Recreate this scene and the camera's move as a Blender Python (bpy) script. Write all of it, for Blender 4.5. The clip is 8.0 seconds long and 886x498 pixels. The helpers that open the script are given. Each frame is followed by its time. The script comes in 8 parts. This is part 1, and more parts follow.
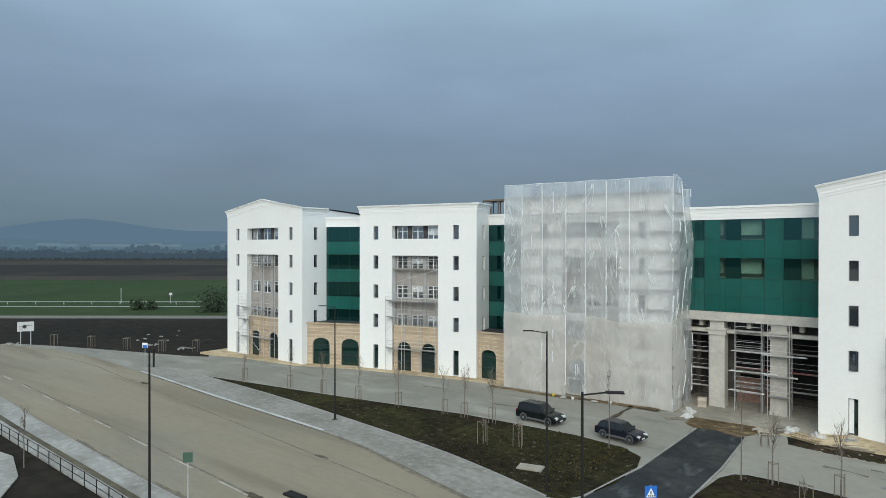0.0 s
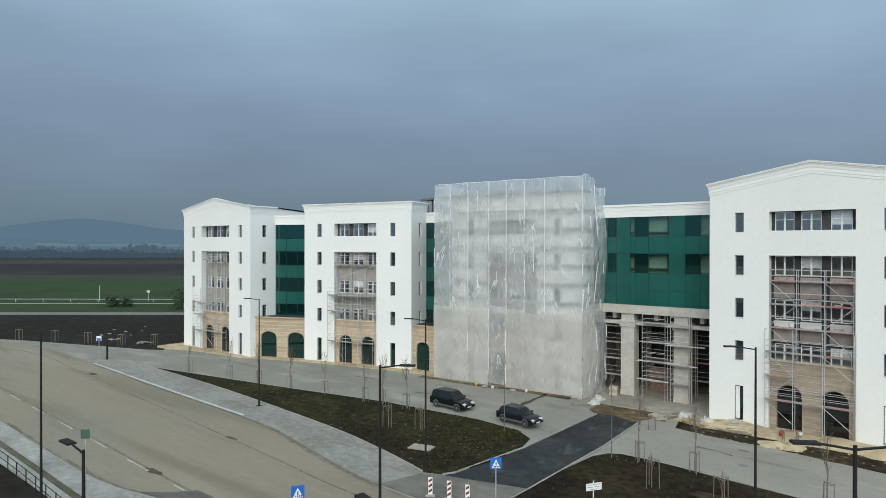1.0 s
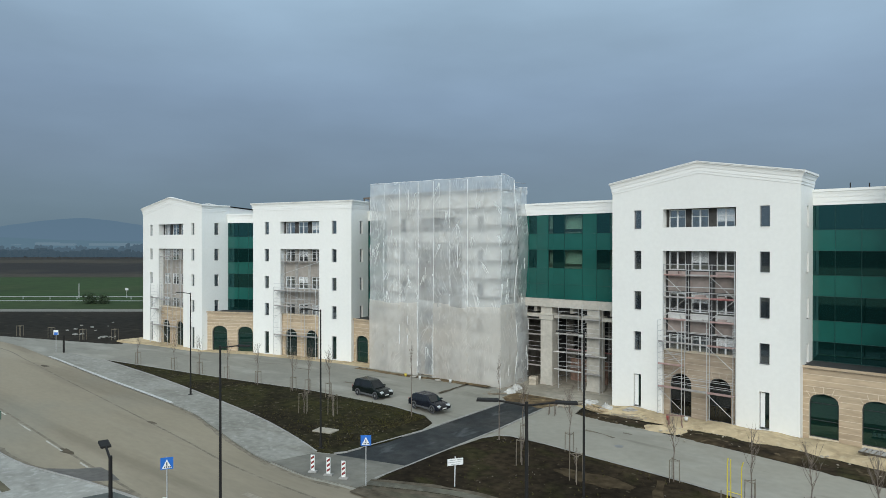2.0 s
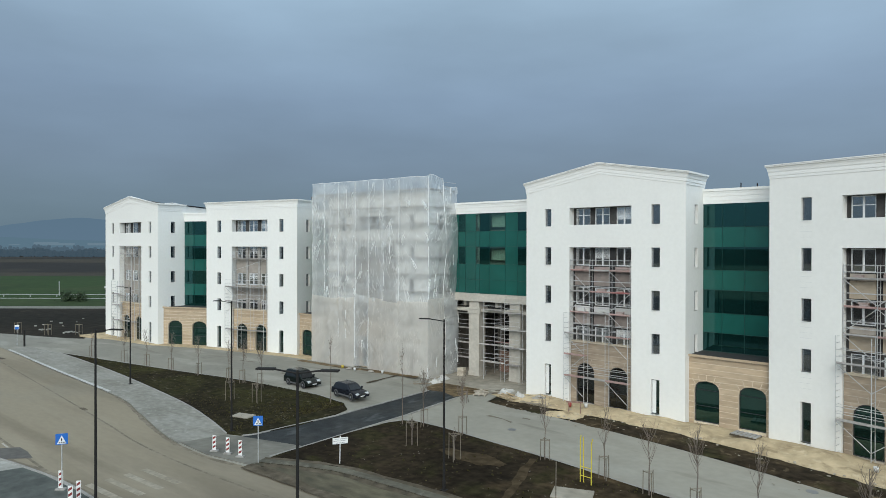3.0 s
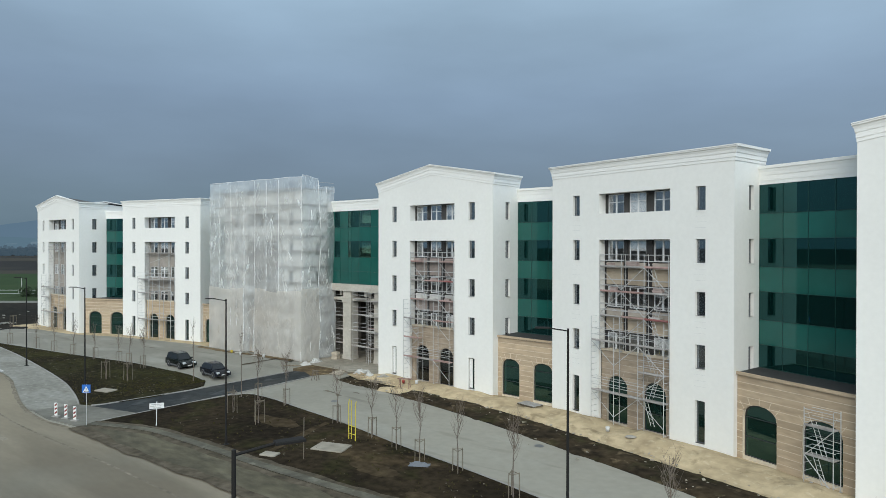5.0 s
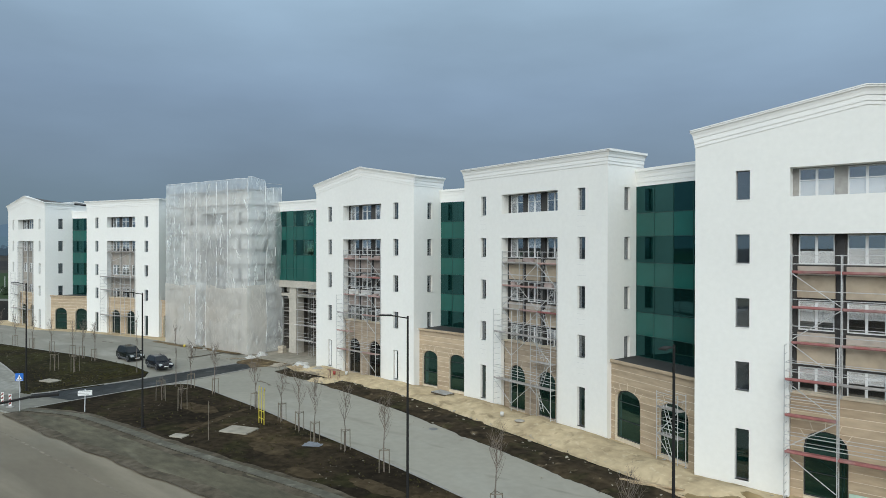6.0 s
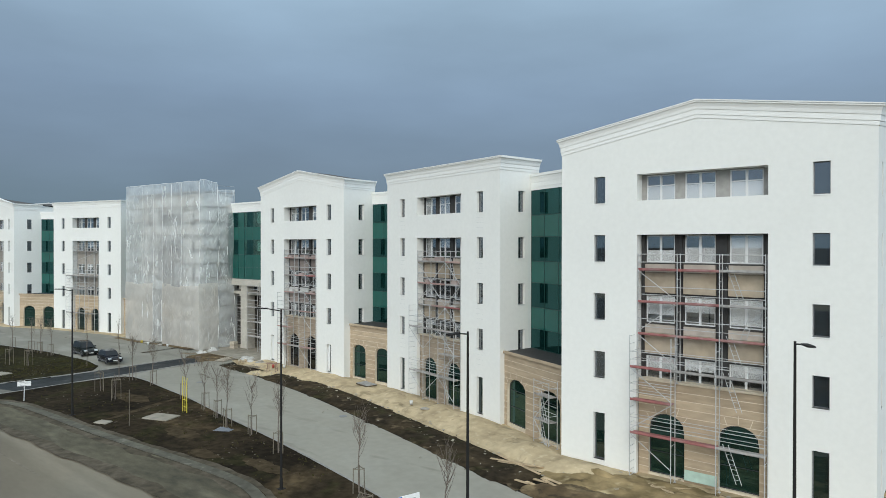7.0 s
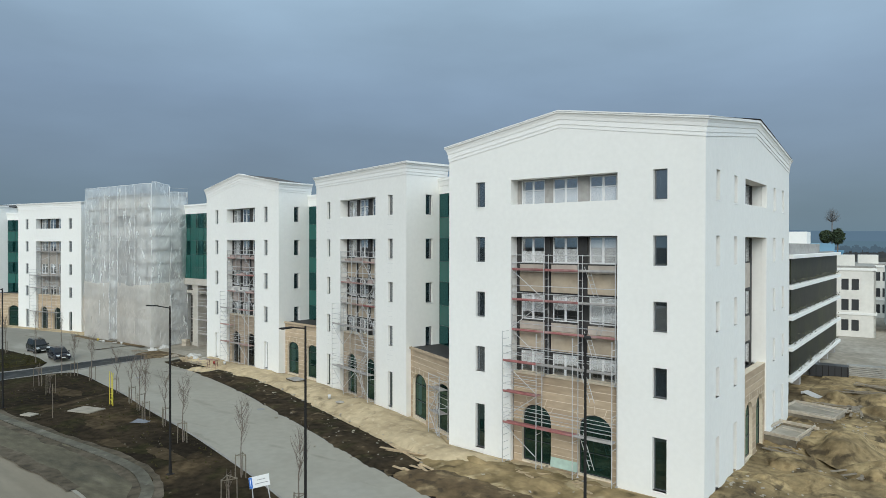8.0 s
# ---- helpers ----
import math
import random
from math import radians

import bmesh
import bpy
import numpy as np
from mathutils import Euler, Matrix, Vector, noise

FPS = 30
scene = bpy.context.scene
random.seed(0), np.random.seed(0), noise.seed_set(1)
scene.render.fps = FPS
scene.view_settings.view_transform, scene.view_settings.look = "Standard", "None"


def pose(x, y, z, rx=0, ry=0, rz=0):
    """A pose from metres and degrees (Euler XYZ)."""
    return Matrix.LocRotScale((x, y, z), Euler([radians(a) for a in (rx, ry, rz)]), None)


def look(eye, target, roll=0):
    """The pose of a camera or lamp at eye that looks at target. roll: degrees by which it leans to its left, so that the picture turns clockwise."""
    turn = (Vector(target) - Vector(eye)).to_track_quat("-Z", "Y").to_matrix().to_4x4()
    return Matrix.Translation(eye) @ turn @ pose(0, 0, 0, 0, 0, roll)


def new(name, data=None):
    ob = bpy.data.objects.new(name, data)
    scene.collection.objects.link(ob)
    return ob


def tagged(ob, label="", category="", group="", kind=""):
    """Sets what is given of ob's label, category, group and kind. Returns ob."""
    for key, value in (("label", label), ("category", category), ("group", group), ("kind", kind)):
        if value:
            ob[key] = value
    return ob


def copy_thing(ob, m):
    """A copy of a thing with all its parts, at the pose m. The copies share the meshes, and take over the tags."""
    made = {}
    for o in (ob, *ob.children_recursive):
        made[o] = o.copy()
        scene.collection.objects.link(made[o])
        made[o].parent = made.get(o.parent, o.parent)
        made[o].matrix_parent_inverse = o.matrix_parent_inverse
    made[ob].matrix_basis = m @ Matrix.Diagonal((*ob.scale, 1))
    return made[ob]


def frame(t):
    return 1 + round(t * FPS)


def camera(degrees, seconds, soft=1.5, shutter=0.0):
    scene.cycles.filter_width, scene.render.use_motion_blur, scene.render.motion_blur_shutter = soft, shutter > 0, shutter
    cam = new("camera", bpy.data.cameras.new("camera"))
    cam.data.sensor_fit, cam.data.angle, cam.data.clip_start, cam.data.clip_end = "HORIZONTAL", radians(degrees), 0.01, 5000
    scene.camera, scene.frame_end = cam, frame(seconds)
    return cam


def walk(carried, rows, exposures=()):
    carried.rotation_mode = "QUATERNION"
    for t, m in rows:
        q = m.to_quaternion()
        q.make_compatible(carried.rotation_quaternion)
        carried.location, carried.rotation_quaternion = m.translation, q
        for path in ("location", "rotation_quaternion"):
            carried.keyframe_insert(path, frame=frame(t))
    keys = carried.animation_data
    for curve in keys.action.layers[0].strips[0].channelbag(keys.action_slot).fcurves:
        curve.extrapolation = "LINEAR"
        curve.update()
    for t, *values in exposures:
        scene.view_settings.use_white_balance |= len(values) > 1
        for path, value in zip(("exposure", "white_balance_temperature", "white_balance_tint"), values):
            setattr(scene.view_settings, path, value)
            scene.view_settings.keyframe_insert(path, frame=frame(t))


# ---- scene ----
from mathutils import geometry

cam = camera(70.0, 8.0, 0.58)
METRES, EYE, TILT, LEAN, TURN = 71.44, 16.4, 0.0, 0.0, 38.8
ROWS = [
    (0.0, 0.0000, 0.0000, 0.0000, 0.00, -0.20, -0.05),
    (0.5, 0.0567, -0.0241, -0.0033, 0.01, -0.18, -0.08),
    (1.0, 0.1153, -0.0476, -0.0056, 0.04, -0.21, -0.06),
    (2.5, 0.2879, -0.1169, -0.0124, 0.11, -0.27, -0.05),
    (3.0, 0.3440, -0.1409, -0.0147, 0.10, -0.26, -0.08),
    (3.5, 0.4011, -0.1664, -0.0165, 0.10, -0.25, -0.09),
    (4.0, 0.4565, -0.1898, -0.0188, 0.10, -0.26, -0.09),
    (4.5, 0.5128, -0.2139, -0.0213, 0.08, -0.28, -0.10),
    (6.0, 0.6805, -0.2890, -0.0262, 0.10, -0.29, -0.09),
    (6.5, 0.7340, -0.3150, -0.0263, 0.10, -0.32, -0.06),
    (7.0, 0.7890, -0.3409, -0.0258, 0.07, -0.33, -0.06),
    (7.5, 0.8429, -0.3619, -0.0250, 0.04, -0.35, -0.04),
    (8.0, 0.8971, -0.3783, -0.0243, -0.01, -0.34, -0.07),
]
walk(cam, [(t, pose(0, 0, EYE, TILT, LEAN, TURN) @ pose(METRES * x, METRES * y, METRES * z, 90 + pitch, roll, yaw)) for t, x, y, z, yaw, pitch, roll in ROWS])

# ---- sun, sky, exposure ----
SUN_EL, SUN_AZ = radians(31), radians(153)   # height, compass turn from +y clockwise
sun = new("sun", bpy.data.lights.new("sun", "SUN"))
sun.data.energy, sun.data.angle, sun.data.color = 1.87, radians(46), (1.0, 0.945, 0.835)
sun_from = Vector((math.sin(SUN_AZ) * math.cos(SUN_EL), math.cos(SUN_AZ) * math.cos(SUN_EL), math.sin(SUN_EL)))
sun.matrix_world = look(sun_from * 100, (0, 0, 0))
scene.view_settings.exposure = 0.0

world = bpy.data.worlds.new("hazy_sky")
scene.world = world
world.use_nodes = True
wn, wl = world.node_tree.nodes, world.node_tree.links
wn.clear()
w_out, w_bg = wn.new("ShaderNodeOutputWorld"), wn.new("ShaderNodeBackground")
w_sky = wn.new("ShaderNodeTexSky")
w_sky.sky_type, w_sky.sun_disc = "NISHITA", False
w_sky.sun_elevation, w_sky.sun_rotation = SUN_EL, SUN_AZ
w_sky.dust_density, w_sky.air_density = 2.0, 1.2
w_co = wn.new("ShaderNodeTexCoord")
w_sep = wn.new("ShaderNodeSeparateXYZ")
w_ramp = wn.new("ShaderNodeValToRGB")
els = w_ramp.color_ramp.elements
els[0].position, els[0].color = 0.0, (0.152, 0.246, 0.324, 1)
els[1].position, els[1].color = 1.0, (0.40, 0.50, 0.58, 1)
for p_, c_ in ((0.05, (0.150, 0.236, 0.318, 1)), (0.12, (0.19, 0.272, 0.378, 1)), (0.22, (0.252, 0.358, 0.498, 1)), (0.36, (0.37, 0.525, 0.68, 1)), (0.6, (0.42, 0.55, 0.66, 1))):
    e_ = els.new(p_)
    e_.color = c_
w_map = wn.new("ShaderNodeMapping")
w_map.inputs["Scale"].default_value = (1.6, 1.6, 6.0)
w_noise = wn.new("ShaderNodeTexNoise")
w_noise.inputs["Scale"].default_value, w_noise.inputs["Detail"].default_value = 1.8, 5
w_cl = wn.new("ShaderNodeMapRange")
w_cl.inputs["From Min"].default_value, w_cl.inputs["From Max"].default_value = 0.3, 0.7
w_cl.inputs["To Min"].default_value, w_cl.inputs["To Max"].default_value = 0.92, 1.10
w_mul = wn.new("ShaderNodeVectorMath")
w_mul.operation = "SCALE"
w_skys = wn.new("ShaderNodeVectorMath")
w_skys.operation = "SCALE"
w_skys.inputs["Scale"].default_value = 0.07
w_mix = wn.new("ShaderNodeMix")
w_mix.data_type = "RGBA"
w_mix.inputs["Factor"].default_value = 0.12
wl.new(w_co.outputs["Generated"], w_sep.inputs[0])
wl.new(w_sep.outputs["Z"], w_ramp.inputs[0])
wl.new(w_co.outputs["Generated"], w_map.inputs[0])
wl.new(w_map.outputs[0], w_noise.inputs["Vector"])
wl.new(w_noise.outputs[0], w_cl.inputs[0])
wl.new(w_ramp.outputs[0], w_mul.inputs[0])
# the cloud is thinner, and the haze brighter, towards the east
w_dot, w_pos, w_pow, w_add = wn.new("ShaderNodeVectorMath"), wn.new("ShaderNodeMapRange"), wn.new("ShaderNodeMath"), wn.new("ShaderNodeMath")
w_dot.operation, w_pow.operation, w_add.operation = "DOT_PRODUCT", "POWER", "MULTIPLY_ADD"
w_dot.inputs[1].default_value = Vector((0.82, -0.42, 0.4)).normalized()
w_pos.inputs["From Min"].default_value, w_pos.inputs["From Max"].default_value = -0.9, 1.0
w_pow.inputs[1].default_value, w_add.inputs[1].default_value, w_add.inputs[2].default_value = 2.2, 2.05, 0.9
w_mul2 = wn.new("ShaderNodeMath")
w_mul2.operation = "MULTIPLY"
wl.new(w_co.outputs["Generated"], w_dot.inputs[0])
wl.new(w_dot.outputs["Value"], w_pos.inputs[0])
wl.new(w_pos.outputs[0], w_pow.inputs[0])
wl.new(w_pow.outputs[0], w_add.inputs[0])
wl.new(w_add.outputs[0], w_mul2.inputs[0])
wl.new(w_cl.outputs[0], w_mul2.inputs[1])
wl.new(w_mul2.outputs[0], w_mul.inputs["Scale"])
wl.new(w_sky.outputs[0], w_skys.inputs[0])
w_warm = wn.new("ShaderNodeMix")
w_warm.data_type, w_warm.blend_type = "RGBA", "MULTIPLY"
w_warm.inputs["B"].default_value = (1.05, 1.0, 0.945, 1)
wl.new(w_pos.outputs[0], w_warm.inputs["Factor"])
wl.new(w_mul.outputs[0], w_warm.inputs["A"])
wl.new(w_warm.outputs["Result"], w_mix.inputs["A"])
wl.new(w_skys.outputs[0], w_mix.inputs["B"])
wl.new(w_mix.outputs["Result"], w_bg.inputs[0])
wl.new(w_bg.outputs[0], w_out.inputs[0])
w_bg.inputs[1].default_value = 1.0

# ---- materials ----


def material(name, base, rough=0.8, var=0.12, fine=4.0, coarse=0.25, bump=0.15, bump_scale=None, metal=0.0, dark=None, stain=0.5, spec=0.5, per_object=0.0, stretch=None, drift=None, patches=()):
    """A surface with a fine grain, coarse stains and a little relief; scales are features per metre. patches: (colour, scale, from, to, share, stretch)."""
    m = bpy.data.materials.new(name)
    m.use_nodes = True
    n, l = m.node_tree.nodes, m.node_tree.links
    b = n["Principled BSDF"]
    b.inputs["Roughness"].default_value, b.inputs["Metallic"].default_value = rough, metal
    b.inputs["Specular IOR Level"].default_value = spec
    geo = n.new("ShaderNodeNewGeometry")
    src = geo.outputs["Position"]
    if stretch:
        mp = n.new("ShaderNodeMapping")
        mp.inputs["Scale"].default_value = stretch
        l.new(src, mp.inputs[0])
        src = mp.outputs[0]
    a, c = n.new("ShaderNodeTexNoise"), n.new("ShaderNodeTexNoise")
    for t, s in ((a, fine), (c, coarse)):
        t.inputs["Scale"].default_value, t.inputs["Detail"].default_value = s, 6
        l.new(src, t.inputs["Vector"])
    r = n.new("ShaderNodeMapRange")
    r.inputs["From Min"].default_value, r.inputs["From Max"].default_value = 0.3, 0.7
    r.inputs["To Min"].default_value, r.inputs["To Max"].default_value = 1 - var, 1 + var
    l.new(a.outputs[0], r.inputs[0])
    mix = n.new("ShaderNodeMix")
    mix.data_type = "RGBA"
    d = dark or tuple(v * 0.72 for v in base)
    mix.inputs["A"].default_value, mix.inputs["B"].default_value = (*base, 1), (*d, 1)
    r2 = n.new("ShaderNodeMapRange")
    r2.inputs["From Min"].default_value, r2.inputs["From Max"].default_value = 0.42, 0.68
    r2.inputs["To Max"].default_value = stain
    l.new(c.outputs[0], r2.inputs[0])
    share_out = r2.outputs[0]
    if drift:
        sep, dr, add = n.new("ShaderNodeSeparateXYZ"), n.new("ShaderNodeMapRange"), n.new("ShaderNodeMath")
        dr.inputs["From Min"].default_value, dr.inputs["From Max"].default_value, dr.inputs["To Min"].default_value, dr.inputs["To Max"].default_value = *drift, -0.25, 0.75
        add.operation, add.use_clamp = "ADD", True
        l.new(geo.outputs["Position"], sep.inputs[0])
        l.new(sep.outputs["X"], dr.inputs[0])
        l.new(dr.outputs[0], add.inputs[0])
        l.new(r2.outputs[0], add.inputs[1])
        share_out = add.outputs[0]
    l.new(share_out, mix.inputs["Factor"])
    tone = mix.outputs["Result"]
    for k, (p_colour, p_scale, p_from, p_to, p_share, p_stretch) in enumerate(patches):
        p_map, p_no, p_r, p_mix = n.new("ShaderNodeMapping"), n.new("ShaderNodeTexNoise"), n.new("ShaderNodeMapRange"), n.new("ShaderNodeMix")
        p_map.inputs["Scale"].default_value, p_map.inputs["Location"].default_value = p_stretch, (13.7 * (k + 1), 5.1 * k, 0)
        p_no.inputs["Scale"].default_value, p_no.inputs["Detail"].default_value, p_no.inputs["Distortion"].default_value = p_scale, 7, 0.4
        p_r.inputs["From Min"].default_value, p_r.inputs["From Max"].default_value, p_r.inputs["To Max"].default_value = p_from, p_to, p_share
        p_mix.data_type = "RGBA"
        p_mix.inputs["B"].default_value = (*p_colour, 1)
        l.new(geo.outputs["Position"], p_map.inputs[0])
        l.new(p_map.outputs[0], p_no.inputs["Vector"])
        l.new(p_no.outputs[0], p_r.inputs[0])
        l.new(p_r.outputs[0], p_mix.inputs["Factor"])
        l.new(tone, p_mix.inputs["A"])
        tone = p_mix.outputs["Result"]
    mul = n.new("ShaderNodeVectorMath")
    mul.operation = "SCALE"
    l.new(tone, mul.inputs[0])
    l.new(r.outputs[0], mul.inputs["Scale"])
    colour = mul.outputs[0]
    if per_object:
        info, r3, m3 = n.new("ShaderNodeObjectInfo"), n.new("ShaderNodeMapRange"), n.new("ShaderNodeVectorMath")
        r3.inputs["To Min"].default_value, r3.inputs["To Max"].default_value = 1 - per_object, 1 + per_object
        m3.operation = "SCALE"
        l.new(info.outputs["Random"], r3.inputs[0])
        l.new(colour, m3.inputs[0])
        l.new(r3.outputs[0], m3.inputs["Scale"])
        colour = m3.outputs[0]
    l.new(colour, b.inputs["Base Color"])
    if bump:
        t = n.new("ShaderNodeTexNoise")
        t.inputs["Scale"].default_value, t.inputs["Detail"].default_value = bump_scale or fine * 2, 5
        l.new(src, t.inputs["Vector"])
        bp = n.new("ShaderNodeBump")
        bp.inputs["Strength"].default_value, bp.inputs["Distance"].default_value = bump, 0.05
        l.new(t.outputs[0], bp.inputs["Height"])
        l.new(bp.outputs[0], b.inputs["Normal"])
    return m


def glass_material(name, tint, gloss=0.5, floor=0.06, coat=None, share_=0.0, sheen=(0.95, 0.97, 1)):
    """A pane: partly see-through with a tint, with a reflection that grows towards grazing."""
    m = bpy.data.materials.new(name)
    m.use_nodes = True
    n, l = m.node_tree.nodes, m.node_tree.links
    n.clear()
    out, mix = n.new("ShaderNodeOutputMaterial"), n.new("ShaderNodeMixShader")
    tr, gl, lw, r = n.new("ShaderNodeBsdfTransparent"), n.new("ShaderNodeBsdfGlossy"), n.new("ShaderNodeFresnel"), n.new("ShaderNodeMapRange")
    tr.inputs[0].default_value = (*tint, 1)
    gl.inputs[0].default_value, gl.inputs["Roughness"].default_value = (*sheen, 1), 0.02
    lw.inputs[0].default_value = 1.5
    r.inputs["From Max"].default_value, r.inputs["To Min"].default_value, r.inputs["To Max"].default_value = 0.6, floor, gloss
    l.new(lw.outputs[0], r.inputs[0])
    l.new(r.outputs[0], mix.inputs[0])
    body = tr.outputs[0]
    if coat:
        df, mx = n.new("ShaderNodeBsdfDiffuse"), n.new("ShaderNodeMixShader")
        df.inputs[0].default_value, mx.inputs[0].default_value = (*coat, 1), share_
        l.new(tr.outputs[0], mx.inputs[1])
        l.new(df.outputs[0], mx.inputs[2])
        body = mx.outputs[0]
    l.new(body, mix.inputs[1])
    l.new(gl.outputs[0], mix.inputs[2])
    l.new(mix.outputs[0], out.inputs[0])
    return m


def plain(name, base, rough=0.5, metal=0.0, glow=0.0, spec=0.5):
    m = bpy.data.materials.new(name)
    m.use_nodes = True
    b = m.node_tree.nodes["Principled BSDF"]
    b.inputs["Base Color"].default_value, b.inputs["Roughness"].default_value, b.inputs["Metallic"].default_value = (*base, 1), rough, metal
    b.inputs["Specular IOR Level"].default_value = spec
    if glow:
        b.inputs["Emission Color"].default_value, b.inputs["Emission Strength"].default_value = (*base, 1), glow
    return m


def sheet_material(name, base, clear0, clear1, crease=1.0):
    """Milky builder's film: thin, partly see-through, creased."""
    m = bpy.data.materials.new(name)
    m.use_nodes = True
    n, l = m.node_tree.nodes, m.node_tree.links
    n.clear()
    out, mix, mix2 = n.new("ShaderNodeOutputMaterial"), n.new("ShaderNodeMixShader"), n.new("ShaderNodeMixShader")
    b, tl, tr = n.new("ShaderNodeBsdfPrincipled"), n.new("ShaderNodeBsdfTranslucent"), n.new("ShaderNodeBsdfTransparent")
    b.inputs["Base Color"].default_value, b.inputs["Roughness"].default_value = (*base, 1), 0.33
    tl.inputs[0].default_value = (*base, 1)
    geo, mp = n.new("ShaderNodeNewGeometry"), n.new("ShaderNodeMapping")
    mp.inputs["Scale"].default_value = (1.4, 1.4, 0.8)
    no, no2 = n.new("ShaderNodeTexNoise"), n.new("ShaderNodeTexNoise")
    no.inputs["Scale"].default_value, no.inputs["Detail"].default_value, no.inputs["Distortion"].default_value = 0.9, 4, 0.8
    no2.inputs["Scale"].default_value = 0.35
    l.new(geo.outputs["Position"], mp.inputs[0])
    l.new(mp.outputs[0], no.inputs["Vector"])
    l.new(geo.outputs["Position"], no2.inputs["Vector"])
    bp = n.new("ShaderNodeBump")
    bp.inputs["Strength"].default_value, bp.inputs["Distance"].default_value = 0.5, 0.13
    for s in (b, tl):
        l.new(bp.outputs[0], s.inputs["Normal"])
    r = n.new("ShaderNodeMapRange")
    r.inputs["From Min"].default_value, r.inputs["From Max"].default_value = 0.3, 0.7
    r.inputs["To Min"].default_value, r.inputs["To Max"].default_value = clear0, clear1
    l.new(no2.outputs[0], r.inputs[0])
    mix.inputs[0].default_value = 0.4
    l.new(b.outputs[0], mix.inputs[1])
    l.new(tl.outputs[0], mix.inputs[2])
    # thin hanging folds, where the film lies double
    crease_out = None
    for k, (lean, across, width) in enumerate(((0.3, 1.3, 0.02), (-0.5, 1.0, 0.018), (0.05, 1.9, 0.018))):
        du, dw, flat_co, ridge, away, line, clus, c_r, both, shift = n.new("ShaderNodeVectorMath"), n.new("ShaderNodeVectorMath"), n.new("ShaderNodeCombineXYZ"), n.new("ShaderNodeTexNoise"), n.new("ShaderNodeMath"), n.new("ShaderNodeMapRange"), n.new("ShaderNodeTexNoise"), n.new("ShaderNodeMapRange"), n.new("ShaderNodeMath"), n.new("ShaderNodeVectorMath")
        du.operation = dw.operation = "DOT_PRODUCT"
        cl, sl = math.cos(lean), math.sin(lean)
        du.inputs[1].default_value, dw.inputs[1].default_value = (cl * across, cl * across, sl * across), (-0.3 * sl, -0.3 * sl, 0.3 * cl)
        flat_co.inputs["Z"].default_value = 6.3 * k
        ridge.inputs["Scale"].default_value, ridge.inputs["Detail"].default_value, ridge.inputs["Distortion"].default_value = 1.0, 1.5, 0.5
        away.operation, away.inputs[1].default_value, away.inputs[2].default_value = "COMPARE", 0.5, width
        line.inputs["From Max"].default_value, line.inputs["To Max"].default_value = 1.0, 1.0
        clus.inputs["Scale"].default_value, clus.inputs["Detail"].default_value = 0.3, 2
        c_r.inputs["From Min"].default_value, c_r.inputs["From Max"].default_value = 0.5, 0.68
        shift.inputs[1].default_value = (17.0 * k, 31.0 * k, 8.0 * k)
        both.operation = "MULTIPLY"
        l.new(geo.outputs["Position"], du.inputs[0])
        l.new(geo.outputs["Position"], dw.inputs[0])
        l.new(du.outputs["Value"], flat_co.inputs["X"])
        l.new(dw.outputs["Value"], flat_co.inputs["Y"])
        l.new(flat_co.outputs[0], ridge.inputs["Vector"])
        l.new(ridge.outputs["Fac"], away.inputs[0])
        l.new(away.outputs[0], line.inputs[0])
        l.new(geo.outputs["Position"], shift.inputs[0])
        l.new(shift.outputs[0], clus.inputs["Vector"])
        l.new(clus.outputs[0], c_r.inputs[0])
        l.new(line.outputs[0], both.inputs[0])
        l.new(c_r.outputs[0], both.inputs[1])
        if crease_out is None:
            crease_out = both.outputs[0]
        else:
            top_ = n.new("ShaderNodeMath")
            top_.operation = "MAXIMUM"
            l.new(crease_out, top_.inputs[0])
            l.new(both.outputs[0], top_.inputs[1])
            crease_out = top_.outputs[0]
    inv, keep = n.new("ShaderNodeMath"), n.new("ShaderNodeMath")
    inv.operation, inv.inputs[1].default_value, inv.inputs[2].default_value = "MULTIPLY_ADD", -0.42 * crease, 1.0
    l.new(crease_out, inv.inputs[0])
    keep.operation = "MULTIPLY"
    l.new(r.outputs[0], keep.inputs[0])
    l.new(inv.outputs[0], keep.inputs[1])
    hsum = n.new("ShaderNodeMath")
    hsum.operation, hsum.inputs[1].default_value = "MULTIPLY_ADD", 0.12 * crease
    l.new(crease_out, hsum.inputs[0])
    l.new(no.outputs[0], hsum.inputs[2])
    l.new(hsum.outputs[0], bp.inputs["Height"])
    l.new(keep.outputs[0], mix2.inputs[0])
    l.new(mix.outputs[0], mix2.inputs[1])
    l.new(tr.outputs[0], mix2.inputs[2])
    l.new(mix2.outputs[0], out.inputs[0])
    return m


WHITE = material("white_render", (0.79, 0.79, 0.755), 0.85, 0.02, 3.0, 0.12, 0.02, 12, dark=(0.74, 0.74, 0.71), stain=0.6)
CORNICE = material("white_cornice", (0.83, 0.83, 0.80), 0.7, 0.015, 3.0, 0.2, 0.03, 20, dark=(0.78, 0.79, 0.775), stain=0.5)
STONE = material("sand_stone", (0.46, 0.36, 0.25), 0.85, 0.13, 2.2, 0.5, 0.2, 9, dark=(0.36, 0.27, 0.18), per_object=0.10, stretch=(0.5, 0.5, 2.2))
STONE_JOINT = material("stone_joint", (0.68, 0.59, 0.455), 0.9, 0.1, 5, 0.5, 0.1)
STONE_GREY = material("dusty_sand_stone", (0.37, 0.30, 0.225), 0.9, 0.16, 2.2, 0.5, 0.2, 9, dark=(0.27, 0.215, 0.16), stain=0.8, per_object=0.10, stretch=(0.5, 0.5, 2.2))
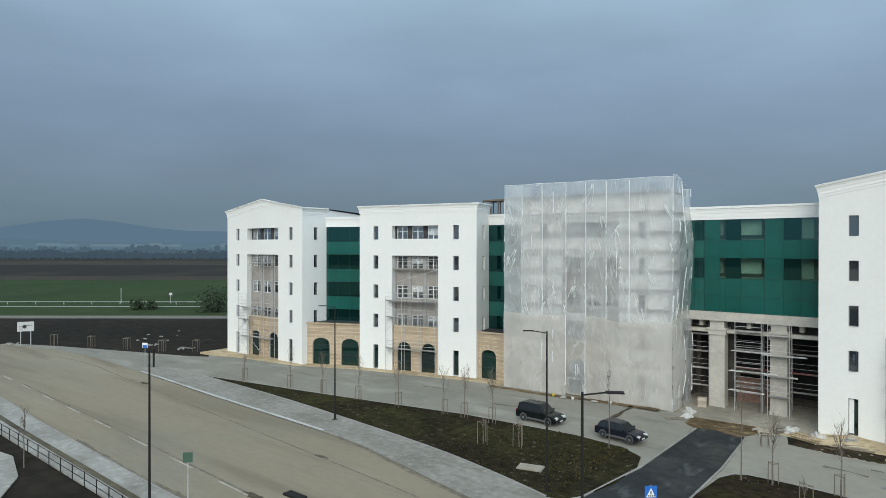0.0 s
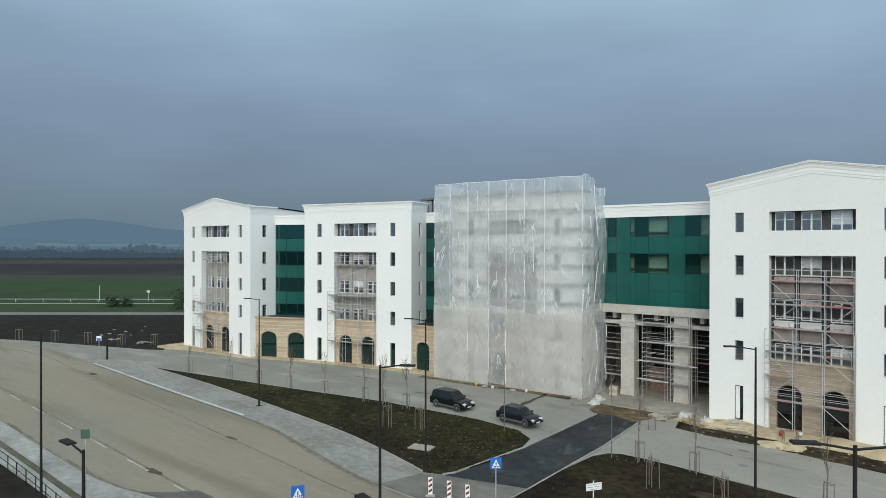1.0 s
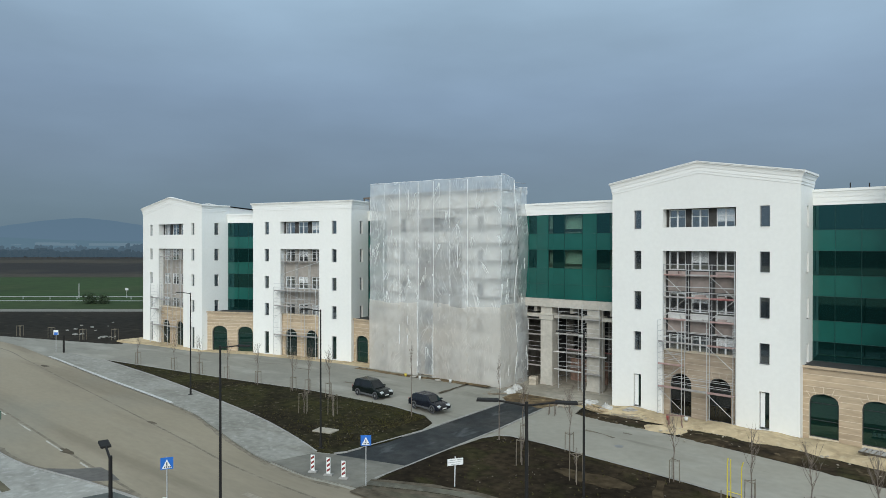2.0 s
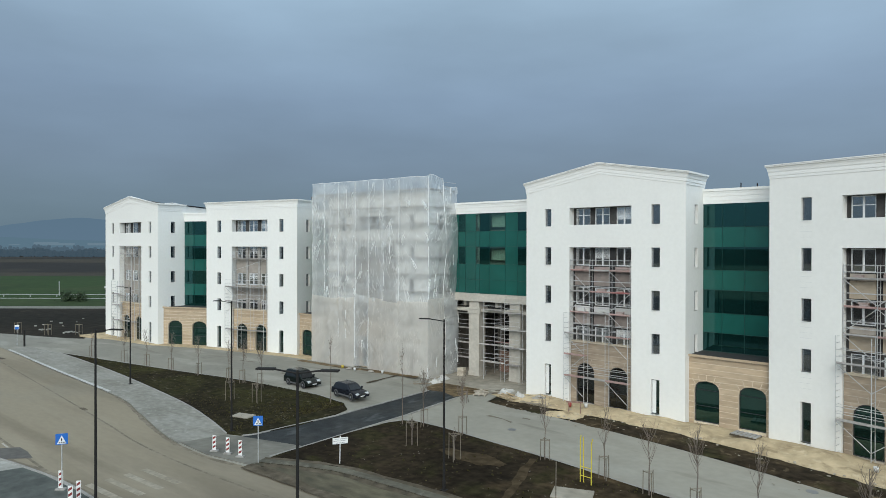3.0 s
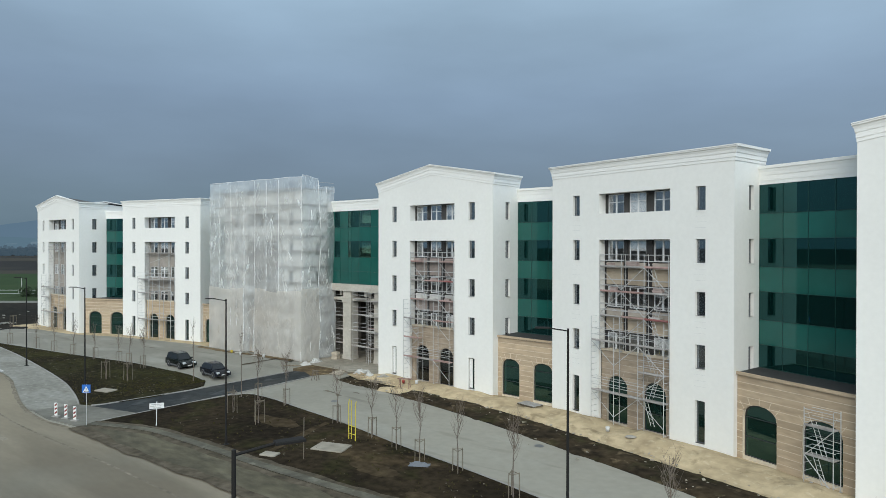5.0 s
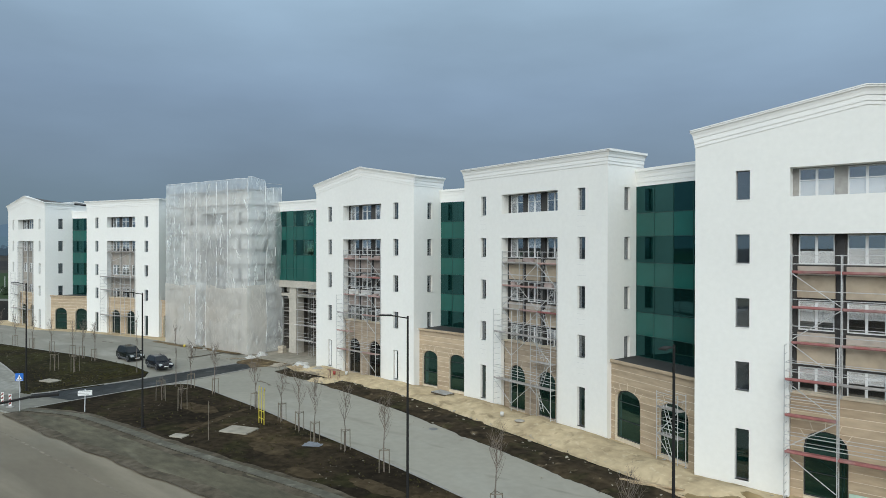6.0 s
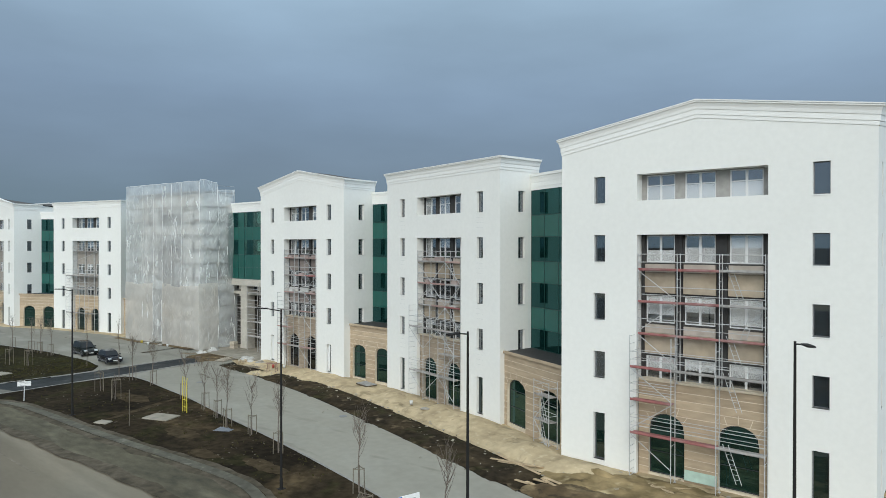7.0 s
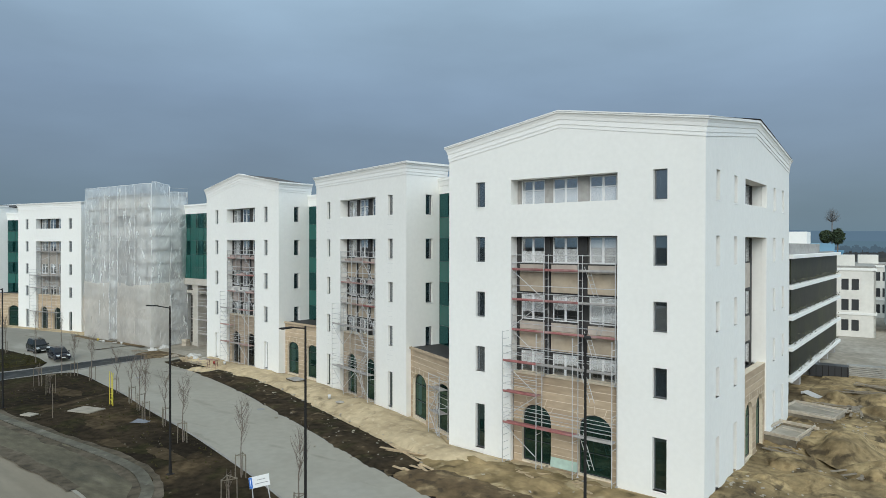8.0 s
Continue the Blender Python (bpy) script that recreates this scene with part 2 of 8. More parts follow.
STONE_GREY_JOINT = material("dusty_stone_joint", (0.48, 0.42, 0.34), 0.9, 0.1, 5, 0.5, 0.1)
CONCRETE = material("raw_concrete", (0.36, 0.35, 0.33), 0.9, 0.14, 3, 0.3, 0.15, 12, dark=(0.26, 0.25, 0.23))
BOARD = material("insulation_board", (0.43, 0.365, 0.28), 0.95, 0.14, 1.5, 0.6, 0.1, 14, dark=(0.38, 0.30, 0.21), per_object=0.12)
# membrane strips; in the bridge passage this dark colour stands for shade
DARK_STRIP = material("dark_membrane_and_shade", (0.035, 0.034, 0.034), 0.7, 0.2, 3, 0.5, 0.1)
FRAME_W = plain("white_window_frame", (0.72, 0.73, 0.73), 0.4)
FRAME_S = plain("grey_window_frame", (0.15, 0.155, 0.16), 0.4)
FRAME_D = plain("dark_window_frame", (0.03, 0.032, 0.035), 0.4)
GLASS = glass_material("clear_pane", (0.94, 0.95, 0.96), 0.75, 0.16)
GLASS_S = glass_material("narrow_pane", (0.42, 0.48, 0.54), 0.75, 0.19, (0.035, 0.05, 0.06), 0.45)
GLASS_D = glass_material("dark_green_pane", (0.03, 0.10, 0.09), 0.5, 0.055, (0.003, 0.024, 0.02), 0.6)
# dark pane added for the shaded depth of open archways
GLASS_K = glass_material("dark_opening_pane", (0.25, 0.27, 0.26), 0.35, 0.05, (0.02, 0.022, 0.02), 0.4)
GLASS_A = glass_material("arched_pane", (0.05, 0.11, 0.095), 0.5, 0.075, (0.006, 0.03, 0.024), 0.6, (0.55, 0.85, 0.8))
FRAME_T = plain("teal_bar", (0.006, 0.045, 0.039), 0.35)
GLASS_P = glass_material("pale_green_pane", (0.50, 0.66, 0.60), 0.5, 0.08, None, 0.0, (0.6, 0.9, 0.88))
GLASS_V = glass_material("dark_vision_pane", (0.04, 0.12, 0.11), 0.6, 0.07, (0.002, 0.021, 0.019), 0.6, (0.34, 0.80, 0.80))
SPANDREL = material("green_spandrel", (0.013, 0.098, 0.082), 0.09, 0.06, 0.8, 0.3, 0.0, per_object=0.08)
BLIND = material("blind", (0.8, 0.81, 0.8), 0.8, 0.05)
ROOM = material("room_inside", (0.30, 0.30, 0.29), 0.9, 0.1)
ROOF = material("dark_roof", (0.09, 0.085, 0.08), 0.8, 0.2, 2, 0.3, 0.2)
STEEL = material("galvanised_tube", (0.56, 0.565, 0.56), 0.5, 0.12, 6, 0.8, 0.0, metal=0.35, per_object=0.1)
DECK_RED = material("red_deck", (0.31, 0.115, 0.108), 0.75, 0.2, 3, 0.7, 0.1, dark=(0.36, 0.26, 0.245), stain=0.8, per_object=0.15)
DECK_PINK = material("faded_red_board", (0.40, 0.26, 0.235), 0.75, 0.2, 3, 0.7, 0.1, dark=(0.36, 0.32, 0.30), per_object=0.15)
DECK_GREY = material("grey_deck", (0.36, 0.345, 0.33), 0.75, 0.2, 3, 0.7, 0.1, per_object=0.15)
TIMBER = material("raw_timber", (0.45, 0.34, 0.21), 0.85, 0.2, 4, 0.7, 0.15, per_object=0.15)
FILM = sheet_material("builder_film", (0.92, 0.94, 0.93), 0.52, 0.72, 1.0)
NET = sheet_material("grey_debris_net", (0.80, 0.77, 0.715), 0.2, 0.38, 1.0)
ASPHALT = material("dusty_asphalt", (0.245, 0.209, 0.148), 0.9, 0.05, 3, 0.06, 0.03, 30, dark=(0.142, 0.120, 0.086), stain=0.9, stretch=(0.35, 1.0, 1), drift=(-45.0, 20.0), patches=(((0.30, 0.262, 0.195), 0.22, 0.5, 0.66, 0.5, (0.12, 1.0, 1)), ((0.15, 0.122, 0.083), 0.30, 0.52, 0.66, 0.55, (0.09, 1.0, 1)), ((0.19, 0.185, 0.15), 0.09, 0.5, 0.7, 0.5, (0.5, 1.0, 1))))
ASPHALT_D = material("fresh_asphalt", (0.024, 0.028, 0.03), 0.8, 0.3, 1.2, 0.25, 0.15, 20, spec=0.25, dark=(0.052, 0.052, 0.048), stain=0.7, patches=(((0.11, 0.12, 0.12), 0.8, 0.57, 0.66, 0.4, (1.0, 0.35, 1)), ((0.018, 0.02, 0.021), 0.35, 0.52, 0.6, 0.6, (1, 0.6, 1))))
PAVERS = material("grey_pavers", (0.296, 0.281, 0.234), 0.9, 0.055, 1.6, 0.12, 0.04, 14, dark=(0.205, 0.197, 0.166), stain=0.5, drift=(25.0, -50.0), patches=(((0.33, 0.318, 0.275), 0.3, 0.52, 0.68, 0.6, (0.4, 1, 1)), ((0.15, 0.14, 0.112), 0.55, 0.6, 0.7, 0.55, (0.22, 1, 1))))
SLABS = material("light_paving", (0.315, 0.308, 0.278), 0.9, 0.16, 1.6, 0.2, 0.15, 8, dark=(0.215, 0.21, 0.185), stain=0.9, patches=(((0.40, 0.395, 0.37), 1.6, 0.54, 0.64, 0.5, (1, 1, 1)), ((0.16, 0.15, 0.125), 0.5, 0.58, 0.7, 0.5, (0.4, 1, 1))))
KERB = material("kerb_stone", (0.29, 0.28, 0.26), 0.85, 0.15, 3, 0.4, 0.1, per_object=0.08)
SOIL = material("dark_soil", (0.018, 0.0138, 0.009), 1.0, 0.45, 1.6, 0.13, 0.7, 2.2, dark=(0.05, 0.037, 0.022), stain=0.8, spec=0.06, patches=(((0.11, 0.078, 0.043), 0.17, 0.56, 0.70, 0.8, (0.7, 1, 1)), ((0.030, 0.028, 0.012), 0.3, 0.53, 0.64, 0.75, (1, 1, 1)), ((0.10, 0.082, 0.055), 2.2, 0.66, 0.72, 0.7, (1, 1, 1))))
SOIL_STRIP = material("brown_soil", (0.03, 0.023, 0.015), 1.0, 0.45, 1.6, 0.35, 0.8, 2.2, dark=(0.075, 0.055, 0.032), stain=0.85, spec=0.08, patches=(((0.17, 0.13, 0.08), 1.1, 0.6, 0.7, 0.7, (1, 1, 1)), ((0.035, 0.036, 0.015), 0.5, 0.54, 0.66, 0.6, (1, 1, 1))))
GORE = material("footway_pavers", (0.25, 0.243, 0.213), 0.9, 0.18, 1.8, 0.2, 0.15, 8, dark=(0.175, 0.168, 0.142), stain=0.9, patches=(((0.34, 0.335, 0.305), 1.7, 0.56, 0.66, 0.5, (1, 1, 1)), ((0.14, 0.128, 0.10), 0.5, 0.56, 0.7, 0.6, (0.4, 1, 1))))
GRASS_SOIL = material("thin_grass_on_soil", (0.023, 0.019, 0.0115), 1.0, 0.45, 1.3, 0.11, 0.6, 3, dark=(0.038, 0.039, 0.015), stain=0.9, spec=0.05, patches=(((0.046, 0.044, 0.016), 0.14, 0.56, 0.68, 0.7, (1, 1, 1)), ((0.13, 0.11, 0.075), 1.9, 0.61, 0.68, 0.7, (1, 1, 1)), ((0.017, 0.014, 0.009), 0.25, 0.52, 0.62, 0.6, (0.5, 1, 1))))
SAND = material("yellow_sand", (0.50, 0.40, 0.255), 1.0, 0.16, 1.4, 0.3, 0.6, 3, dark=(0.35, 0.27, 0.165), stain=0.7, spec=0.2, patches=(((0.24, 0.185, 0.11), 0.9, 0.57, 0.68, 0.7, (1, 1, 1)), ((0.56, 0.47, 0.32), 2.2, 0.58, 0.68, 0.6, (1, 1, 1)), ((0.16, 0.125, 0.075), 0.28, 0.62, 0.72, 0.6, (1, 1, 1))))
MUD = material("yard_mud", (0.30, 0.225, 0.118), 1.0, 0.4, 1.6, 0.14, 1.0, 4.0, dark=(0.075, 0.055, 0.03), stain=1.0, spec=0.2, patches=(((0.36, 0.28, 0.15), 0.45, 0.56, 0.64, 0.75, (1, 1, 1)), ((0.045, 0.033, 0.02), 0.8, 0.56, 0.64, 0.8, (1, 0.5, 1)), ((0.16, 0.11, 0.055), 2.4, 0.58, 0.66, 0.6, (1, 1, 1))))
GRAVEL = material("gravel_verge", (0.098, 0.086, 0.054), 1.0, 0.35, 1.6, 0.28, 0.5, 8, dark=(0.058, 0.052, 0.032), stain=1.0, stretch=(0.45, 1.0, 1.0), patches=(((0.14, 0.125, 0.086), 0.7, 0.56, 0.66, 0.45, (0.25, 1, 1)), ((0.055, 0.048, 0.03), 0.45, 0.55, 0.64, 0.7, (0.2, 1, 1))))
DUSTY = material("dusty_path", (0.165, 0.143, 0.106), 0.95, 0.25, 2.0, 0.35, 0.2, 8, dark=(0.10, 0.088, 0.066), stain=0.95, patches=(((0.075, 0.063, 0.043), 0.6, 0.55, 0.66, 0.7, (0.4, 1, 1)), ((0.21, 0.195, 0.16), 1.3, 0.58, 0.68, 0.5, (1, 1, 1))))
KERB_PATH = material("dull_kerb_path", (0.105, 0.098, 0.072), 0.95, 0.25, 2.0, 0.35, 0.2, 8, dark=(0.064, 0.06, 0.044), stain=0.95, patches=(((0.06, 0.052, 0.034), 0.6, 0.54, 0.66, 0.7, (0.4, 1, 1)), ((0.2, 0.19, 0.155), 1.1, 0.58, 0.68, 0.6, (1, 1, 1))))
DUSTY_FLOOR = material("dusty_concrete_floor", (0.33, 0.30, 0.245), 0.95, 0.2, 1.2, 0.2, 0.2, 8, dark=(0.23, 0.205, 0.16), stain=0.9)
DIRT = material("road_dirt", (0.075, 0.062, 0.043), 1.0, 0.4, 1.5, 0.3, 0.4, 6, dark=(0.12, 0.10, 0.074), stain=1.0, spec=0.2)
TRODDEN = material("trodden_sandy_ground", (0.29, 0.215, 0.112), 1.0, 0.3, 1.1, 0.5, 0.8, 2.6, dark=(0.13, 0.095, 0.045), stain=0.95, spec=0.15, patches=(((0.42, 0.34, 0.205), 0.6, 0.55, 0.64, 0.75, (1, 1, 1)), ((0.06, 0.045, 0.026), 0.7, 0.58, 0.66, 0.75, (0.6, 1, 1))))
BROWN_MUD = material("brown_mud", (0.10, 0.068, 0.035), 0.9, 0.4, 1.4, 0.3, 0.9, 2.6, dark=(0.17, 0.122, 0.065), stain=0.9, spec=0.25, patches=(((0.27, 0.20, 0.11), 0.7, 0.58, 0.66, 0.7, (1, 1, 1)), ((0.04, 0.029, 0.017), 0.9, 0.57, 0.65, 0.7, (1, 1, 1))))
FAINT = material("faint_road_paint", (0.30, 0.268, 0.21), 0.9, 0.2, 3, 0.5, 0.05, dark=(0.23, 0.20, 0.148), stain=1.0)
PAINT = material("worn_road_paint", (0.42, 0.40, 0.35), 0.8, 0.2, 3, 0.6, 0.05, dark=(0.26, 0.23, 0.18), stain=1.0)
ROAD_SEAM = material("road_seam_dirt", (0.155, 0.132, 0.097), 0.95, 0.3, 2, 0.3, 0.2, 8, dark=(0.20, 0.172, 0.128), stain=1.0)
POLE = plain("dark_grey_pole", (0.021, 0.02, 0.019), 0.75, spec=0.15)
BARK = material("young_bark", (0.16, 0.13, 0.105), 0.95, 0.25, 8, 1.0, 0.1)
STAKE = material("pale_stake", (0.175, 0.15, 0.112), 0.9, 0.2, 6, 1.0, 0.1, per_object=0.15)


# ---- mesh helpers ----
def link_mesh(name, verts, faces, mat, parent=None, smooth=False):
    me = bpy.data.meshes.new(name)
    me.from_pydata([tuple(v) for v in verts], [], [tuple(f) for f in faces])
    me.materials.append(mat)
    bm = bmesh.new()
    bm.from_mesh(me)
    bmesh.ops.remove_doubles(bm, verts=bm.verts, dist=0.0004)
    bmesh.ops.recalc_face_normals(bm, faces=bm.faces)
    bm.to_mesh(me)
    bm.free()
    if smooth:
        for p in me.polygons:
            p.use_smooth = True
    ob = new(name, me)
    if parent:
        ob.parent = parent
    return ob


def part(name, shape, mat, parent, label=""):
    ob = link_mesh(name, shape[0], shape[1], mat, parent)
    if mat in (GLASS, GLASS_S, GLASS_P):
        ob.visible_shadow = False
    return tagged(ob, label)


def share(name, me, parent, m=None, label=""):
    ob = new(name, me)
    ob.parent = parent
    if m is not None:
        ob.matrix_basis = m
    return tagged(ob, label)


def empty(name, m, label, category, group="", kind=""):
    ob = new(name)
    ob.empty_display_size = 0.5
    ob.matrix_basis = m
    return tagged(ob, label, category, group, kind)


def box(x0, x1, y0, y1, z0, z1):
    v = [(x, y, z) for z in (z0, z1) for y in (y0, y1) for x in (x0, x1)]
    return v, [(0, 1, 3, 2), (4, 5, 7, 6), (0, 1, 5, 4), (2, 3, 7, 6), (0, 2, 6, 4), (1, 3, 7, 5)]


def chamfer_box(x0, x1, y0, y1, z0, z1, c=0.02):
    """A box whose upper edges are chamfered."""
    v = [(x0, y0, z0), (x1, y0, z0), (x1, y1, z0), (x0, y1, z0), (x0, y0, z1 - c), (x1, y0, z1 - c), (x1, y1, z1 - c), (x0, y1, z1 - c),
         (x0 + c, y0 + c, z1), (x1 - c, y0 + c, z1), (x1 - c, y1 - c, z1), (x0 + c, y1 - c, z1)]
    f = [(0, 1, 2, 3), (8, 9, 10, 11)]
    for k in range(4):
        j = (k + 1) % 4
        f += [(k, j, 4 + j, 4 + k), (4 + k, 4 + j, 8 + j, 8 + k)]
    return v, f


def joined(*shapes):
    v, f = [], []
    for sv, sf in shapes:
        k = len(v)
        v += list(sv)
        f += [tuple(i + k for i in q) for q in sf]
    return v, f


def tube(a, b, r=0.024, sides=6, r2=None):
    a, b = Vector(a), Vector(b)
    q = (b - a).to_track_quat("Z", "Y").to_matrix()
    r2 = r if r2 is None else r2
    v = []
    for p, rr in ((a, r), (b, r2)):
        for k in range(sides):
            t = 2 * math.pi * k / sides
            v.append(p + q @ Vector((rr * math.cos(t), rr * math.sin(t), 0)))
    f = [(k, (k + 1) % sides, sides + (k + 1) % sides, sides + k) for k in range(sides)]
    f += [tuple(range(sides)), tuple(range(sides, 2 * sides))]
    return v, f


def lathe(profile, sides=12):
    v, f = [], []
    for r, z in profile:
        v += [(r * math.cos(2 * math.pi * k / sides), r * math.sin(2 * math.pi * k / sides), z) for k in range(sides)]
    for j in range(len(profile) - 1):
        for k in range(sides):
            n = (k + 1) % sides
            f.append((j * sides + k, j * sides + n, (j + 1) * sides + n, (j + 1) * sides + k))
    f += [tuple(range(sides)), tuple(range((len(profile) - 1) * sides, len(profile) * sides))]
    return v, f


def moved(shape, m):
    return [m @ Vector(v) for v in shape[0]], shape[1]


def panel(outer, holes, thick, o=(0, 0, 0), u=(1, 0, 0), n=(0, 1, 0)):
    """A wall in the plane of u and z through o, with openings, thick towards n. holes: (loop, depth of its reveal)."""
    o, u, n = Vector(o), Vector(u), Vector(n)
    at = lambda p, d: o + u * p[0] + Vector((0, 0, p[1])) + n * d
    loops = [outer] + [h[0] for h in holes]
    flat = [p for lp in loops for p in lp]
    tris = geometry.tessellate_polygon([[Vector((p[0], p[1], 0)) for p in lp] for lp in loops])
    v = [at(p, 0) for p in flat] + [at(p, thick) for p in flat]
    k = len(flat)
    f = [tuple(t) for t in tris] + [tuple(i + k for i in t) for t in tris]
    c = len(outer)
    f += [(i, (i + 1) % c, (i + 1) % c + k, i + k) for i in range(c)]
    base = c
    for lp, depth in holes:
        c = len(lp)
        if abs(depth - thick) < 1e-6:
            f += [(base + i, base + (i + 1) % c, base + (i + 1) % c + k, base + i + k) for i in range(c)]
        else:
            s = len(v)
            v += [at(p, depth) for p in lp]
            f += [(base + i, base + (i + 1) % c, s + (i + 1) % c, s + i) for i in range(c)]
        base += c
    return v, f


def rect(a, b, z0, z1):
    return [(a, z0), (b, z0), (b, z1), (a, z1)]


def arch(a, b, z0, spring, top, steps=8):
    c, h, r = (a + b) / 2, (b - a) / 2, top - spring
    return [(a, z0), (b, z0)] + [(c + h * math.cos(math.pi * k / steps), spring + r * math.sin(math.pi * k / steps) ** 0.8) for k in range(steps + 1)]

# ---- the ground ----
CX = -15.8                       # the building's axis
VIEW = pose(0, 0, 0, 0, 0, 38.8)  # the fields behind run across this heading


def flat(name, pts, z, mat, label, category, thick=0.0, kind="structure"):
    """A level sheet over a plan outline, with an upright edge of the given thickness."""
    tris = geometry.tessellate_polygon([[Vector((x, y, 0)) for x, y in pts]])
    v = [(x, y, z) for x, y in pts]
    f = [tuple(t) for t in tris]
    k = len(pts)
    if thick:
        v += [(x, y, z - thick) for x, y in pts]
        f += [(i, (i + 1) % k, (i + 1) % k + k, i + k) for i in range(k)]
    return tagged(link_mesh(name, v, f, mat), label, category, kind=kind)


def smooth_line(pts, n=6):
    """A rounded line through plan points."""
    out = []
    p = [pts[0]] + list(pts) + [pts[-1]]
    for i in range(1, len(p) - 2):
        for k in range(n):
            t = k / n
            out.append(tuple(0.5 * (2 * b + (c - a) * t + (2 * a - 5 * b + 4 * c - d) * t * t + (3 * b - a - 3 * c + d) * t ** 3)
                             for a, b, c, d in zip(p[i - 1], p[i], p[i + 1], p[i + 2])))
    return out + [tuple(pts[-1])]


def strip(line, width, z0, z1, side=1):
    """A band along a plan line, to its left (side 1) or right (-1)."""
    v, f = [], []
    k = len(line)
    for i, (x, y) in enumerate(line):
        a, b = line[max(i - 1, 0)], line[min(i + 1, k - 1)]
        d = Vector((b[0] - a[0], b[1] - a[1])).normalized()
        nx, ny = -d.y * side * width, d.x * side * width
        v += [(x, y, z0), (x, y, z1), (x + nx, y + ny, z1), (x + nx, y + ny, z0)]
    for i in range(k - 1):
        for j in range(4):
            f.append((4 * i + j, 4 * i + (j + 1) % 4, 4 * i + 4 + (j + 1) % 4, 4 * i + 4 + j))
    f += [(0, 1, 2, 3), (4 * k - 4, 4 * k - 3, 4 * k - 2, 4 * k - 1)]
    return v, f


def kerb_stones(name, line, parent_label, length=1.0, width=0.14, z0=-0.15, z1=0.03):
    """A row of kerb stones along a plan line."""
    row = empty(name, Matrix(), parent_label, "kerb", kind="structure")
    me = part("kerb_stone", chamfer_box(0, length - 0.015, -width / 2, width / 2, z0, z1, 0.015), KERB, row).data
    bpy.data.objects.remove(row.children[0])
    carry = 0.0
    for (x0, y0), (x1, y1) in zip(line, line[1:]):
        d = math.hypot(x1 - x0, y1 - y0)
        while carry + length * 0.5 <= d:
            t = carry / d
            share("kerb_stone", me, row, pose(x0 + (x1 - x0) * t, y0 + (y1 - y0) * t, 0, 0, 0, math.degrees(math.atan2(y1 - y0, x1 - x0))))
            carry += length
        carry -= d
    return row


ROAD_FAR = smooth_line([(-260, -10), (-170, 22), (-125, 36.5), (-104, 40.6), (-83, 39.8), (-62.3, 38.3), (-41, 36.95), (-33.2, 35.4), (-24, 33.3), (-17.5, 32.8), (-13, 33.3), (-2, 33.6), (8, 34.1), (18, 34.7), (25, 34.9), (28.6, 34.5), (30.2, 32.8), (30.8, 29), (31, 22), (31, 8), (31, -60)])
ROAD_NEAR = smooth_line([(-260, -28), (-170, 8), (-130, 19), (-100, 23.0), (-80.7, 23.4), (-68.3, 22.6), (-53.6, 21.9), (-42.6, 21.4), (-35.3, 21.5), (-27.7, 23.0), (-20.4, 24.0), (-14.5, 24.1), (-4, 23.8), (7, 23.2), (12, 21), (14, 14), (14, 4), (14, -60)])
ISLAND1_TOP = smooth_line([(-73.5, 43.8), (-58.7, 46.0), (-49.2, 47.5), (-39.7, 49.2), (-32, 50.3), (-26.2, 50.3), (-21, 49.6)])
ISLAND1_LOW = smooth_line([(-20.8, 36.7), (-26, 38.2), (-33.4, 39.8), (-46.4, 41.5), (-58.4, 42.7), (-73.5, 43.6)])
ISLAND1 = ISLAND1_TOP + [(-18.9, 48.2), (-18.3, 46), (-18.2, 42), (-18.9, 38.2), (-19.5, 37.2)] + ISLAND1_LOW
ISLAND2_LOW = smooth_line([(-12.9, 34.2), (-10.7, 35.2), (-8.7, 36.0), (-6.4, 36.6), (-1.1, 36.95), (5, 37.15), (12, 37.6), (20, 38.25), (25, 38.35), (28.2, 37.6), (30.3, 36.5), (32, 34.6), (33, 31), (33.2, 24), (33.2, 8), (33.2, -60)])
ISLAND2_UP = smooth_line([(110, 21.5), (80, 30.0), (64, 34.5), (50, 38.2), (42, 40.3), (34.4, 42.3), (27.9, 43.7), (19.5, 45.3), (10.8, 46.6), (3.3, 47.9), (-3.8, 48.7), (-8, 49.2), (-11.6, 49.1), (-12.8, 47.6)])
ISLAND2 = ISLAND2_LOW + [(110, -60)] + ISLAND2_UP + [(-13.2, 43), (-13.2, 36.4)]
STRIP_NEAR = smooth_line([(-10.6, 59.2), (-0.5, 58.0), (11, 55.9), (20.6, 53.4), (26.5, 51.8), (35, 49.4), (44, 47.2), (60, 43), (74, 40)])
STRIP_FAR = smooth_line([(74, 44.5), (60, 47.5), (50, 49.8), (39, 51.9), (30, 54.4), (23, 56.3), (15, 58.6), (8, 60.2), (2, 60.7), (-6, 60.9), (-10.6, 60.6)])
FORECOURT_EDGE = [(-84, 53.2), (-89.5, 50.2), (-103.4, 45.6), (-115.3, 41.6), (-125, 37.5)]

v, f = [], []
for r in (0, 60, 130, 260, 520, 1000, 2000, 4200):
    v += [(r * math.cos(math.pi * k / 24) - 10, r * math.sin(math.pi * k / 24) + 40, -0.16) for k in range(48)]
for j in range(7):
    f += [(48 * j + k, 48 * j + (k + 1) % 48, 48 * j + 48 + (k + 1) % 48, 48 * j + 48 + k) for k in range(48)]
GROUND = material("bare_earth", (0.017, 0.0155, 0.0115), 1.0, 0.4, 0.6, 0.03, 0.6, 1.2, dark=(0.032, 0.026, 0.019), stain=0.7, spec=0.12, patches=(((0.055, 0.046, 0.033), 0.3, 0.62, 0.72, 0.6, (1, 1, 1)),))
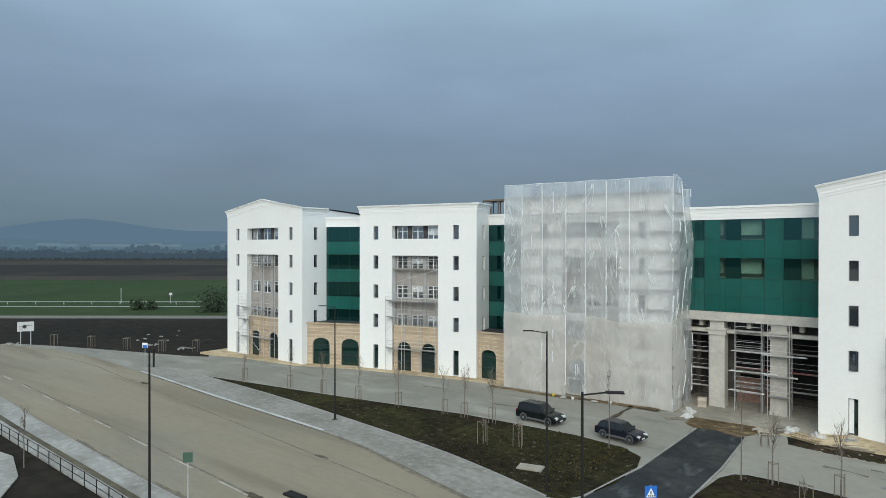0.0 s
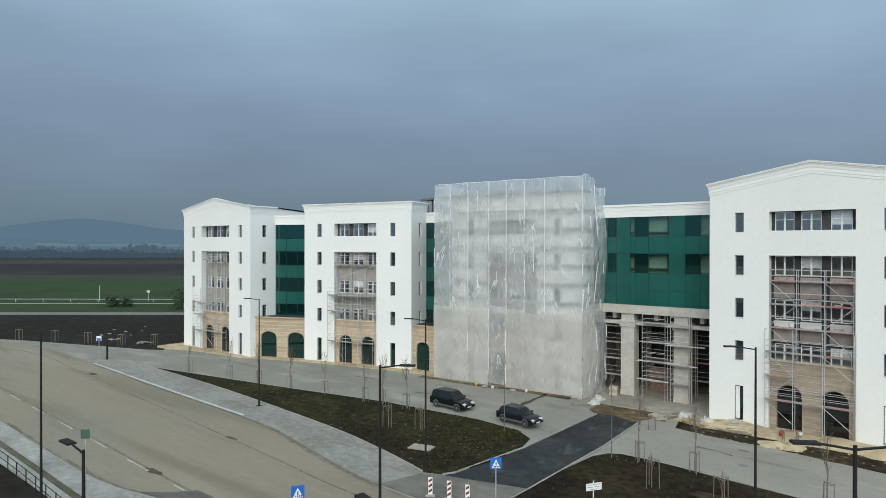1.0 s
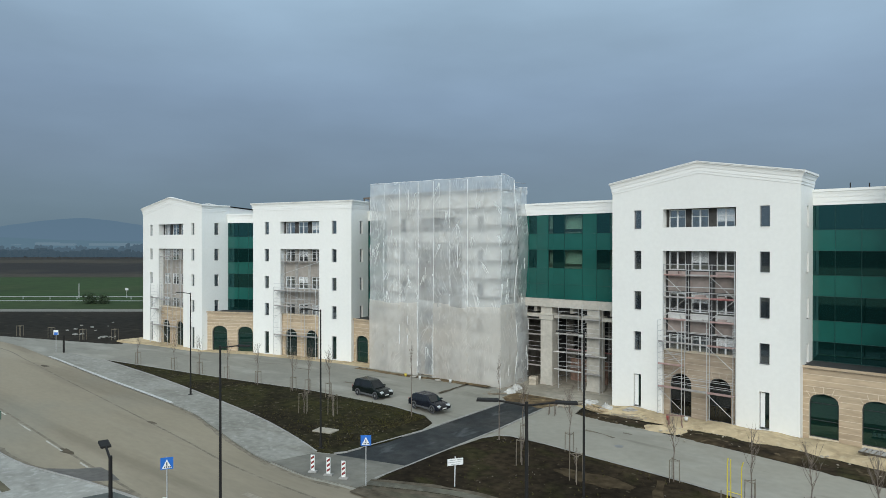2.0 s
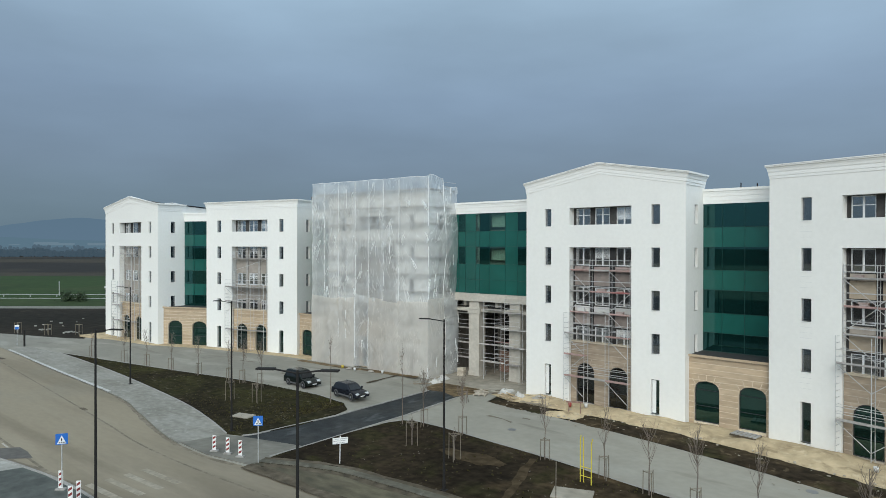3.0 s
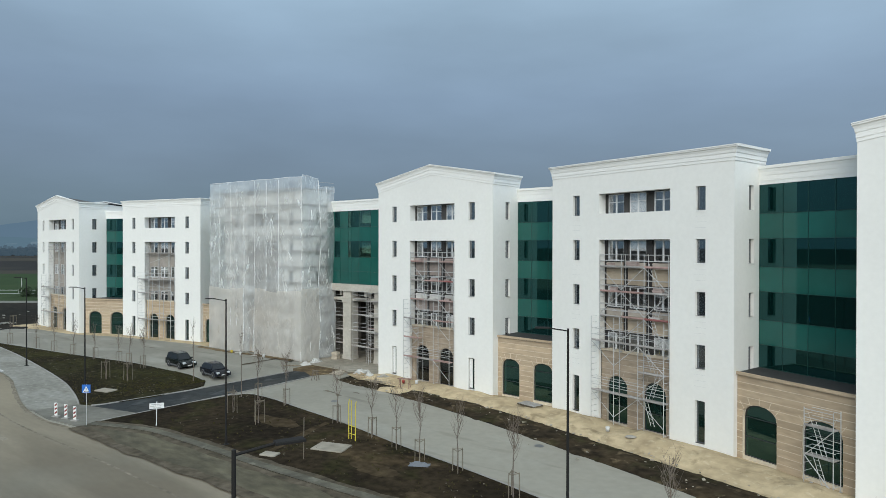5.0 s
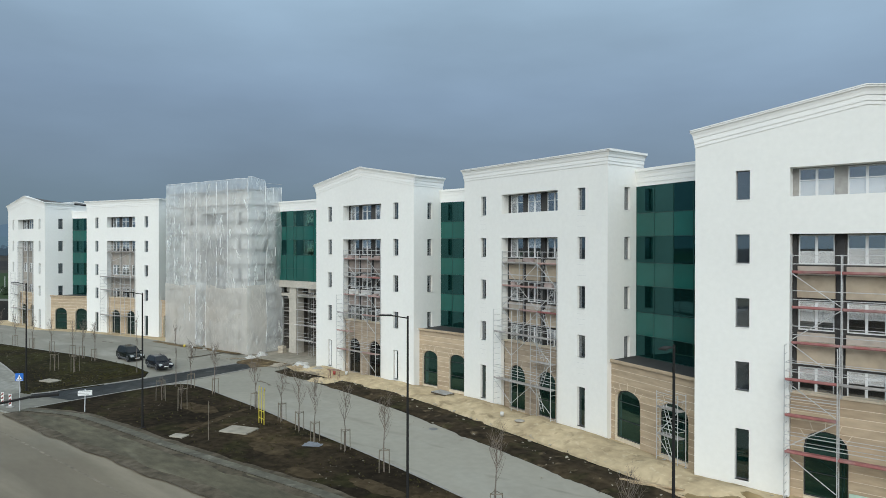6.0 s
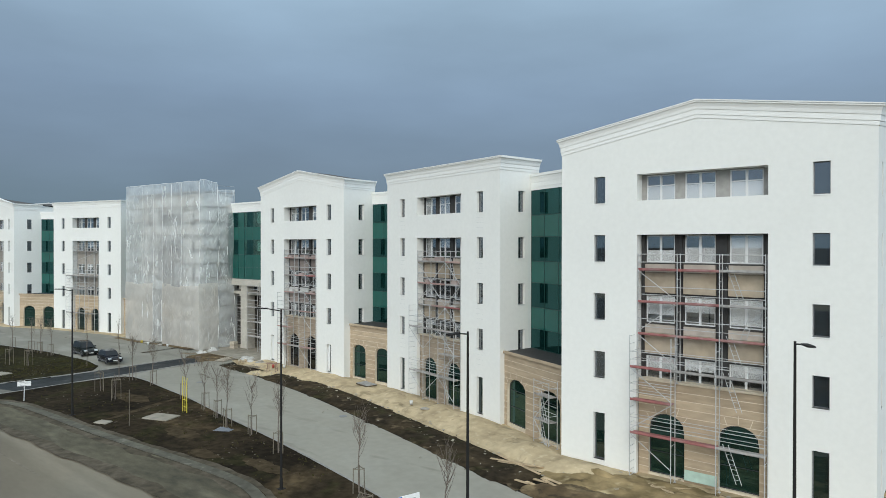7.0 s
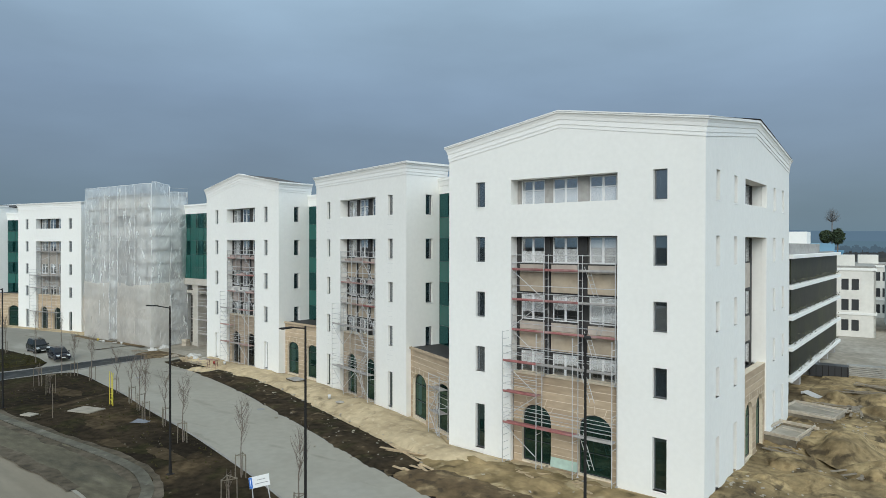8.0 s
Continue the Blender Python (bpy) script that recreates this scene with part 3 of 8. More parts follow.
ground = tagged(link_mesh("ground", v, f, GROUND), "bare dark brown earth stretching to the horizon", "ground", kind="structure")

road = flat("road", ROAD_NEAR + ROAD_FAR[::-1], -0.12, ASPHALT, "wide dusty tan asphalt road curving past the site", "road")
forecourt = flat("pavement_forecourt", [p for p in ROAD_FAR if p[0] > -126 and p[0] < 22] + [(40, 34), (74, 30), (120, 17), (120, 29), (74, 42.0)] + STRIP_NEAR[::-1][2:] + [(-12, 66), (-45, 66), (-64, 62), (-70, 57), (-84, 55)] + FORECOURT_EDGE, -0.08, PAVERS,
                 "grey block paving of the forecourt and access road", "pavement", 0.08)
sidewalk = flat("pavement_gore", [p for p in ROAD_FAR if -84 < p[0] < -21] + [(-20.6, 36.5)] + ISLAND1_LOW[1:] + [(-84, 42.8)], -0.01, GORE, "light grey slab footway between road and planted island", "pavement", 0.14)
apron = flat("pavement_apron", [(-22.5, 33.2), (-17.5, 32.9), (-13.1, 33.6), (-12.9, 36), (-13.4, 38.6), (-19.3, 37.0), (-20.7, 36.3)], -0.02, material("worn_apron", (0.165, 0.158, 0.132), 0.9, 0.15, 1.5, 0.3, 0.1, 8, dark=(0.10, 0.096, 0.082), stain=0.9), "grey concrete apron at the lane's mouth", "pavement", 0.12)
lane = flat("road_lane", [(-19.2, 37.1), (-13.4, 38.6), (-13.4, 50), (-13.9, 58.8), (-14.9, 62), (-17.6, 62.5), (-18.2, 58), (-18.0, 46)], -0.065, ASPHALT_D, "fresh dark asphalt lane, damp and stained with dust", "road")
island_a = flat("ground_island_wedge", ISLAND1, 0.0, GRASS_SOIL, "wedge-shaped planted island of dark soil and thin grass", "planting bed", 0.1)
island_b = flat("ground_island_long", ISLAND2, 0.0, SOIL, "long planting bed of dark bare soil", "planting bed", 0.1)


def bank(name, near, far, rise, mat, label, category, seed, rows=9, n=110, ragged=0.25, lumps=0.06):
    """An uneven bank of loose ground between two plan lines."""
    def along(line, t):
        d = [0.0]
        for a, c in zip(line, line[1:]):
            d.append(d[-1] + math.dist(a, c))
        s = t * d[-1]
        k = min(max(int(np.searchsorted(d, s)) - 1, 0), len(line) - 2)
        w = (s - d[k]) / max(d[k + 1] - d[k], 1e-6)
        return Vector(line[k]).lerp(Vector(line[k + 1]), w)

    v, f = [], []
    for i in range(n + 1):
        a, c = along(near, i / n), along(far, i / n)
        for j in range(rows):
            t = j / (rows - 1)
            e = noise.noise(Vector((i * 0.35, seed, j * 0.1))) * ragged + noise.noise(Vector((i * 1.3, seed + 4, 0))) * ragged * 0.5
            p = a.lerp(c, t)
            q = (c - a).normalized() * (e if j in (0, rows - 1) else e * 0.5)
            h = rise * math.sin(math.pi * min(1, 0.08 + t * 0.84)) * (0.75 + 0.8 * noise.noise(Vector((p.x * 0.35, p.y * 0.35, seed)))) + lumps * noise.noise(Vector((p.x * 1.7, p.y * 1.7, seed + 2)))
            h *= min(1.0, i / 5, (n - i) / 5)
            v.append((p.x + q.x, p.y + q.y, (-0.09 if j in (0, rows - 1) else -0.05 + max(0.0, h))))
    for i in range(n):
        for j in range(rows - 1):
            k = i * rows + j
            f.append((k, k + 1, k + rows + 1, k + rows))
    return tagged(link_mesh(name, v, f, mat, None, True), label, category, kind="structure")


flat("ground_sand", STRIP_FAR[::-1][3:] + [(74, 60), (56, 60), (38, 60), (31, 64), (14, 70), (-12, 72), (-12, 62)], -0.075, SAND, "trampled yellow sand along the building's foot", "sand", 0.02)
clip_line = lambda line, a, c: [p for p in line if a <= p[0] <= c]
bank("ground_soil_patch", [(-10.4, 59.1), (-7, 58.5), (-3.6, 58.4)], [(-10.2, 60.7), (-7, 60.9), (-3.4, 60.3)], 0.14, SOIL_STRIP, "patch of dark soil beside the access road", "planting bed", 5.1, n=40, ragged=0.4)
bank("ground_mud_front", [(38.9, 49.0), (40.8, 48.0), (44, 47.2), (52, 45.3), (62, 42.6)], [(39.0, 49.8), (41.2, 51.4), (45.2, 51.5), (52, 50.8), (62, 49.5)], 0.22, BROWN_MUD, "churned brown mud at the building's corner", "mud", 6.3, rows=16, n=80, ragged=0.5, lumps=0.07)
bank("ground_trodden", [(38.6, 51.4), (41.2, 51.0), (45.2, 51.1), (52, 50.4), (62, 49.2)], [(38.8, 54.6), (43, 55.55), (48, 55.6), (56.6, 55.6), (62, 55)], 0.22, TRODDEN, "trodden sandy ground with thin weeds before the corner wing", "ground", 7.7, rows=18, n=80, ragged=0.4, lumps=0.14)
bank("ground_soil_strip", clip_line(STRIP_NEAR, -0.9, 40), clip_line(STRIP_FAR[::-1], -0.9, 40), 0.16, SOIL_STRIP, "uneven strip of dark soil beside the access road", "planting bed", 3.3, ragged=0.45)
bank("ground_sand_bank", [(-9.5, 61.3), (2, 60.6), (11, 59.6), (23, 56.7), (30, 54.8), (36, 53.0), (39.4, 52.2), (43.5, 53.2)], [(-9.3, 64.6), (2, 64.0), (8, 64.0), (14, 63.6), (30.5, 59.6), (36, 57.2), (38.2, 55.65), (43.5, 55.62)], 0.5, SAND, "loose yellow sand banked against the walls", "sand", 8.1)
sand_left = flat("ground_sand_west", [(-90, 52.4), (-70, 54.4), (-61, 58), (-45, 61.6), (-41, 62), (-41, 64), (-62, 64), (-75, 62), (-90, 58)], 0.2, SAND, "narrow yellow sand margin along the building's foot", "sand", 0.3)


def rise_sheet(near, far, n=40, rows=14):
    """The parking bay: paving that climbs gently from the island's kerb towards the building."""
    v, f = [], []
    ease = lambda t: max(0.0, min(1.0, t)) ** 2 * (3 - 2 * max(0.0, min(1.0, t)))
    for i in range(n + 1):
        k = i / n
        a = Vector(near[0]).lerp(Vector(near[1]), k * 2) if k < 0.5 else Vector(near[1]).lerp(Vector(near[2]), k * 2 - 1)
        c = Vector(far[0]).lerp(Vector(far[1]), k * 2) if k < 0.5 else Vector(far[1]).lerp(Vector(far[2]), k * 2 - 1)
        for j in range(rows + 1):
            t = j / rows
            p = a.lerp(c, t)
            v.append((p.x, p.y, -0.076 + 0.26 * ease(t * 5) * ease((1 - k) * 9) * ease(k * 9)))
    for i in range(n):
        for j in range(rows):
            q = i * (rows + 1) + j
            f.append((q, q + 1, q + rows + 2, q + rows + 1))
    return tagged(link_mesh("pavement_parking", v, f, PAVERS, None, True), "grey block paving of the parking bay before the building", "pavement", kind="structure")


rise_sheet([(-78, 46.0), (-49.0, 48.0), (-18.2, 49.6)], [(-90, 54.0), (-58, 60.3), (-18.6, 63.8)])
verge = flat("ground_verge", [p for p in ROAD_FAR if -13.5 < p[0]] + [(33.2, -60)] + ISLAND2_LOW[::-1], -0.03, GRAVEL, "dusty gravel verge between road and kerb", "verge", 0.1)


def yard_h(x, y):
    """Height of the churned yard at a plan point."""
    far = min(1.0, max(0.0, (104 - y) / 6), max(0.0, (y - 50) / 6)) * min(1.0, max(0.0, (96 - x) / 10))
    big = noise.noise(Vector((x * 0.16, y * 0.16, 4.0)))
    mid = abs(noise.noise(Vector((x * 0.42, y * 0.42, 9.0))))
    fine = noise.noise(Vector((x * 1.3, y * 1.3, 2.0)))
    rut = max(0.0, 0.25 - abs(noise.noise(Vector((x * 0.22 + 5, y * 0.3, 6.0))))) * 1.6
    return -0.04 + far * max(0.0, 0.3 + 0.36 * big + 0.3 * mid + 0.15 * fine + 0.1 * abs(noise.noise(Vector((x * 0.9, y * 0.9, 13.0)))) - rut)


ys = [(46 + 0.5 * j) if j < 116 else 104 for j in range(117)]
xs_ = [55.9 + 0.45 * i for i in range(60)] + [84, 90, 100, 120, 140]
yv = [(x, y, yard_h(x, y)) for y in ys for x in xs_]
yn = len(xs_)
yf = [(j * yn + i, j * yn + i + 1, (j + 1) * yn + i + 1, (j + 1) * yn + i) for j in range(len(ys) - 1) for i in range(yn - 1)]
yard = tagged(link_mesh("ground_yard", yv, yf, MUD, None, True), "churned yellow-brown mud of the building yard", "ground", kind="structure")
yard_back = flat("ground_yard_back", [(50, 80), (56.0, 80), (56.0, 104), (50, 104)], -0.06, MUD, "yellow-brown mud behind the corner wing", "ground", 0.05)
terrace = flat("pavement_yard", [(52, 104), (140, 104), (140, 230), (48, 230)], -0.05, DUSTY_FLOOR, "grey concrete yard behind the building", "pavement", 0.06)
near_walk = flat("pavement_near", smooth_line([(-125, 14), (-100, 18.3), (-80, 19.2), (-64, 18.9), (-44, 18.4), (-28, 18.2), (-10, 19), (4, 19), (9, 16), (10, 4), (10, -60)]) + [p for p in ROAD_NEAR[::-1] if -118 < p[0]], -0.01, SLABS, "light grey slab footway on the near roadside", "pavement", 0.14)
near_dark = flat("pavement_corner", [(-24.6, 23.3), (-22, 23.7), (-17, 24.0), (-10, 23.9), (-2, 23.6), (6.5, 23.0), (10.5, 20.5), (11.5, 14), (10.2, 4), (9, 15.8), (4, 18.8), (-10, 18.9), (-23, 18.6), (-25.5, 20.5)], -0.004, material("damp_dark_paving", (0.075, 0.082, 0.073), 0.8, 0.3, 1.4, 0.4, 0.2, 8, dark=(0.04, 0.045, 0.04), stain=0.9), "dark damp paving of the near corner", "pavement")
near_strip = flat("trim_near", smooth_line([(-100, 20.6), (-80, 21.2), (-64, 20.6), (-44, 19.9), (-30, 19.3)]) + smooth_line([(-30, 18.8), (-44, 19.4), (-64, 20.1), (-80, 20.7), (-100, 20.1)]), -0.004, GRAVEL, "dark stone band set in the footway", "trim")
patch = flat("pavement_patch", [(-80, 13.0), (-64, 16.6), (-57.3, 17.5), (-52, 16.2), (-48, 13.8), (-50, 6), (-80, 2)], -0.03, SLABS, "patch of pale gravel beyond the fence", "pavement", 0.1)

lane_dust = flat("pavement_dust", [(-19.4, 60.2), (-18.3, 59.2), (-16.4, 59.6), (-14.3, 58.6), (-13.4, 60.4), (-13.0, 63.5), (-15.5, 65.6), (-18.2, 65.8), (-19.6, 63)], -0.055, BROWN_MUD, "brown dust and dried mud at the lane's end", "dust")
# unseen pale ground, added to lighten what the windows reflect
south = flat("ground_south", [(-400, -420), (400, -420), (400, -66), (-40, -70), (-120, -60), (-400, -60)], -0.14, material("unseen_pale_ground", (0.15, 0.135, 0.085), 1.0, 0.3, 0.5, 0.05, 0.3, 2, dark=(0.10, 0.10, 0.055)), "pale ground added out of view to lighten the window reflections", "ground")
kerb_stones("kerb_wedge_low", ISLAND1_LOW, "grey kerb stones edging the planted island", 1.5)
kerb_stones("kerb_wedge_top", ISLAND1_TOP, "grey kerb stones along the parking bay", 1.5)
kerb_stones("kerb_lane_west", [(-18.0, 59), (-18.05, 46), (-18.9, 38), (-19.4, 37.1)], "pale kerb stones along the dark lane", 1.0)
kerb_stones("kerb_lane_east", [(-13.3, 35.5), (-13.25, 38.6), (-13.25, 50), (-13.7, 58)], "pale kerb stones along the dark lane", 1.0)
kerb_stones("kerb_long_up", ISLAND2_UP, "grey kerb stones along the access road", 1.5)
kerb_path = tagged(link_mesh("kerb_path", *strip(ISLAND2_LOW, 0.72, -0.1, 0.035, 1), KERB_PATH), "low concrete kerb path round the planting bed", "kerb", kind="structure")
white_kerb = tagged(link_mesh("kerb_white", *strip([p for p in ROAD_FAR if -86 < p[0] < -41], 0.34, -0.11, 0.005, 1), material("white_kerb_paint", (0.47, 0.47, 0.455), 0.85, 0.15, 3, 0.5, 0.05, dark=(0.33, 0.325, 0.30), stain=0.9)), "whitish kerb line beside the footway", "kerb", kind="structure")
kerb_stones("kerb_near", [p for p in ROAD_NEAR if -100 < p[0] and p[1] > 0], "grey kerb stones on the near roadside", 1.5, z0=-0.14)

# worn markings
dashes = empty("lane_marking", Matrix(), "worn pale dashed lane line on the road", "road marking", kind="structure")
for i, x in enumerate(np.arange(-94.4, -8, 7.75)):
    y = 26.5 - (x + 71) * 0.055
    part("dash", ([(x, y - 0.07, -0.113), (x + 3.8, y - 0.07 - 0.21, -0.113), (x + 3.8, y + 0.07 - 0.21, -0.113), (x, y + 0.07, -0.113)], [(0, 1, 2, 3)]), PAINT, dashes)
zebra = empty("zebra_crossing", Matrix(), "worn pale zebra crossing on the dusty road", "road marking", kind="structure")
for i in range(4):
    y = 24.75 + 1.2 * i
    part("bar", ([(-18.1, y, -0.113), (-13.7, y + 0.2, -0.113), (-13.7, y + 0.65, -0.113), (-18.1, y + 0.45, -0.113)], [(0, 1, 2, 3)]), FAINT, zebra)
for k, (x, y, r) in enumerate(((-38.6, 32.8, 0.55), (-36, 24.8, 0.8), (-76, 37.0, 0.8))):
    pts = [(x + r * 1.5 * math.cos(t) * random.uniform(0.7, 1.1), y + r * 0.4 * math.sin(t) * random.uniform(0.7, 1.2)) for t in np.linspace(0, 2 * math.pi, 15)[:-1]]
    flat("road_patch", pts, -0.115 + 0.0005 * k, DIRT, "dark stained patch on the dusty asphalt", "road patch")

for line, w in (([(-126, 33.5), (-100, 38.0), (-82, 36.9), (-67, 35.4), (-50.6, 33.8), (-38.7, 32.6), (-31, 31.8), (-24, 31.0), (-16, 30.8), (-4, 31.2), (14, 31.4)], 0.16), ([(-88.5, 27.6), (-72, 26.75), (-56, 25.85), (-46, 25.3), (-34, 24.6), (-20, 24.0)], 0.2)):
    tagged(link_mesh("road_seam", *strip(smooth_line(line, 8), w, -0.13, -0.116, 1), ROAD_SEAM), "dark uneven seam in the dusty asphalt", "road seam", kind="structure")

flat("road_patch", [(-33.2, 22.2), (-30.4, 22.7), (-28.1, 23.1), (-26.6, 24.6), (-28.6, 24.9), (-30.2, 24.9), (-31.3, 23.6)], -0.11, material("worn_dark_asphalt", (0.105, 0.098, 0.088), 0.85, 0.2, 2, 0.4, 0.15), "darker worn wedge of asphalt by the near kerb", "road patch")


def ragged_strip(name, line, w0, w1, z, mat, label, category, seed, side=1):
    """A thin dirty band with uneven edges along a plan line."""
    v, f = [], []
    fine = []
    for (x0, y0), (x1, y1) in zip(line, line[1:]):
        k = max(1, int(math.dist((x0, y0), (x1, y1)) / 0.6))
        fine += [(x0 + (x1 - x0) * i / k, y0 + (y1 - y0) * i / k) for i in range(k)]
    for i, (x, y) in enumerate(fine):
        a, c = fine[max(0, i - 1)], fine[min(len(fine) - 1, i + 1)]
        d = Vector((c[0] - a[0], c[1] - a[1])).normalized()
        n = Vector((-d.y, d.x)) * side
        e0 = w0 + 0.35 * noise.noise(Vector((x * 0.45, y * 0.45, seed)))
        e1 = max(e0 + 0.06, w1 + 0.5 * (w1 - w0) * noise.noise(Vector((x * 0.22, y * 0.22, seed + 5))) + 0.25 * noise.noise(Vector((x * 0.9, y * 0.9, seed + 8))))
        v += [(x + n.x * e0, y + n.y * e0, z), (x + n.x * e1, y + n.y * e1, z)]
    f = [(2 * i, 2 * i + 1, 2 * i + 3, 2 * i + 2) for i in range(len(fine) - 1)]
    return tagged(link_mesh(name, v, f, mat), label, category, kind="structure")


ragged_strip("trim_dirt", clip_line(ROAD_FAR, -42, -13), -0.3, -0.02, -0.112, ROAD_SEAM, "dark dirt gathered along the kerb", "dirt", 1.0)
ragged_strip("trim_dirt", clip_line(ROAD_FAR, -13.5, 27), -0.5, 0.45, -0.02, DIRT, "dark dirt between road and verge", "dirt", 2.0)
ragged_strip("trim_dirt", clip_line(ISLAND2_LOW, -12.5, 31), -0.6, 0.02, -0.02, DIRT, "dark dirt along the kerb path", "dirt", 3.0)
ragged_strip("trim_dirt", clip_line(ISLAND2_LOW, -13, 31), 0.65, 1.2, 0.008, DIRT, "pale trampled dirt at the bed's edge", "dirt", 4.0)
ragged_strip("trim_dirt", clip_line(ROAD_NEAR, -60, 4), 0.05, 0.5, -0.112, ROAD_SEAM, "dark dirt gathered along the near kerb", "dirt", 5.0)
ragged_strip("trim_dust", clip_line(ISLAND2_UP[::-1], -11, 50), -0.6, 0.1, -0.066, DUSTY_FLOOR, "dust spilt along the bed's kerb", "dust", 6.0)
ragged_strip("trim_dirt", [(-42, 61.2), (-36, 61.3), (-30, 62.0), (-22, 62.7)], -0.7, 0.4, 0.2, BROWN_MUD, "earth and dust trodden along the scaffold's foot", "dirt", 7.0)
ragged_strip("trim_dirt", [(-25.0, 56.7), (-25.3, 60.8), (-25.5, 62.9)], -0.22, 0.15, 0.2, DIRT, "narrow dark trench filled with soil", "trench", 8.0)

for k, (x0, y0, x1, y1, w_) in enumerate(((-7.5, 55.0, -4.0, 54.2, 0.26), (-4.6, 56.2, -3.0, 55.9, 0.22), (-37.0, 54.3, -32.5, 54.6, 0.26), (-48.0, 55.8, -44.5, 56.2, 0.26))):
    ragged_strip("trim_mud_streak", [(x0, y0), ((x0 + x1) / 2, (y0 + y1) / 2 + 0.15), (x1, y1)], -0.16, w_ - 0.1, -0.072 + (0.26 if x0 < -30 else 0.0), DUSTY, "thin streak of dried mud on the paving", "dirt", 11.0 + k)
TAN_SOIL = material("tan_subsoil", (0.062, 0.046, 0.027), 1.0, 0.4, 1.5, 0.5, 0.6, 2.2, dark=(0.045, 0.033, 0.02), stain=0.9, spec=0.06)
ragged_strip("trim_track", [(4.6, 39.2), (3.4, 42.6), (2.2, 46.4), (1.8, 47.9)], -0.2, 0.3, 0.006, TAN_SOIL, "faint trodden track across the planting bed", "track", 31.0)
for k, (x, y, rx_, ry_) in enumerate(((-1.8, 44.7, 3.0, 0.95), (12.8, 41.8, 1.9, 0.9), (24.0, 41.4, 2.2, 0.7), (18.5, 40.2, 1.6, 0.6))):
    pts = []
    for j in range(40):
        t_ = 2 * math.pi * j / 40
        q = 1 + 0.35 * noise.noise(Vector((math.cos(t_) * 1.4 + k * 7, math.sin(t_) * 1.4, 3))) + 0.25 * noise.noise(Vector((math.cos(t_) * 4 + k * 3, math.sin(t_) * 4, 8)))
        pts.append((x + rx_ * q * math.cos(t_), y + ry_ * q * math.sin(t_)))
    flat("ground_tan_patch", pts, 0.005, TAN_SOIL, "patch of lighter tan subsoil in the planting bed", "soil patch")

# ---- the building ----
MEMBRANE = material("membrane_wall", (0.04, 0.039, 0.038), 0.85, 0.25, 2, 0.4, 0.1, dark=(0.085, 0.08, 0.074), stain=0.7)
TOPS = (19.12, 15.25, 11.38, 7.51)      # heads of the four upper window rows
WIN_H, CORN0, CORN1, RISE, RET = 1.77, 20.75, 21.85, 1.52, 4.45


BOARD_PALE = material("pale_board", (0.45, 0.40, 0.345), 0.95, 0.14, 1.5, 0.6, 0.1, 14, dark=(0.38, 0.33, 0.27), per_object=0.15)


BOARD_GREY = material("grey_pink_board", (0.31, 0.26, 0.235), 0.95, 0.16, 1.5, 0.6, 0.1, 14, dark=(0.23, 0.20, 0.175), per_object=0.2)
BOARD_DUN = material("dun_board", (0.34, 0.31, 0.275), 0.95, 0.12, 1.5, 0.6, 0.1, 14, dark=(0.27, 0.245, 0.215))
BOARD_PINK = material("pink_dusty_board", (0.40, 0.32, 0.295), 0.95, 0.14, 1.5, 0.6, 0.1, 14, dark=(0.30, 0.255, 0.23), per_object=0.15)
BOARD_WHITE = material("white_board", (0.60, 0.595, 0.57), 0.95, 0.08, 1.5, 0.6, 0.05, dark=(0.48, 0.47, 0.45), per_object=0.15)


def small_window(parent, m, w, h, dark=True):
    """A one-light window in an opening w x h; m puts its lower left corner."""
    win = part("window", joined(box(-0.04, w + 0.04, -0.03, 0.24, -0.06, 0.0)), CORNICE, parent, "narrow window with a thin white sill")
    win.matrix_basis = m
    t = 0.055
    fr = joined(box(0, t, 0.24, 0.30, 0, h), box(w - t, w, 0.24, 0.30, 0, h), box(t, w - t, 0.24, 0.30, 0, t), box(t, w - t, 0.24, 0.30, h - t, h))
    part("frame", fr, FRAME_S if dark else FRAME_W, win)
    part("pane", box(t, w - t, 0.265, 0.275, t, h - t), GLASS_D if h > 2.5 else GLASS_S, win)
    return win


def loggia_window(parent, x0, x1, y, z0, z1, blind, transom=True):
    """A two-light white window in a loggia."""
    w, h, t = x1 - x0, z1 - z0, 0.07
    win = part("window", box(0, w, 0.02, 0.05, -0.03, 0.0), FRAME_W, parent, "two-light white window")
    win.matrix_basis = pose(x0, y, z0)
    fr = joined(box(0, t, 0, 0.07, 0, h), box(w - t, w, 0, 0.07, 0, h), box(t, w - t, 0, 0.07, 0, t), box(t, w - t, 0, 0.07, h - t, h),
                box(w * 0.5 - 0.07, w * 0.5 + 0.07, 0, 0.07, t, h - t), *([box(t, w - t, 0.005, 0.065, h * 0.74 - 0.03, h * 0.74 + 0.03)] if transom else []))
    part("frame", fr, FRAME_W, win)
    part("pane", box(t, w * 0.5 - 0.06, 0.03, 0.04, t, h - t), GLASS, win)
    part("pane", box(w * 0.5 + 0.06, w - t, 0.03, 0.04, t, h - t), GLASS, win)
    if blind:
        lo, hi = (h * blind, h - t) if blind > 0 else (t, -h * blind)
        part("blind", box(t, w - t, 0.045, 0.055, lo, hi), BLIND, win, "pale blind half drawn")
    return win


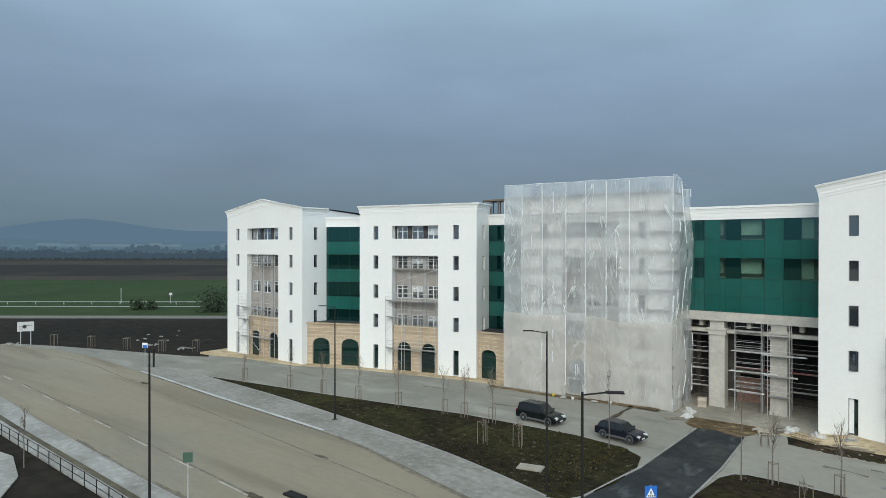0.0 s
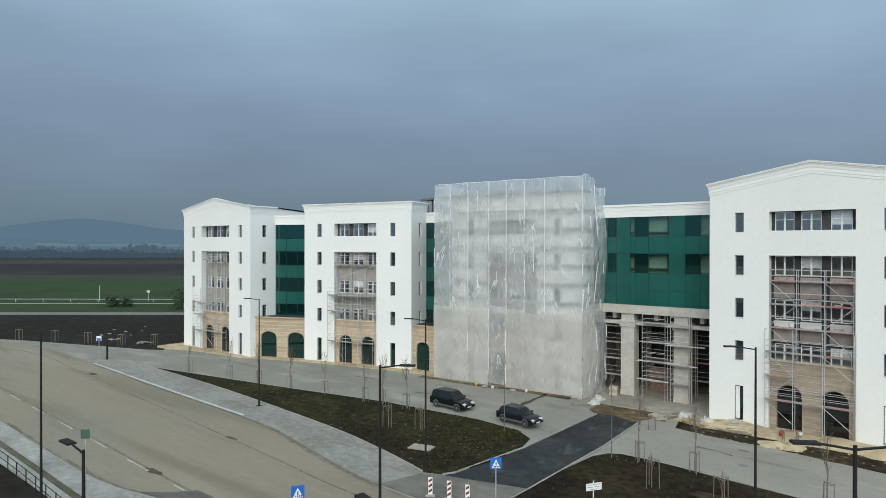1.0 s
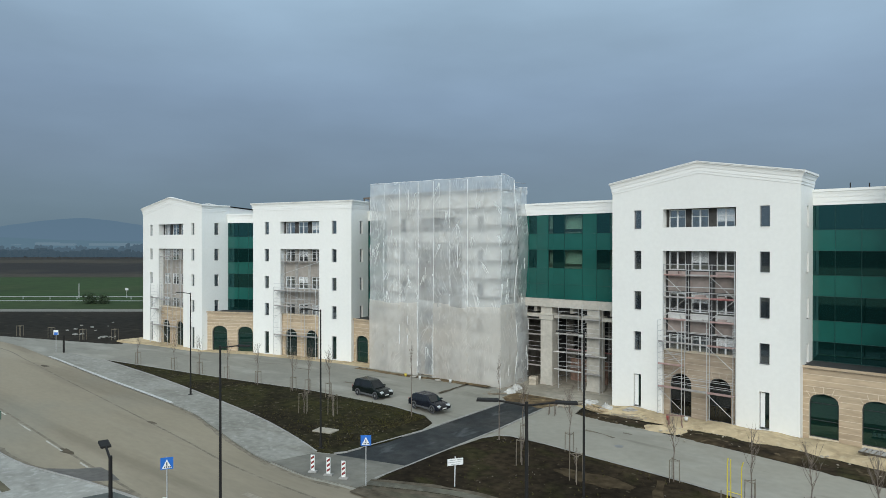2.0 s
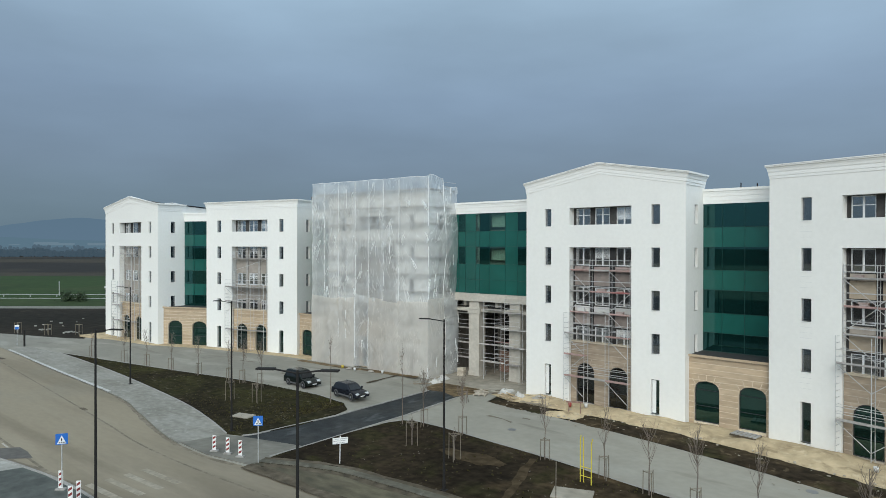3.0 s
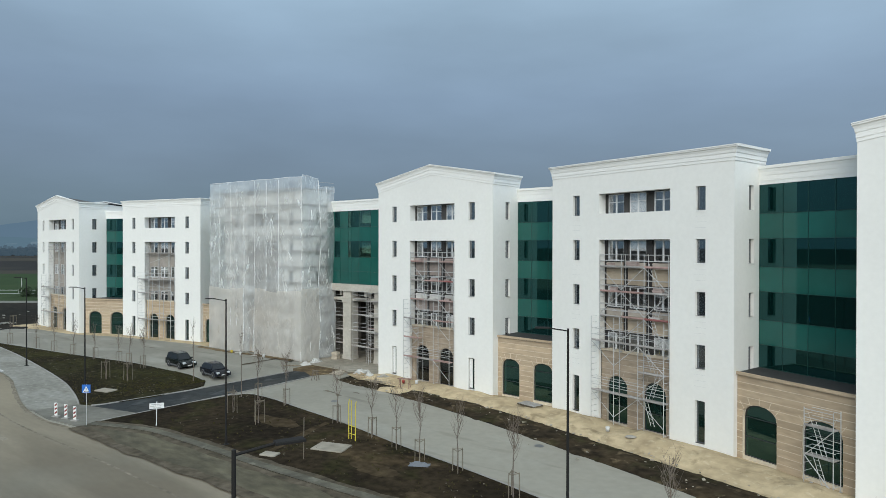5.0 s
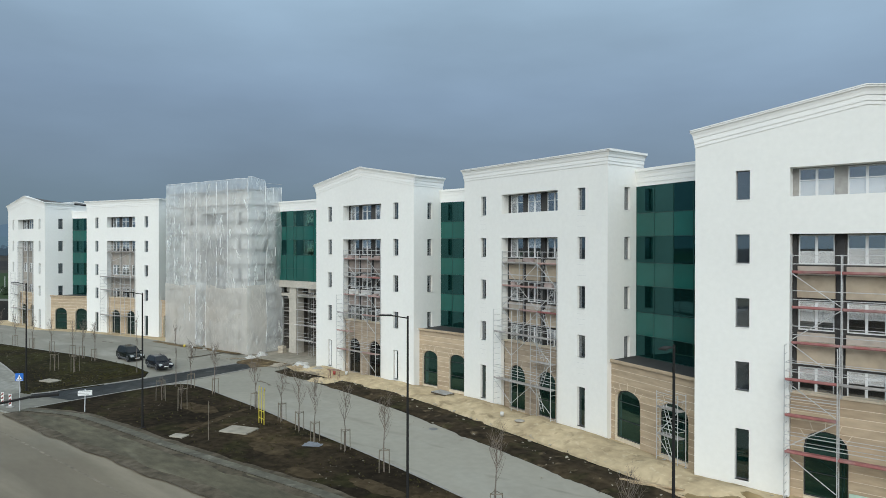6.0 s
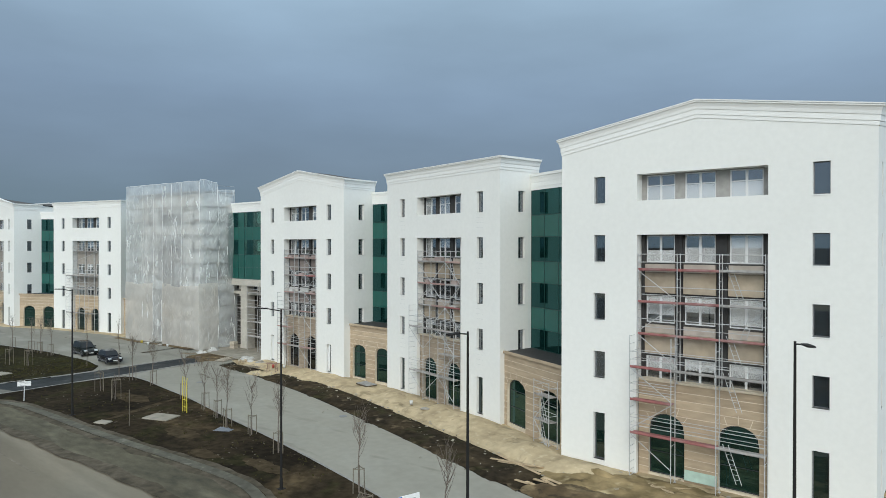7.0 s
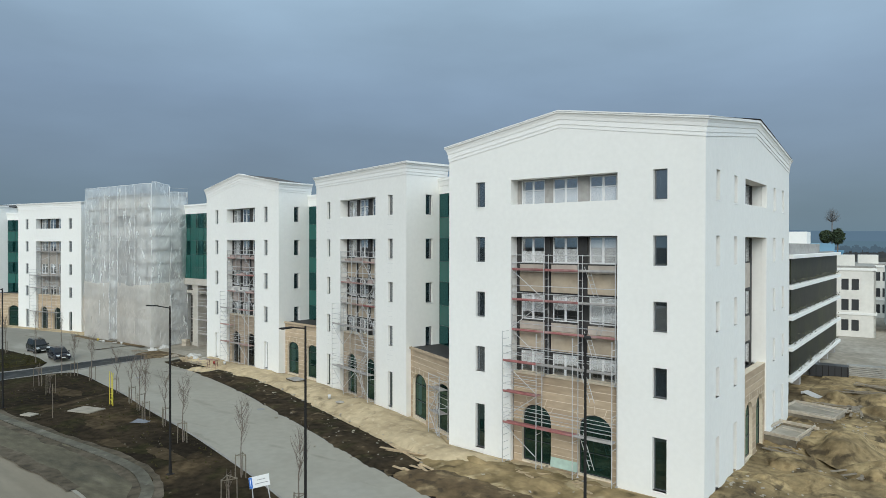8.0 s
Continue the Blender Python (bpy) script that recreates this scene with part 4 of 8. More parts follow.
def stone_courses(parent, s0, s1, z0, z1, arches, o, u, n, pitch=0.5, proud=0.014, mat=None):
    """Courses of stone blocks between arched openings, on the wall plane o, u, standing proud of it."""
    o, u, n = Vector(o), Vector(u), Vector(n)

    def half(a, z):
        lo, hi, _, spring, top = a
        if z <= spring:
            return (hi - lo) / 2
        if z >= top:
            return 0.0
        k = ((z - spring) / (top - spring)) ** 1.25
        return (hi - lo) / 2 * math.sqrt(max(0.0, 1 - k * k))

    rows = max(1, round((z1 - z0) / pitch))
    step = (z1 - z0) / rows
    for r in range(rows):
        a0, a1 = z0 + r * step + 0.022, z0 + (r + 1) * step - 0.022
        runs, left = [], [(s0, a0), (s0, a1)]
        low = [(s0, a0)]
        high_start = s0
        for a in sorted(arches):
            c = (a[0] + a[1]) / 2
            h0, h1 = half(a, a0), half(a, a1)
            if h0 <= 0:
                continue
            zs = [a0 + (a1 - a0) * k / 3 for k in range(4)]
            if h1 > 0:
                runs.append(low + [(c - half(a, z), z) for z in zs] + [(high_start if isinstance(high_start, (int, float)) else high_start[-1][0], a1)][:1])
                if not isinstance(high_start, (int, float)):
                    runs[-1] = runs[-1][:-1] + high_start[::-1]
                low = [(c + half(a, a0), a0)]
                high_start = [(c + half(a, z), z) for z in zs[1:]]
            else:
                zs = [a0 + (min(a1, a[4]) - a0) * k / 4 for k in range(5)]
                low += [(c - half(a, z), z) for z in zs] + [(c + half(a, z), z) for z in zs[::-1][1:]]
        low.append((s1, a0))
        low.append((s1, a1))
        low += [(high_start, a1)] if isinstance(high_start, (int, float)) else high_start[::-1]
        runs.append(low)
        for lp in runs:
            part("stone_course", panel(lp, [], proud, o - n * proud, u, n), mat or STONE, parent)


def stone_base(parent, s0, s1, z1, arches, o, u, n, thick=0.5, glaze=None, dusty=False):
    """A stone-clad ground storey with arched windows."""
    u_, n_, o_ = Vector(u), Vector(n), Vector(o)
    holes = [(arch(*a), thick) for a in arches]
    base = part("stone_base", panel(rect(s0, s1, -0.15, z1), holes, thick, o, u, n), STONE_GREY_JOINT if dusty else STONE_JOINT, parent, "sand-coloured stone base with arched windows")
    stone_courses(base, s0, s1, -0.1, z1 - 0.02, arches, o, u, n, mat=STONE_GREY if dusty else None)
    for a in arches:
        lo, hi, z0, spring, top = a
        loop = arch(lo, hi, z0, spring, top)
        inner = [((p[0] - (lo + hi) / 2) * 0.94 + (lo + hi) / 2, z0 + 0.07 + (p[1] - z0) * 0.955) for p in loop]
        win = part("arched_window", panel(loop, [(inner, 0.07)], 0.07, o_ + n_ * 0.22, u, n), FRAME_D, parent, "arched dark-framed window with dark glass" if glaze else "arched dark-framed window with green glass")
        part("pane", panel(loop, [], 0.012, o_ + n_ * 0.25, u, n), glaze or GLASS_A, win)
        mid, half_w = (lo + hi) / 2, (hi - lo) / 2
        for t in (28, 58, 90, 122, 152):
            c_, s_ = math.cos(radians(t)), math.sin(radians(t)) ** 0.8
            inner_p, outer_p = (mid + half_w * c_ * 1.03, spring + (top - spring) * s_ * 1.03 + 0.02), (mid + half_w * c_ * 1.32, spring + (top - spring) * s_ * 1.15 + 0.42)
            w_ = 0.022
            if s0 + 0.05 < outer_p[0] < s1 - 0.05 and outer_p[1] < z1:
                part("mortar_joint", panel([(inner_p[0] - w_, inner_p[1]), (inner_p[0] + w_, inner_p[1]), (outer_p[0] + w_, outer_p[1]), (outer_p[0] - w_, outer_p[1])], [], 0.012, o_ - n_ * 0.02, u, n), STONE_GREY_JOINT if dusty else STONE_JOINT, base)
        for zz in (z0 + (spring - z0) * 0.5, spring - 0.02):
            c0, c1 = o_ + u_ * (lo + 0.05) + n_ * 0.2, o_ + u_ * (hi - 0.05) + n_ * 0.2
            part("bar", tube((c0.x, c0.y, zz), (c1.x, c1.y, zz), 0.028, 4), FRAME_D, win)
    return base


def cornice(parent, pts, outs, z0, z1, depth=0.45, mat=None):
    """A stepped moulding along a line. pts: plan points with lifts; outs: the way out at each."""
    h = z1 - z0
    prof = [(0.0, 0.0), (0.03, 0.0), (0.035, 0.2), (0.065, 0.205), (0.07, 0.48), (0.10, 0.485), (0.13, 0.66), (0.19, 0.8), (0.25, 0.85), (0.26, 1.0), (-0.3, 1.0), (-0.3, 0.0)]
    v, f = [], []
    k = len(prof)
    for (x, y, lift), (ox, oy) in zip(pts, outs):
        v += [(x + ox * d * depth / 0.45, y + oy * d * depth / 0.45, z0 + lift + e * h) for d, e in prof]
    for i in range(len(pts) - 1):
        f += [(i * k + j, i * k + (j + 1) % k, i * k + k + (j + 1) % k, i * k + k + j) for j in range(k)]
    f += [tuple(range(k)), tuple(range(len(v) - k, len(v)))]
    return part("cornice", (v, f), mat or CORNICE, parent, "white stepped cornice")


SCORE = plain("render_score", (0.6, 0.61, 0.6), 0.9)


def bay(m, w, depth, gable, side_gable, label, blinds, arch_at, niche, wins, side_full=False, loggia_dark=False):
    """One white wing of the building. Local x along its front, y inwards, z up."""
    b = empty("building_wing", m, label, "building wing", "wings of the long building")
    apex = RISE if gable else 0.0
    outer = [(0, -0.15), (w, -0.15), (w, CORN0 + 0.1)] + ([(w / 2, CORN0 + 0.1 + apex)] if gable else []) + [(0, CORN0 + 0.1)]
    n0, n1 = niche
    holes = [(rect(n0, n1, 17.43, 19.12), 0.35), (rect(n0, n1, -0.1, 15.25), 0.35)]
    slots = []
    for x0, x1 in wins:
        for top in TOPS:
            holes.append((rect(x0, x1, top - WIN_H, top), 0.35))
            slots.append((x0, x1, top - WIN_H, WIN_H))
        holes.append((rect(x0, x1, 0.3, 3.42), 0.35))
        slots.append((x0, x1, 0.3, 3.12))
    part("wall", panel(outer, holes, 0.35), WHITE, b, "smooth white rendered wall")
    for x0, x1, z0, h in slots:
        small_window(b, pose(x0, 0, z0), x1 - x0, h)
        if z0 > 1 and not gable and loggia_dark:
            for q in (0.42, 0.84, 1.26):
                part("score_line", chamfer_box(x0 - 0.05, x1 + 0.05, -0.004, 0.01, z0 - q - 0.014, z0 - q, 0.001), SCORE, b)
        if z0 < 1 and gable and loggia_dark and not side_full:
            part("dust_sheet", box(x0 + 0.06, x0 + 0.42, 0.2, 0.21, z0 + 0.1, z0 + h - 0.1), BLIND, b, "white plastic sheet hung in the opening")
    # sides
    for side, x in ((0, 0.0), (1, w)):
        u, n, o = ((0, 1, 0), (-1, 0, 0), (w, 0.35, 0)) if side else ((0, 1, 0), (1, 0, 0), (0, 0.35, 0))
        d1 = depth - 0.35
        so = [(0, -0.15), (d1, -0.15)] + ([(d1, CORN0 + 0.1), (d1 / 2, CORN0 + 0.1 + RISE)] if side_gable == "LR"[side] else [(d1, 20.25), (RET - 0.35, CORN1 - 0.2 if side_gable == "L" else 20.25), (RET - 0.35, CORN0 + 0.1)]) + [(0, CORN0 + 0.1)]
        sh, sw = [], []
        spots = [(1.7, 2.45)] if not (side_full and side) else [(1.75, 2.5), (5.65, 6.4), (16.9, 17.65), (20.1, 20.85)]
        for a0, a1 in spots:
            for top in TOPS:
                sh.append((rect(a0, a1, top - WIN_H, top), 0.35))
                sw.append((a0, a1, top - WIN_H, WIN_H))
            if side_full and side:
                sh.append((rect(a0, a1, 0.3, 3.42), 0.35))
                sw.append((a0, a1, 0.3, 3.12))
        if side_full and side:
            sh += [(rect(8.4, 14.6, 17.43, 19.12), 0.35), (rect(8.4, 14.6, -0.1, 15.25), 0.35)]
        part("wall", panel(so, sh, 0.35, o, u, n), WHITE, b, "smooth white rendered side wall")
        for a0, a1, z0, h in sw:
            mm = pose(w, 0.35 + a0, z0, 0, 0, 90) if side else pose(0, 0.35 + a1, z0, 0, 0, -90)
            small_window(b, mm, a1 - a0, h)
    part("wall", box(0.35, w - 0.35, depth - 0.4, depth - 0.02, -0.15, CORN0 if side_gable else 20.24), WHITE, b)
    # storeys inside
    for z in (3.75, 7.6 - 1.95 + 0.0, 9.5, 13.4, 17.2, 20.1):
        part("floor_slab", box(0.36, w - (1.7 if side_full else 0.36), 1.75, depth - 0.42, z - 0.12, z + 0.12), ROOM, b)
    part("core_wall", box(0.36, w - (1.7 if side_full else 0.36), 6.0, 6.2, 0, 20.4), ROOM, b)
    # loggia: back wall, windows, boards and dark strips
    D = 0.86
    nw = n1 - n0
    part("loggia_slab", box(n0 - 0.2, n1 + 0.2, 0.36, D + 0.3, 15.26, 15.5), WHITE, b)
    part("loggia_parapet", box(n0 - 0.2, n1 + 0.2, 0.36, 0.5, 15.5, 17.42), WHITE, b)
    part("loggia_slab", box(n0 - 0.2, n1 + 0.2, 0.36, D + 0.3, 19.13, 19.4), WHITE, b)
    for x in (n0, n1):
        s = -1 if x == n0 else 1
        part("loggia_cheek", box(min(x, x + s * 0.2), max(x, x + s * 0.2), 0.36, D + 0.3, 5.9, 19.13), WHITE, b)
    ww = nw * 0.24
    gap = (nw - 3 * ww) / 4
    xs = [n0 + nw * q for q in (0.04, 0.36, 0.705)] if loggia_dark else [n0 + gap * 0.6 + k * (ww + gap * 1.4) for k in range(3)]
    bh = []
    for top in TOPS:
        bh += [(rect(x, x + ww, top - 1.76 - (0.9 if top > 19 else 0), top - 0.04), 0.2) for x in xs]
    part("loggia_wall", panel(rect(n0 - 0.2, n1 + 0.2, 4.0, 15.3), bh[3:], 0.2, (0, D, 0)), MEMBRANE if loggia_dark else BOARD_DUN, b, "inner wall of the loggia under dark membrane" if loggia_dark else "unfinished dun inner wall of the loggia")
    part("loggia_wall", panel(rect(n0 - 0.2, n1 + 0.2, 15.5, 19.13), bh[:3], 0.2, (0, D, 0)), CONCRETE if side_full else MEMBRANE, b, "unfinished inner wall of the loggia")
    k = 0
    for top in TOPS:
        for x in xs:
            loggia_window(b, x, x + ww, D + 0.06, top - 1.76 - (0.9 if top > 19 else 0), top - 0.04, blinds[k % len(blinds)], top > 19 or not loggia_dark)
            k += 1
            if 9 < top < 19 and loggia_dark:
                board_low, board_up = (BOARD_GREY, BOARD_WHITE if 11 < top < 12 else BOARD_PINK) if gable and not side_full else (BOARD, BOARD_PALE)
                part("insulation_board", box(x - 0.05, x + ww + 0.05, D - 0.12, D - 0.004, top - 3.72, top - 2.42), board_low, b, "dusty insulation board")
                part("insulation_board", box(x - 0.02, x + ww + 0.03, D - 0.15, D - 0.006, top - 2.40, top - 1.88), board_up, b, "pale dusty insulation board")
    strip_mat = DARK_STRIP if loggia_dark else CONCRETE
    for x, x_end in ((n0 + 0.02, xs[0] - 0.08), (xs[0] + ww + 0.12, xs[1] - 0.12), (xs[1] + ww + 0.12, xs[2] - 0.12)):
        wd = x_end - x
        part("pilaster", box(x, x + max(wd, 0.15), D - 0.1, D - 0.002, 5.9, 15.24), strip_mat, b)
    # stone base in the niche
    stone_base(b, n0, n1, 5.95, [(n0 + a, n0 + c, 0.05, 2.85, 3.95) for a, c in arch_at], (0, 0.42, 0), (1, 0, 0), (0, 1, 0), glaze=GLASS_D if not loggia_dark else None if side_full or not gable else GLASS_K, dusty=loggia_dark and not side_full)
    part("coping", box(n0, n1, 0.3, D + 0.1, 5.95, 6.07), STONE_JOINT, b)
    if side_full:
        stone_base(b, 8.4, 14.6, 6.0, [(9.0, 11.0, 0.05, 2.85, 3.95), (12.0, 14.0, 0.05, 2.85, 3.95)], (w - 0.1, 0.35, 0), (0, 1, 0), (-1, 0, 0))
        part("loggia_wall", panel(rect(8.2, 14.8, 4.0, 19.13), [(rect(x, x + 1.5, t - 1.76, t - 0.05), 0.2) for x in (8.8, 10.8, 12.8) for t in TOPS], 0.2, (w - 1.0, 0.35, 0), (0, 1, 0), (-1, 0, 0)), MEMBRANE, b)
        for x in (8.8, 10.8, 12.8):
            for t in TOPS:
                part("pane", panel(rect(x, x + 1.5, t - 1.76, t - 0.05), [], 0.02, (w - 1.06, 0.35, 0), (0, 1, 0), (-1, 0, 0)), GLASS, b)
        part("loggia_slab", box(w - 1.6, w - 0.36, 8.55, 15.15, 15.26, 15.5), WHITE, b)
        part("loggia_parapet", box(w - 0.5, w - 0.36, 8.55, 15.15, 15.5, 17.42), WHITE, b)
        part("loggia_slab", box(w - 1.6, w - 0.36, 8.55, 15.15, 19.13, 19.4), WHITE, b)
        for y in (8.55, 14.95):
            part("loggia_cheek", box(w - 1.6, w - 0.36, y, y + 0.2, 5.9, 19.13), WHITE, b)
        for z in (13.5, 9.6):
            part("spandrel", box(w - 0.995, w - 0.92, 9.4, 14.0, z - 1.9, z - 0.1), BOARD_PALE, b)
    # crown
    l_end, r_end = depth if side_gable == "L" else RET, depth if side_gable == "R" else RET
    pts = [(0, l_end, 0)] + ([(0, depth / 2, RISE)] if side_gable == "L" else []) + [(0, 0, 0)] + ([(w / 2, 0, apex)] if gable else []) + [(w, 0, 0)] + ([(w, depth / 2, RISE)] if side_gable == "R" else []) + [(w, r_end, 0)]
    outs = [(-1, 0)] + ([(-1, 0)] if side_gable == "L" else []) + [(-1, -1)] + ([(0, -1)] if gable else []) + ([(1, -1), (1, 0), (1, 0)] if side_gable == "R" else [(1.5, -1), (1.5, 0)])
    cornice(b, pts, outs, CORN0, CORN1, 0.48)
    e, t = CORN1 - 0.08, CORN1 - 0.08 + RISE
    W0, W1, D0, D1 = -0.3, w + 0.3, -0.3, depth + 0.2
    if gable and side_gable:
        c = (w / 2, depth / 2)
        rv = [(W0, D0, e), (c[0], D0, t), (W1, D0, e), (W1, c[1] if side_gable == "R" else RET, t + 0.2 if side_gable == "R" else e), (W1, D1, e if side_gable == "R" else 20.6), (c[0], D1, t if side_gable == "R" else e), (W0, D1, e), (W0, c[1], t if side_gable == "L" else e), (c[0], c[1], t + 0.05 if side_gable == "R" else e)]
        rf = [(8, i, (i + 1) % 8) for i in range(8)]
    elif gable:
        rv = [(W0, D0, e), (w / 2, D0, t), (W1, D0, e), (W1, RET, e), (W0, RET, e), (w / 2, RET, t)]
        rf = [(0, 1, 5, 4), (1, 2, 3, 5)]
    else:
        rv, rf = [(W0, D0, e), (W1, D0, e), (W1, RET, e), (W0, RET, e)], [(0, 1, 2, 3)]
    if not side_gable:
        part("wall", panel([(0.36, 20.0), (w - 0.36, 20.0), (w - 0.36, e - 0.05)] + ([(w / 2, t - 0.05)] if gable else []) + [(0.36, e - 0.05)], [], 0.2, (0, RET - 0.22, 0)), WHITE, b, "plain back of the raised front")
        part("roof", box(0.1, w - 0.1, RET + 0.01, D1, 20.26, 20.34), ROOF, b, "flat dark roof behind the raised front")
    part("roof", (rv, rf), ROOF, b, "low dark sheet roof behind the cornice")
    return b


def plan_frame(a, c):
    """The pose of a front that runs from plan point a to c."""
    return pose(a[0], a[1], 0, 0, 0, math.degrees(math.atan2(c[1] - a[1], c[0] - a[0])))


def mirror(p):
    return (2 * CX - p[0], p[1])


E_L, E_R = (CX + 6.65, 64.3), (CX + 23.22, 63.35)
F_L, F_R = (CX + 29.8, 63.3), (CX + 46.3, 59.35)
H_L, H_R = (CX + 53.85, 55.7), (CX + 72.0, 55.7)
W_E, W_F, W_H = 16.6, math.dist(F_L, F_R), 18.15

BL = [0, 0, 0.55, 0, 0.4, 0, 0, 0.5, 0, 0, 0, 0.6]
wing_specs = (
    (plan_frame(E_L, E_R), W_E, 19.0, True, False, "white five-storey wing with a gabled front and scaffolded loggia", BL, [(0.55, 2.55), (4.0, 6.0)], (5.1, 11.6), [(2.25, 3.0), (13.5, 14.3)], False, True),
    (plan_frame(F_L, F_R), W_F, 19.0, False, False, "white five-storey flat-topped wing with scaffolded loggia", BL[3:] + BL[:3], [(0.55, 2.6), (4.1, 6.15)], (5.25, 11.95), [(2.4, 3.15), (14.05, 14.82)], False, True),
    (plan_frame(H_L, H_R), W_H, 23.2, True, "R", "white five-storey corner wing with gables on two sides", [-0.72, -0.72, -0.72, -0.45, -0.55, -0.9, 0.3, 0.45, 0.1, 0.5, 0.6, 0.55], [(0.66, 2.9), (4.87, 7.15)], (5.36, 13.0), [(2.4, 3.2), (15.2, 16.03)], True, True),
    (plan_frame(mirror(E_R), mirror(E_L)), W_E, 12.5, False, False, "white five-storey wing wrapped in builder's film", BL, [(0.55, 2.55), (4.0, 6.0)], (5.0, 11.5), [(2.3, 3.1), (13.6, 14.35)], False, False),
    (plan_frame(mirror(F_R), mirror(F_L)), W_F, 19.0, False, False, "white five-storey flat-topped wing with a part-finished loggia", BL, [(0.55, 2.6), (4.1, 6.15)], (5.0, 11.7), [(2.15, 2.9), (13.8, 14.57)], False, False),
    (plan_frame(mirror(H_R), mirror(H_L)), W_H, 23.6, True, "L", "white five-storey end wing with gables on two sides", BL, [(0.5, 2.75), (4.75, 7.0)], (5.2, 12.8), [(2.4, 3.2), (15.2, 16.03)], False, False),
)
wings = [bay(*s) for s in wing_specs]


VIEW_PALE = plain("pale_view_through", (0.75, 0.77, 0.75), 0.8)


def glazed_link(a, c, back_a, back_c, cols, arches, label):
    """A green glass curtain wall between two wings, on a stone base. a, c: ends of the base's front; back_a, back_c: ends of the glass."""
    m = plan_frame(a, c)
    inv = m.inverted()
    b = empty("glazed_link", m, label, "glass facade", "glazed links of the long building")
    L = math.dist(a, c)
    stone_base(b, 0, L, 5.75, arches, (0, 0.08, 0), (1, 0, 0), (0, 1, 0))
    ga, gc = inv @ Vector((*back_a, 0)), inv @ Vector((*back_c, 0))
    part("coping", ([(-0.05, -0.06, 5.75), (L + 0.05, -0.06, 5.75), (gc.x, gc.y + 0.1, 5.75), (ga.x, ga.y + 0.1, 5.75), (-0.05, -0.06, 5.88), (L + 0.05, -0.06, 5.88), (gc.x, gc.y + 0.1, 5.88), (ga.x, ga.y + 0.1, 5.88)],
                    [(0, 1, 2, 3), (4, 5, 6, 7), (0, 1, 5, 4), (1, 2, 6, 5), (2, 3, 7, 6), (3, 0, 4, 7)]), DARK_STRIP, b, "dark sealed top of the stone base")
    part("coping", box(-0.05, L + 0.05, -0.1, 0.12, 5.76, 5.95), STONE, b)
    curtain(b, ga, gc, 5.9, 19.2, cols)
    u = (gc - ga).normalized()
    n = Vector((-u.y, u.x, 0))
    e0, e1 = ga - u * 0.8, gc + u * 0.8
    cornice(b, [(e0.x, e0.y, 0), (e1.x, e1.y, 0)], [(-n.x, -n.y)] * 2, 19.2, 20.55, 0.35)
    part("roof", ([tuple(e0 + Vector((0, 0, 20.4))), tuple(e1 + Vector((0, 0, 20.4))), tuple(e1 + n * 12 + Vector((0, 0, 20.4))), tuple(e0 + n * 12 + Vector((0, 0, 20.4)))], [(0, 1, 2, 3)]), ROOF, b)
    back0, back1 = e0 + n * 9, e1 + n * 9
    part("core_wall", ([(back0.x, back0.y, 0), (back1.x, back1.y, 0), (back1.x, back1.y, 20.3), (back0.x, back0.y, 20.3)], [(0, 1, 2, 3)]), ROOM, b)
    return b


def curtain(parent, ga, gc, z0, z1, cols, edges=None, windows=(), pale=()):
    """Panes of a curtain wall: see-through rows between opaque green ones, on slim dark bars."""
    u = (gc - ga).normalized()
    n = Vector((-u.y, u.x, 0))
    L = (gc - ga).length
    bar_w = 0.009 if windows else 0.016
    cuts = [z0]
    for t in sorted(TOPS):
        for z in (t - WIN_H - 0.25, t + 0.05):
            if z0 + 0.3 < z < z1 - 0.2:
                cuts.append(z)
    cuts.append(z1)
    xs = edges or [L * k / cols for k in range(cols + 1)]
    cols = len(xs) - 1
    for i in range(len(cuts) - 1):
        lo, hi = cuts[i], cuts[i + 1]
        vision = any(lo < t - 0.6 < hi for t in TOPS) and (lo > 12.6 or not windows)
        for k in range(cols):
            a, c = xs[k] + 0.006, xs[k + 1] - 0.006
            rnd = 0.004 * math.sin(7.3 * k + 3.1 * i)
            part("pane", panel(rect(a, c, lo + 0.006, hi - 0.006), [], 0.02, ga + n * (0.05 + rnd), u, n), (GLASS_P if k in pale else GLASS_V if k in windows else SPANDREL if windows else GLASS_V) if vision else SPANDREL, parent)
            # a pale sheet set back, painted as the brightness seen through the glass
            if vision and k in pale:
                part("blind", panel(rect(a - 0.35, c - 0.45, lo + (0.5 if k % 2 else 0.15), hi - 0.1), [], 0.02, ga + n * 0.9, u, n), VIEW_PALE, parent, "added pale sheet standing for brightness seen through a pane")
        if vision or hi - lo > 1:
            part("floor_slab", panel(rect(0, L, lo - 0.15, lo + 0.15), [], 5.0, ga + n * 0.2, u, n), ROOM, parent)
    for k in range(cols + 1):
        x = xs[k]
        part("mullion", panel(rect(x - bar_w, x + bar_w, z0, z1), [], 0.09, ga + n * 0.02, u, n), FRAME_T, parent)
    for z in cuts:
        part("transom", panel(rect(0, L, z - bar_w * 1.2, z + bar_w * 1.2), [], 0.09, ga + n * 0.022, u, n), FRAME_T, parent)


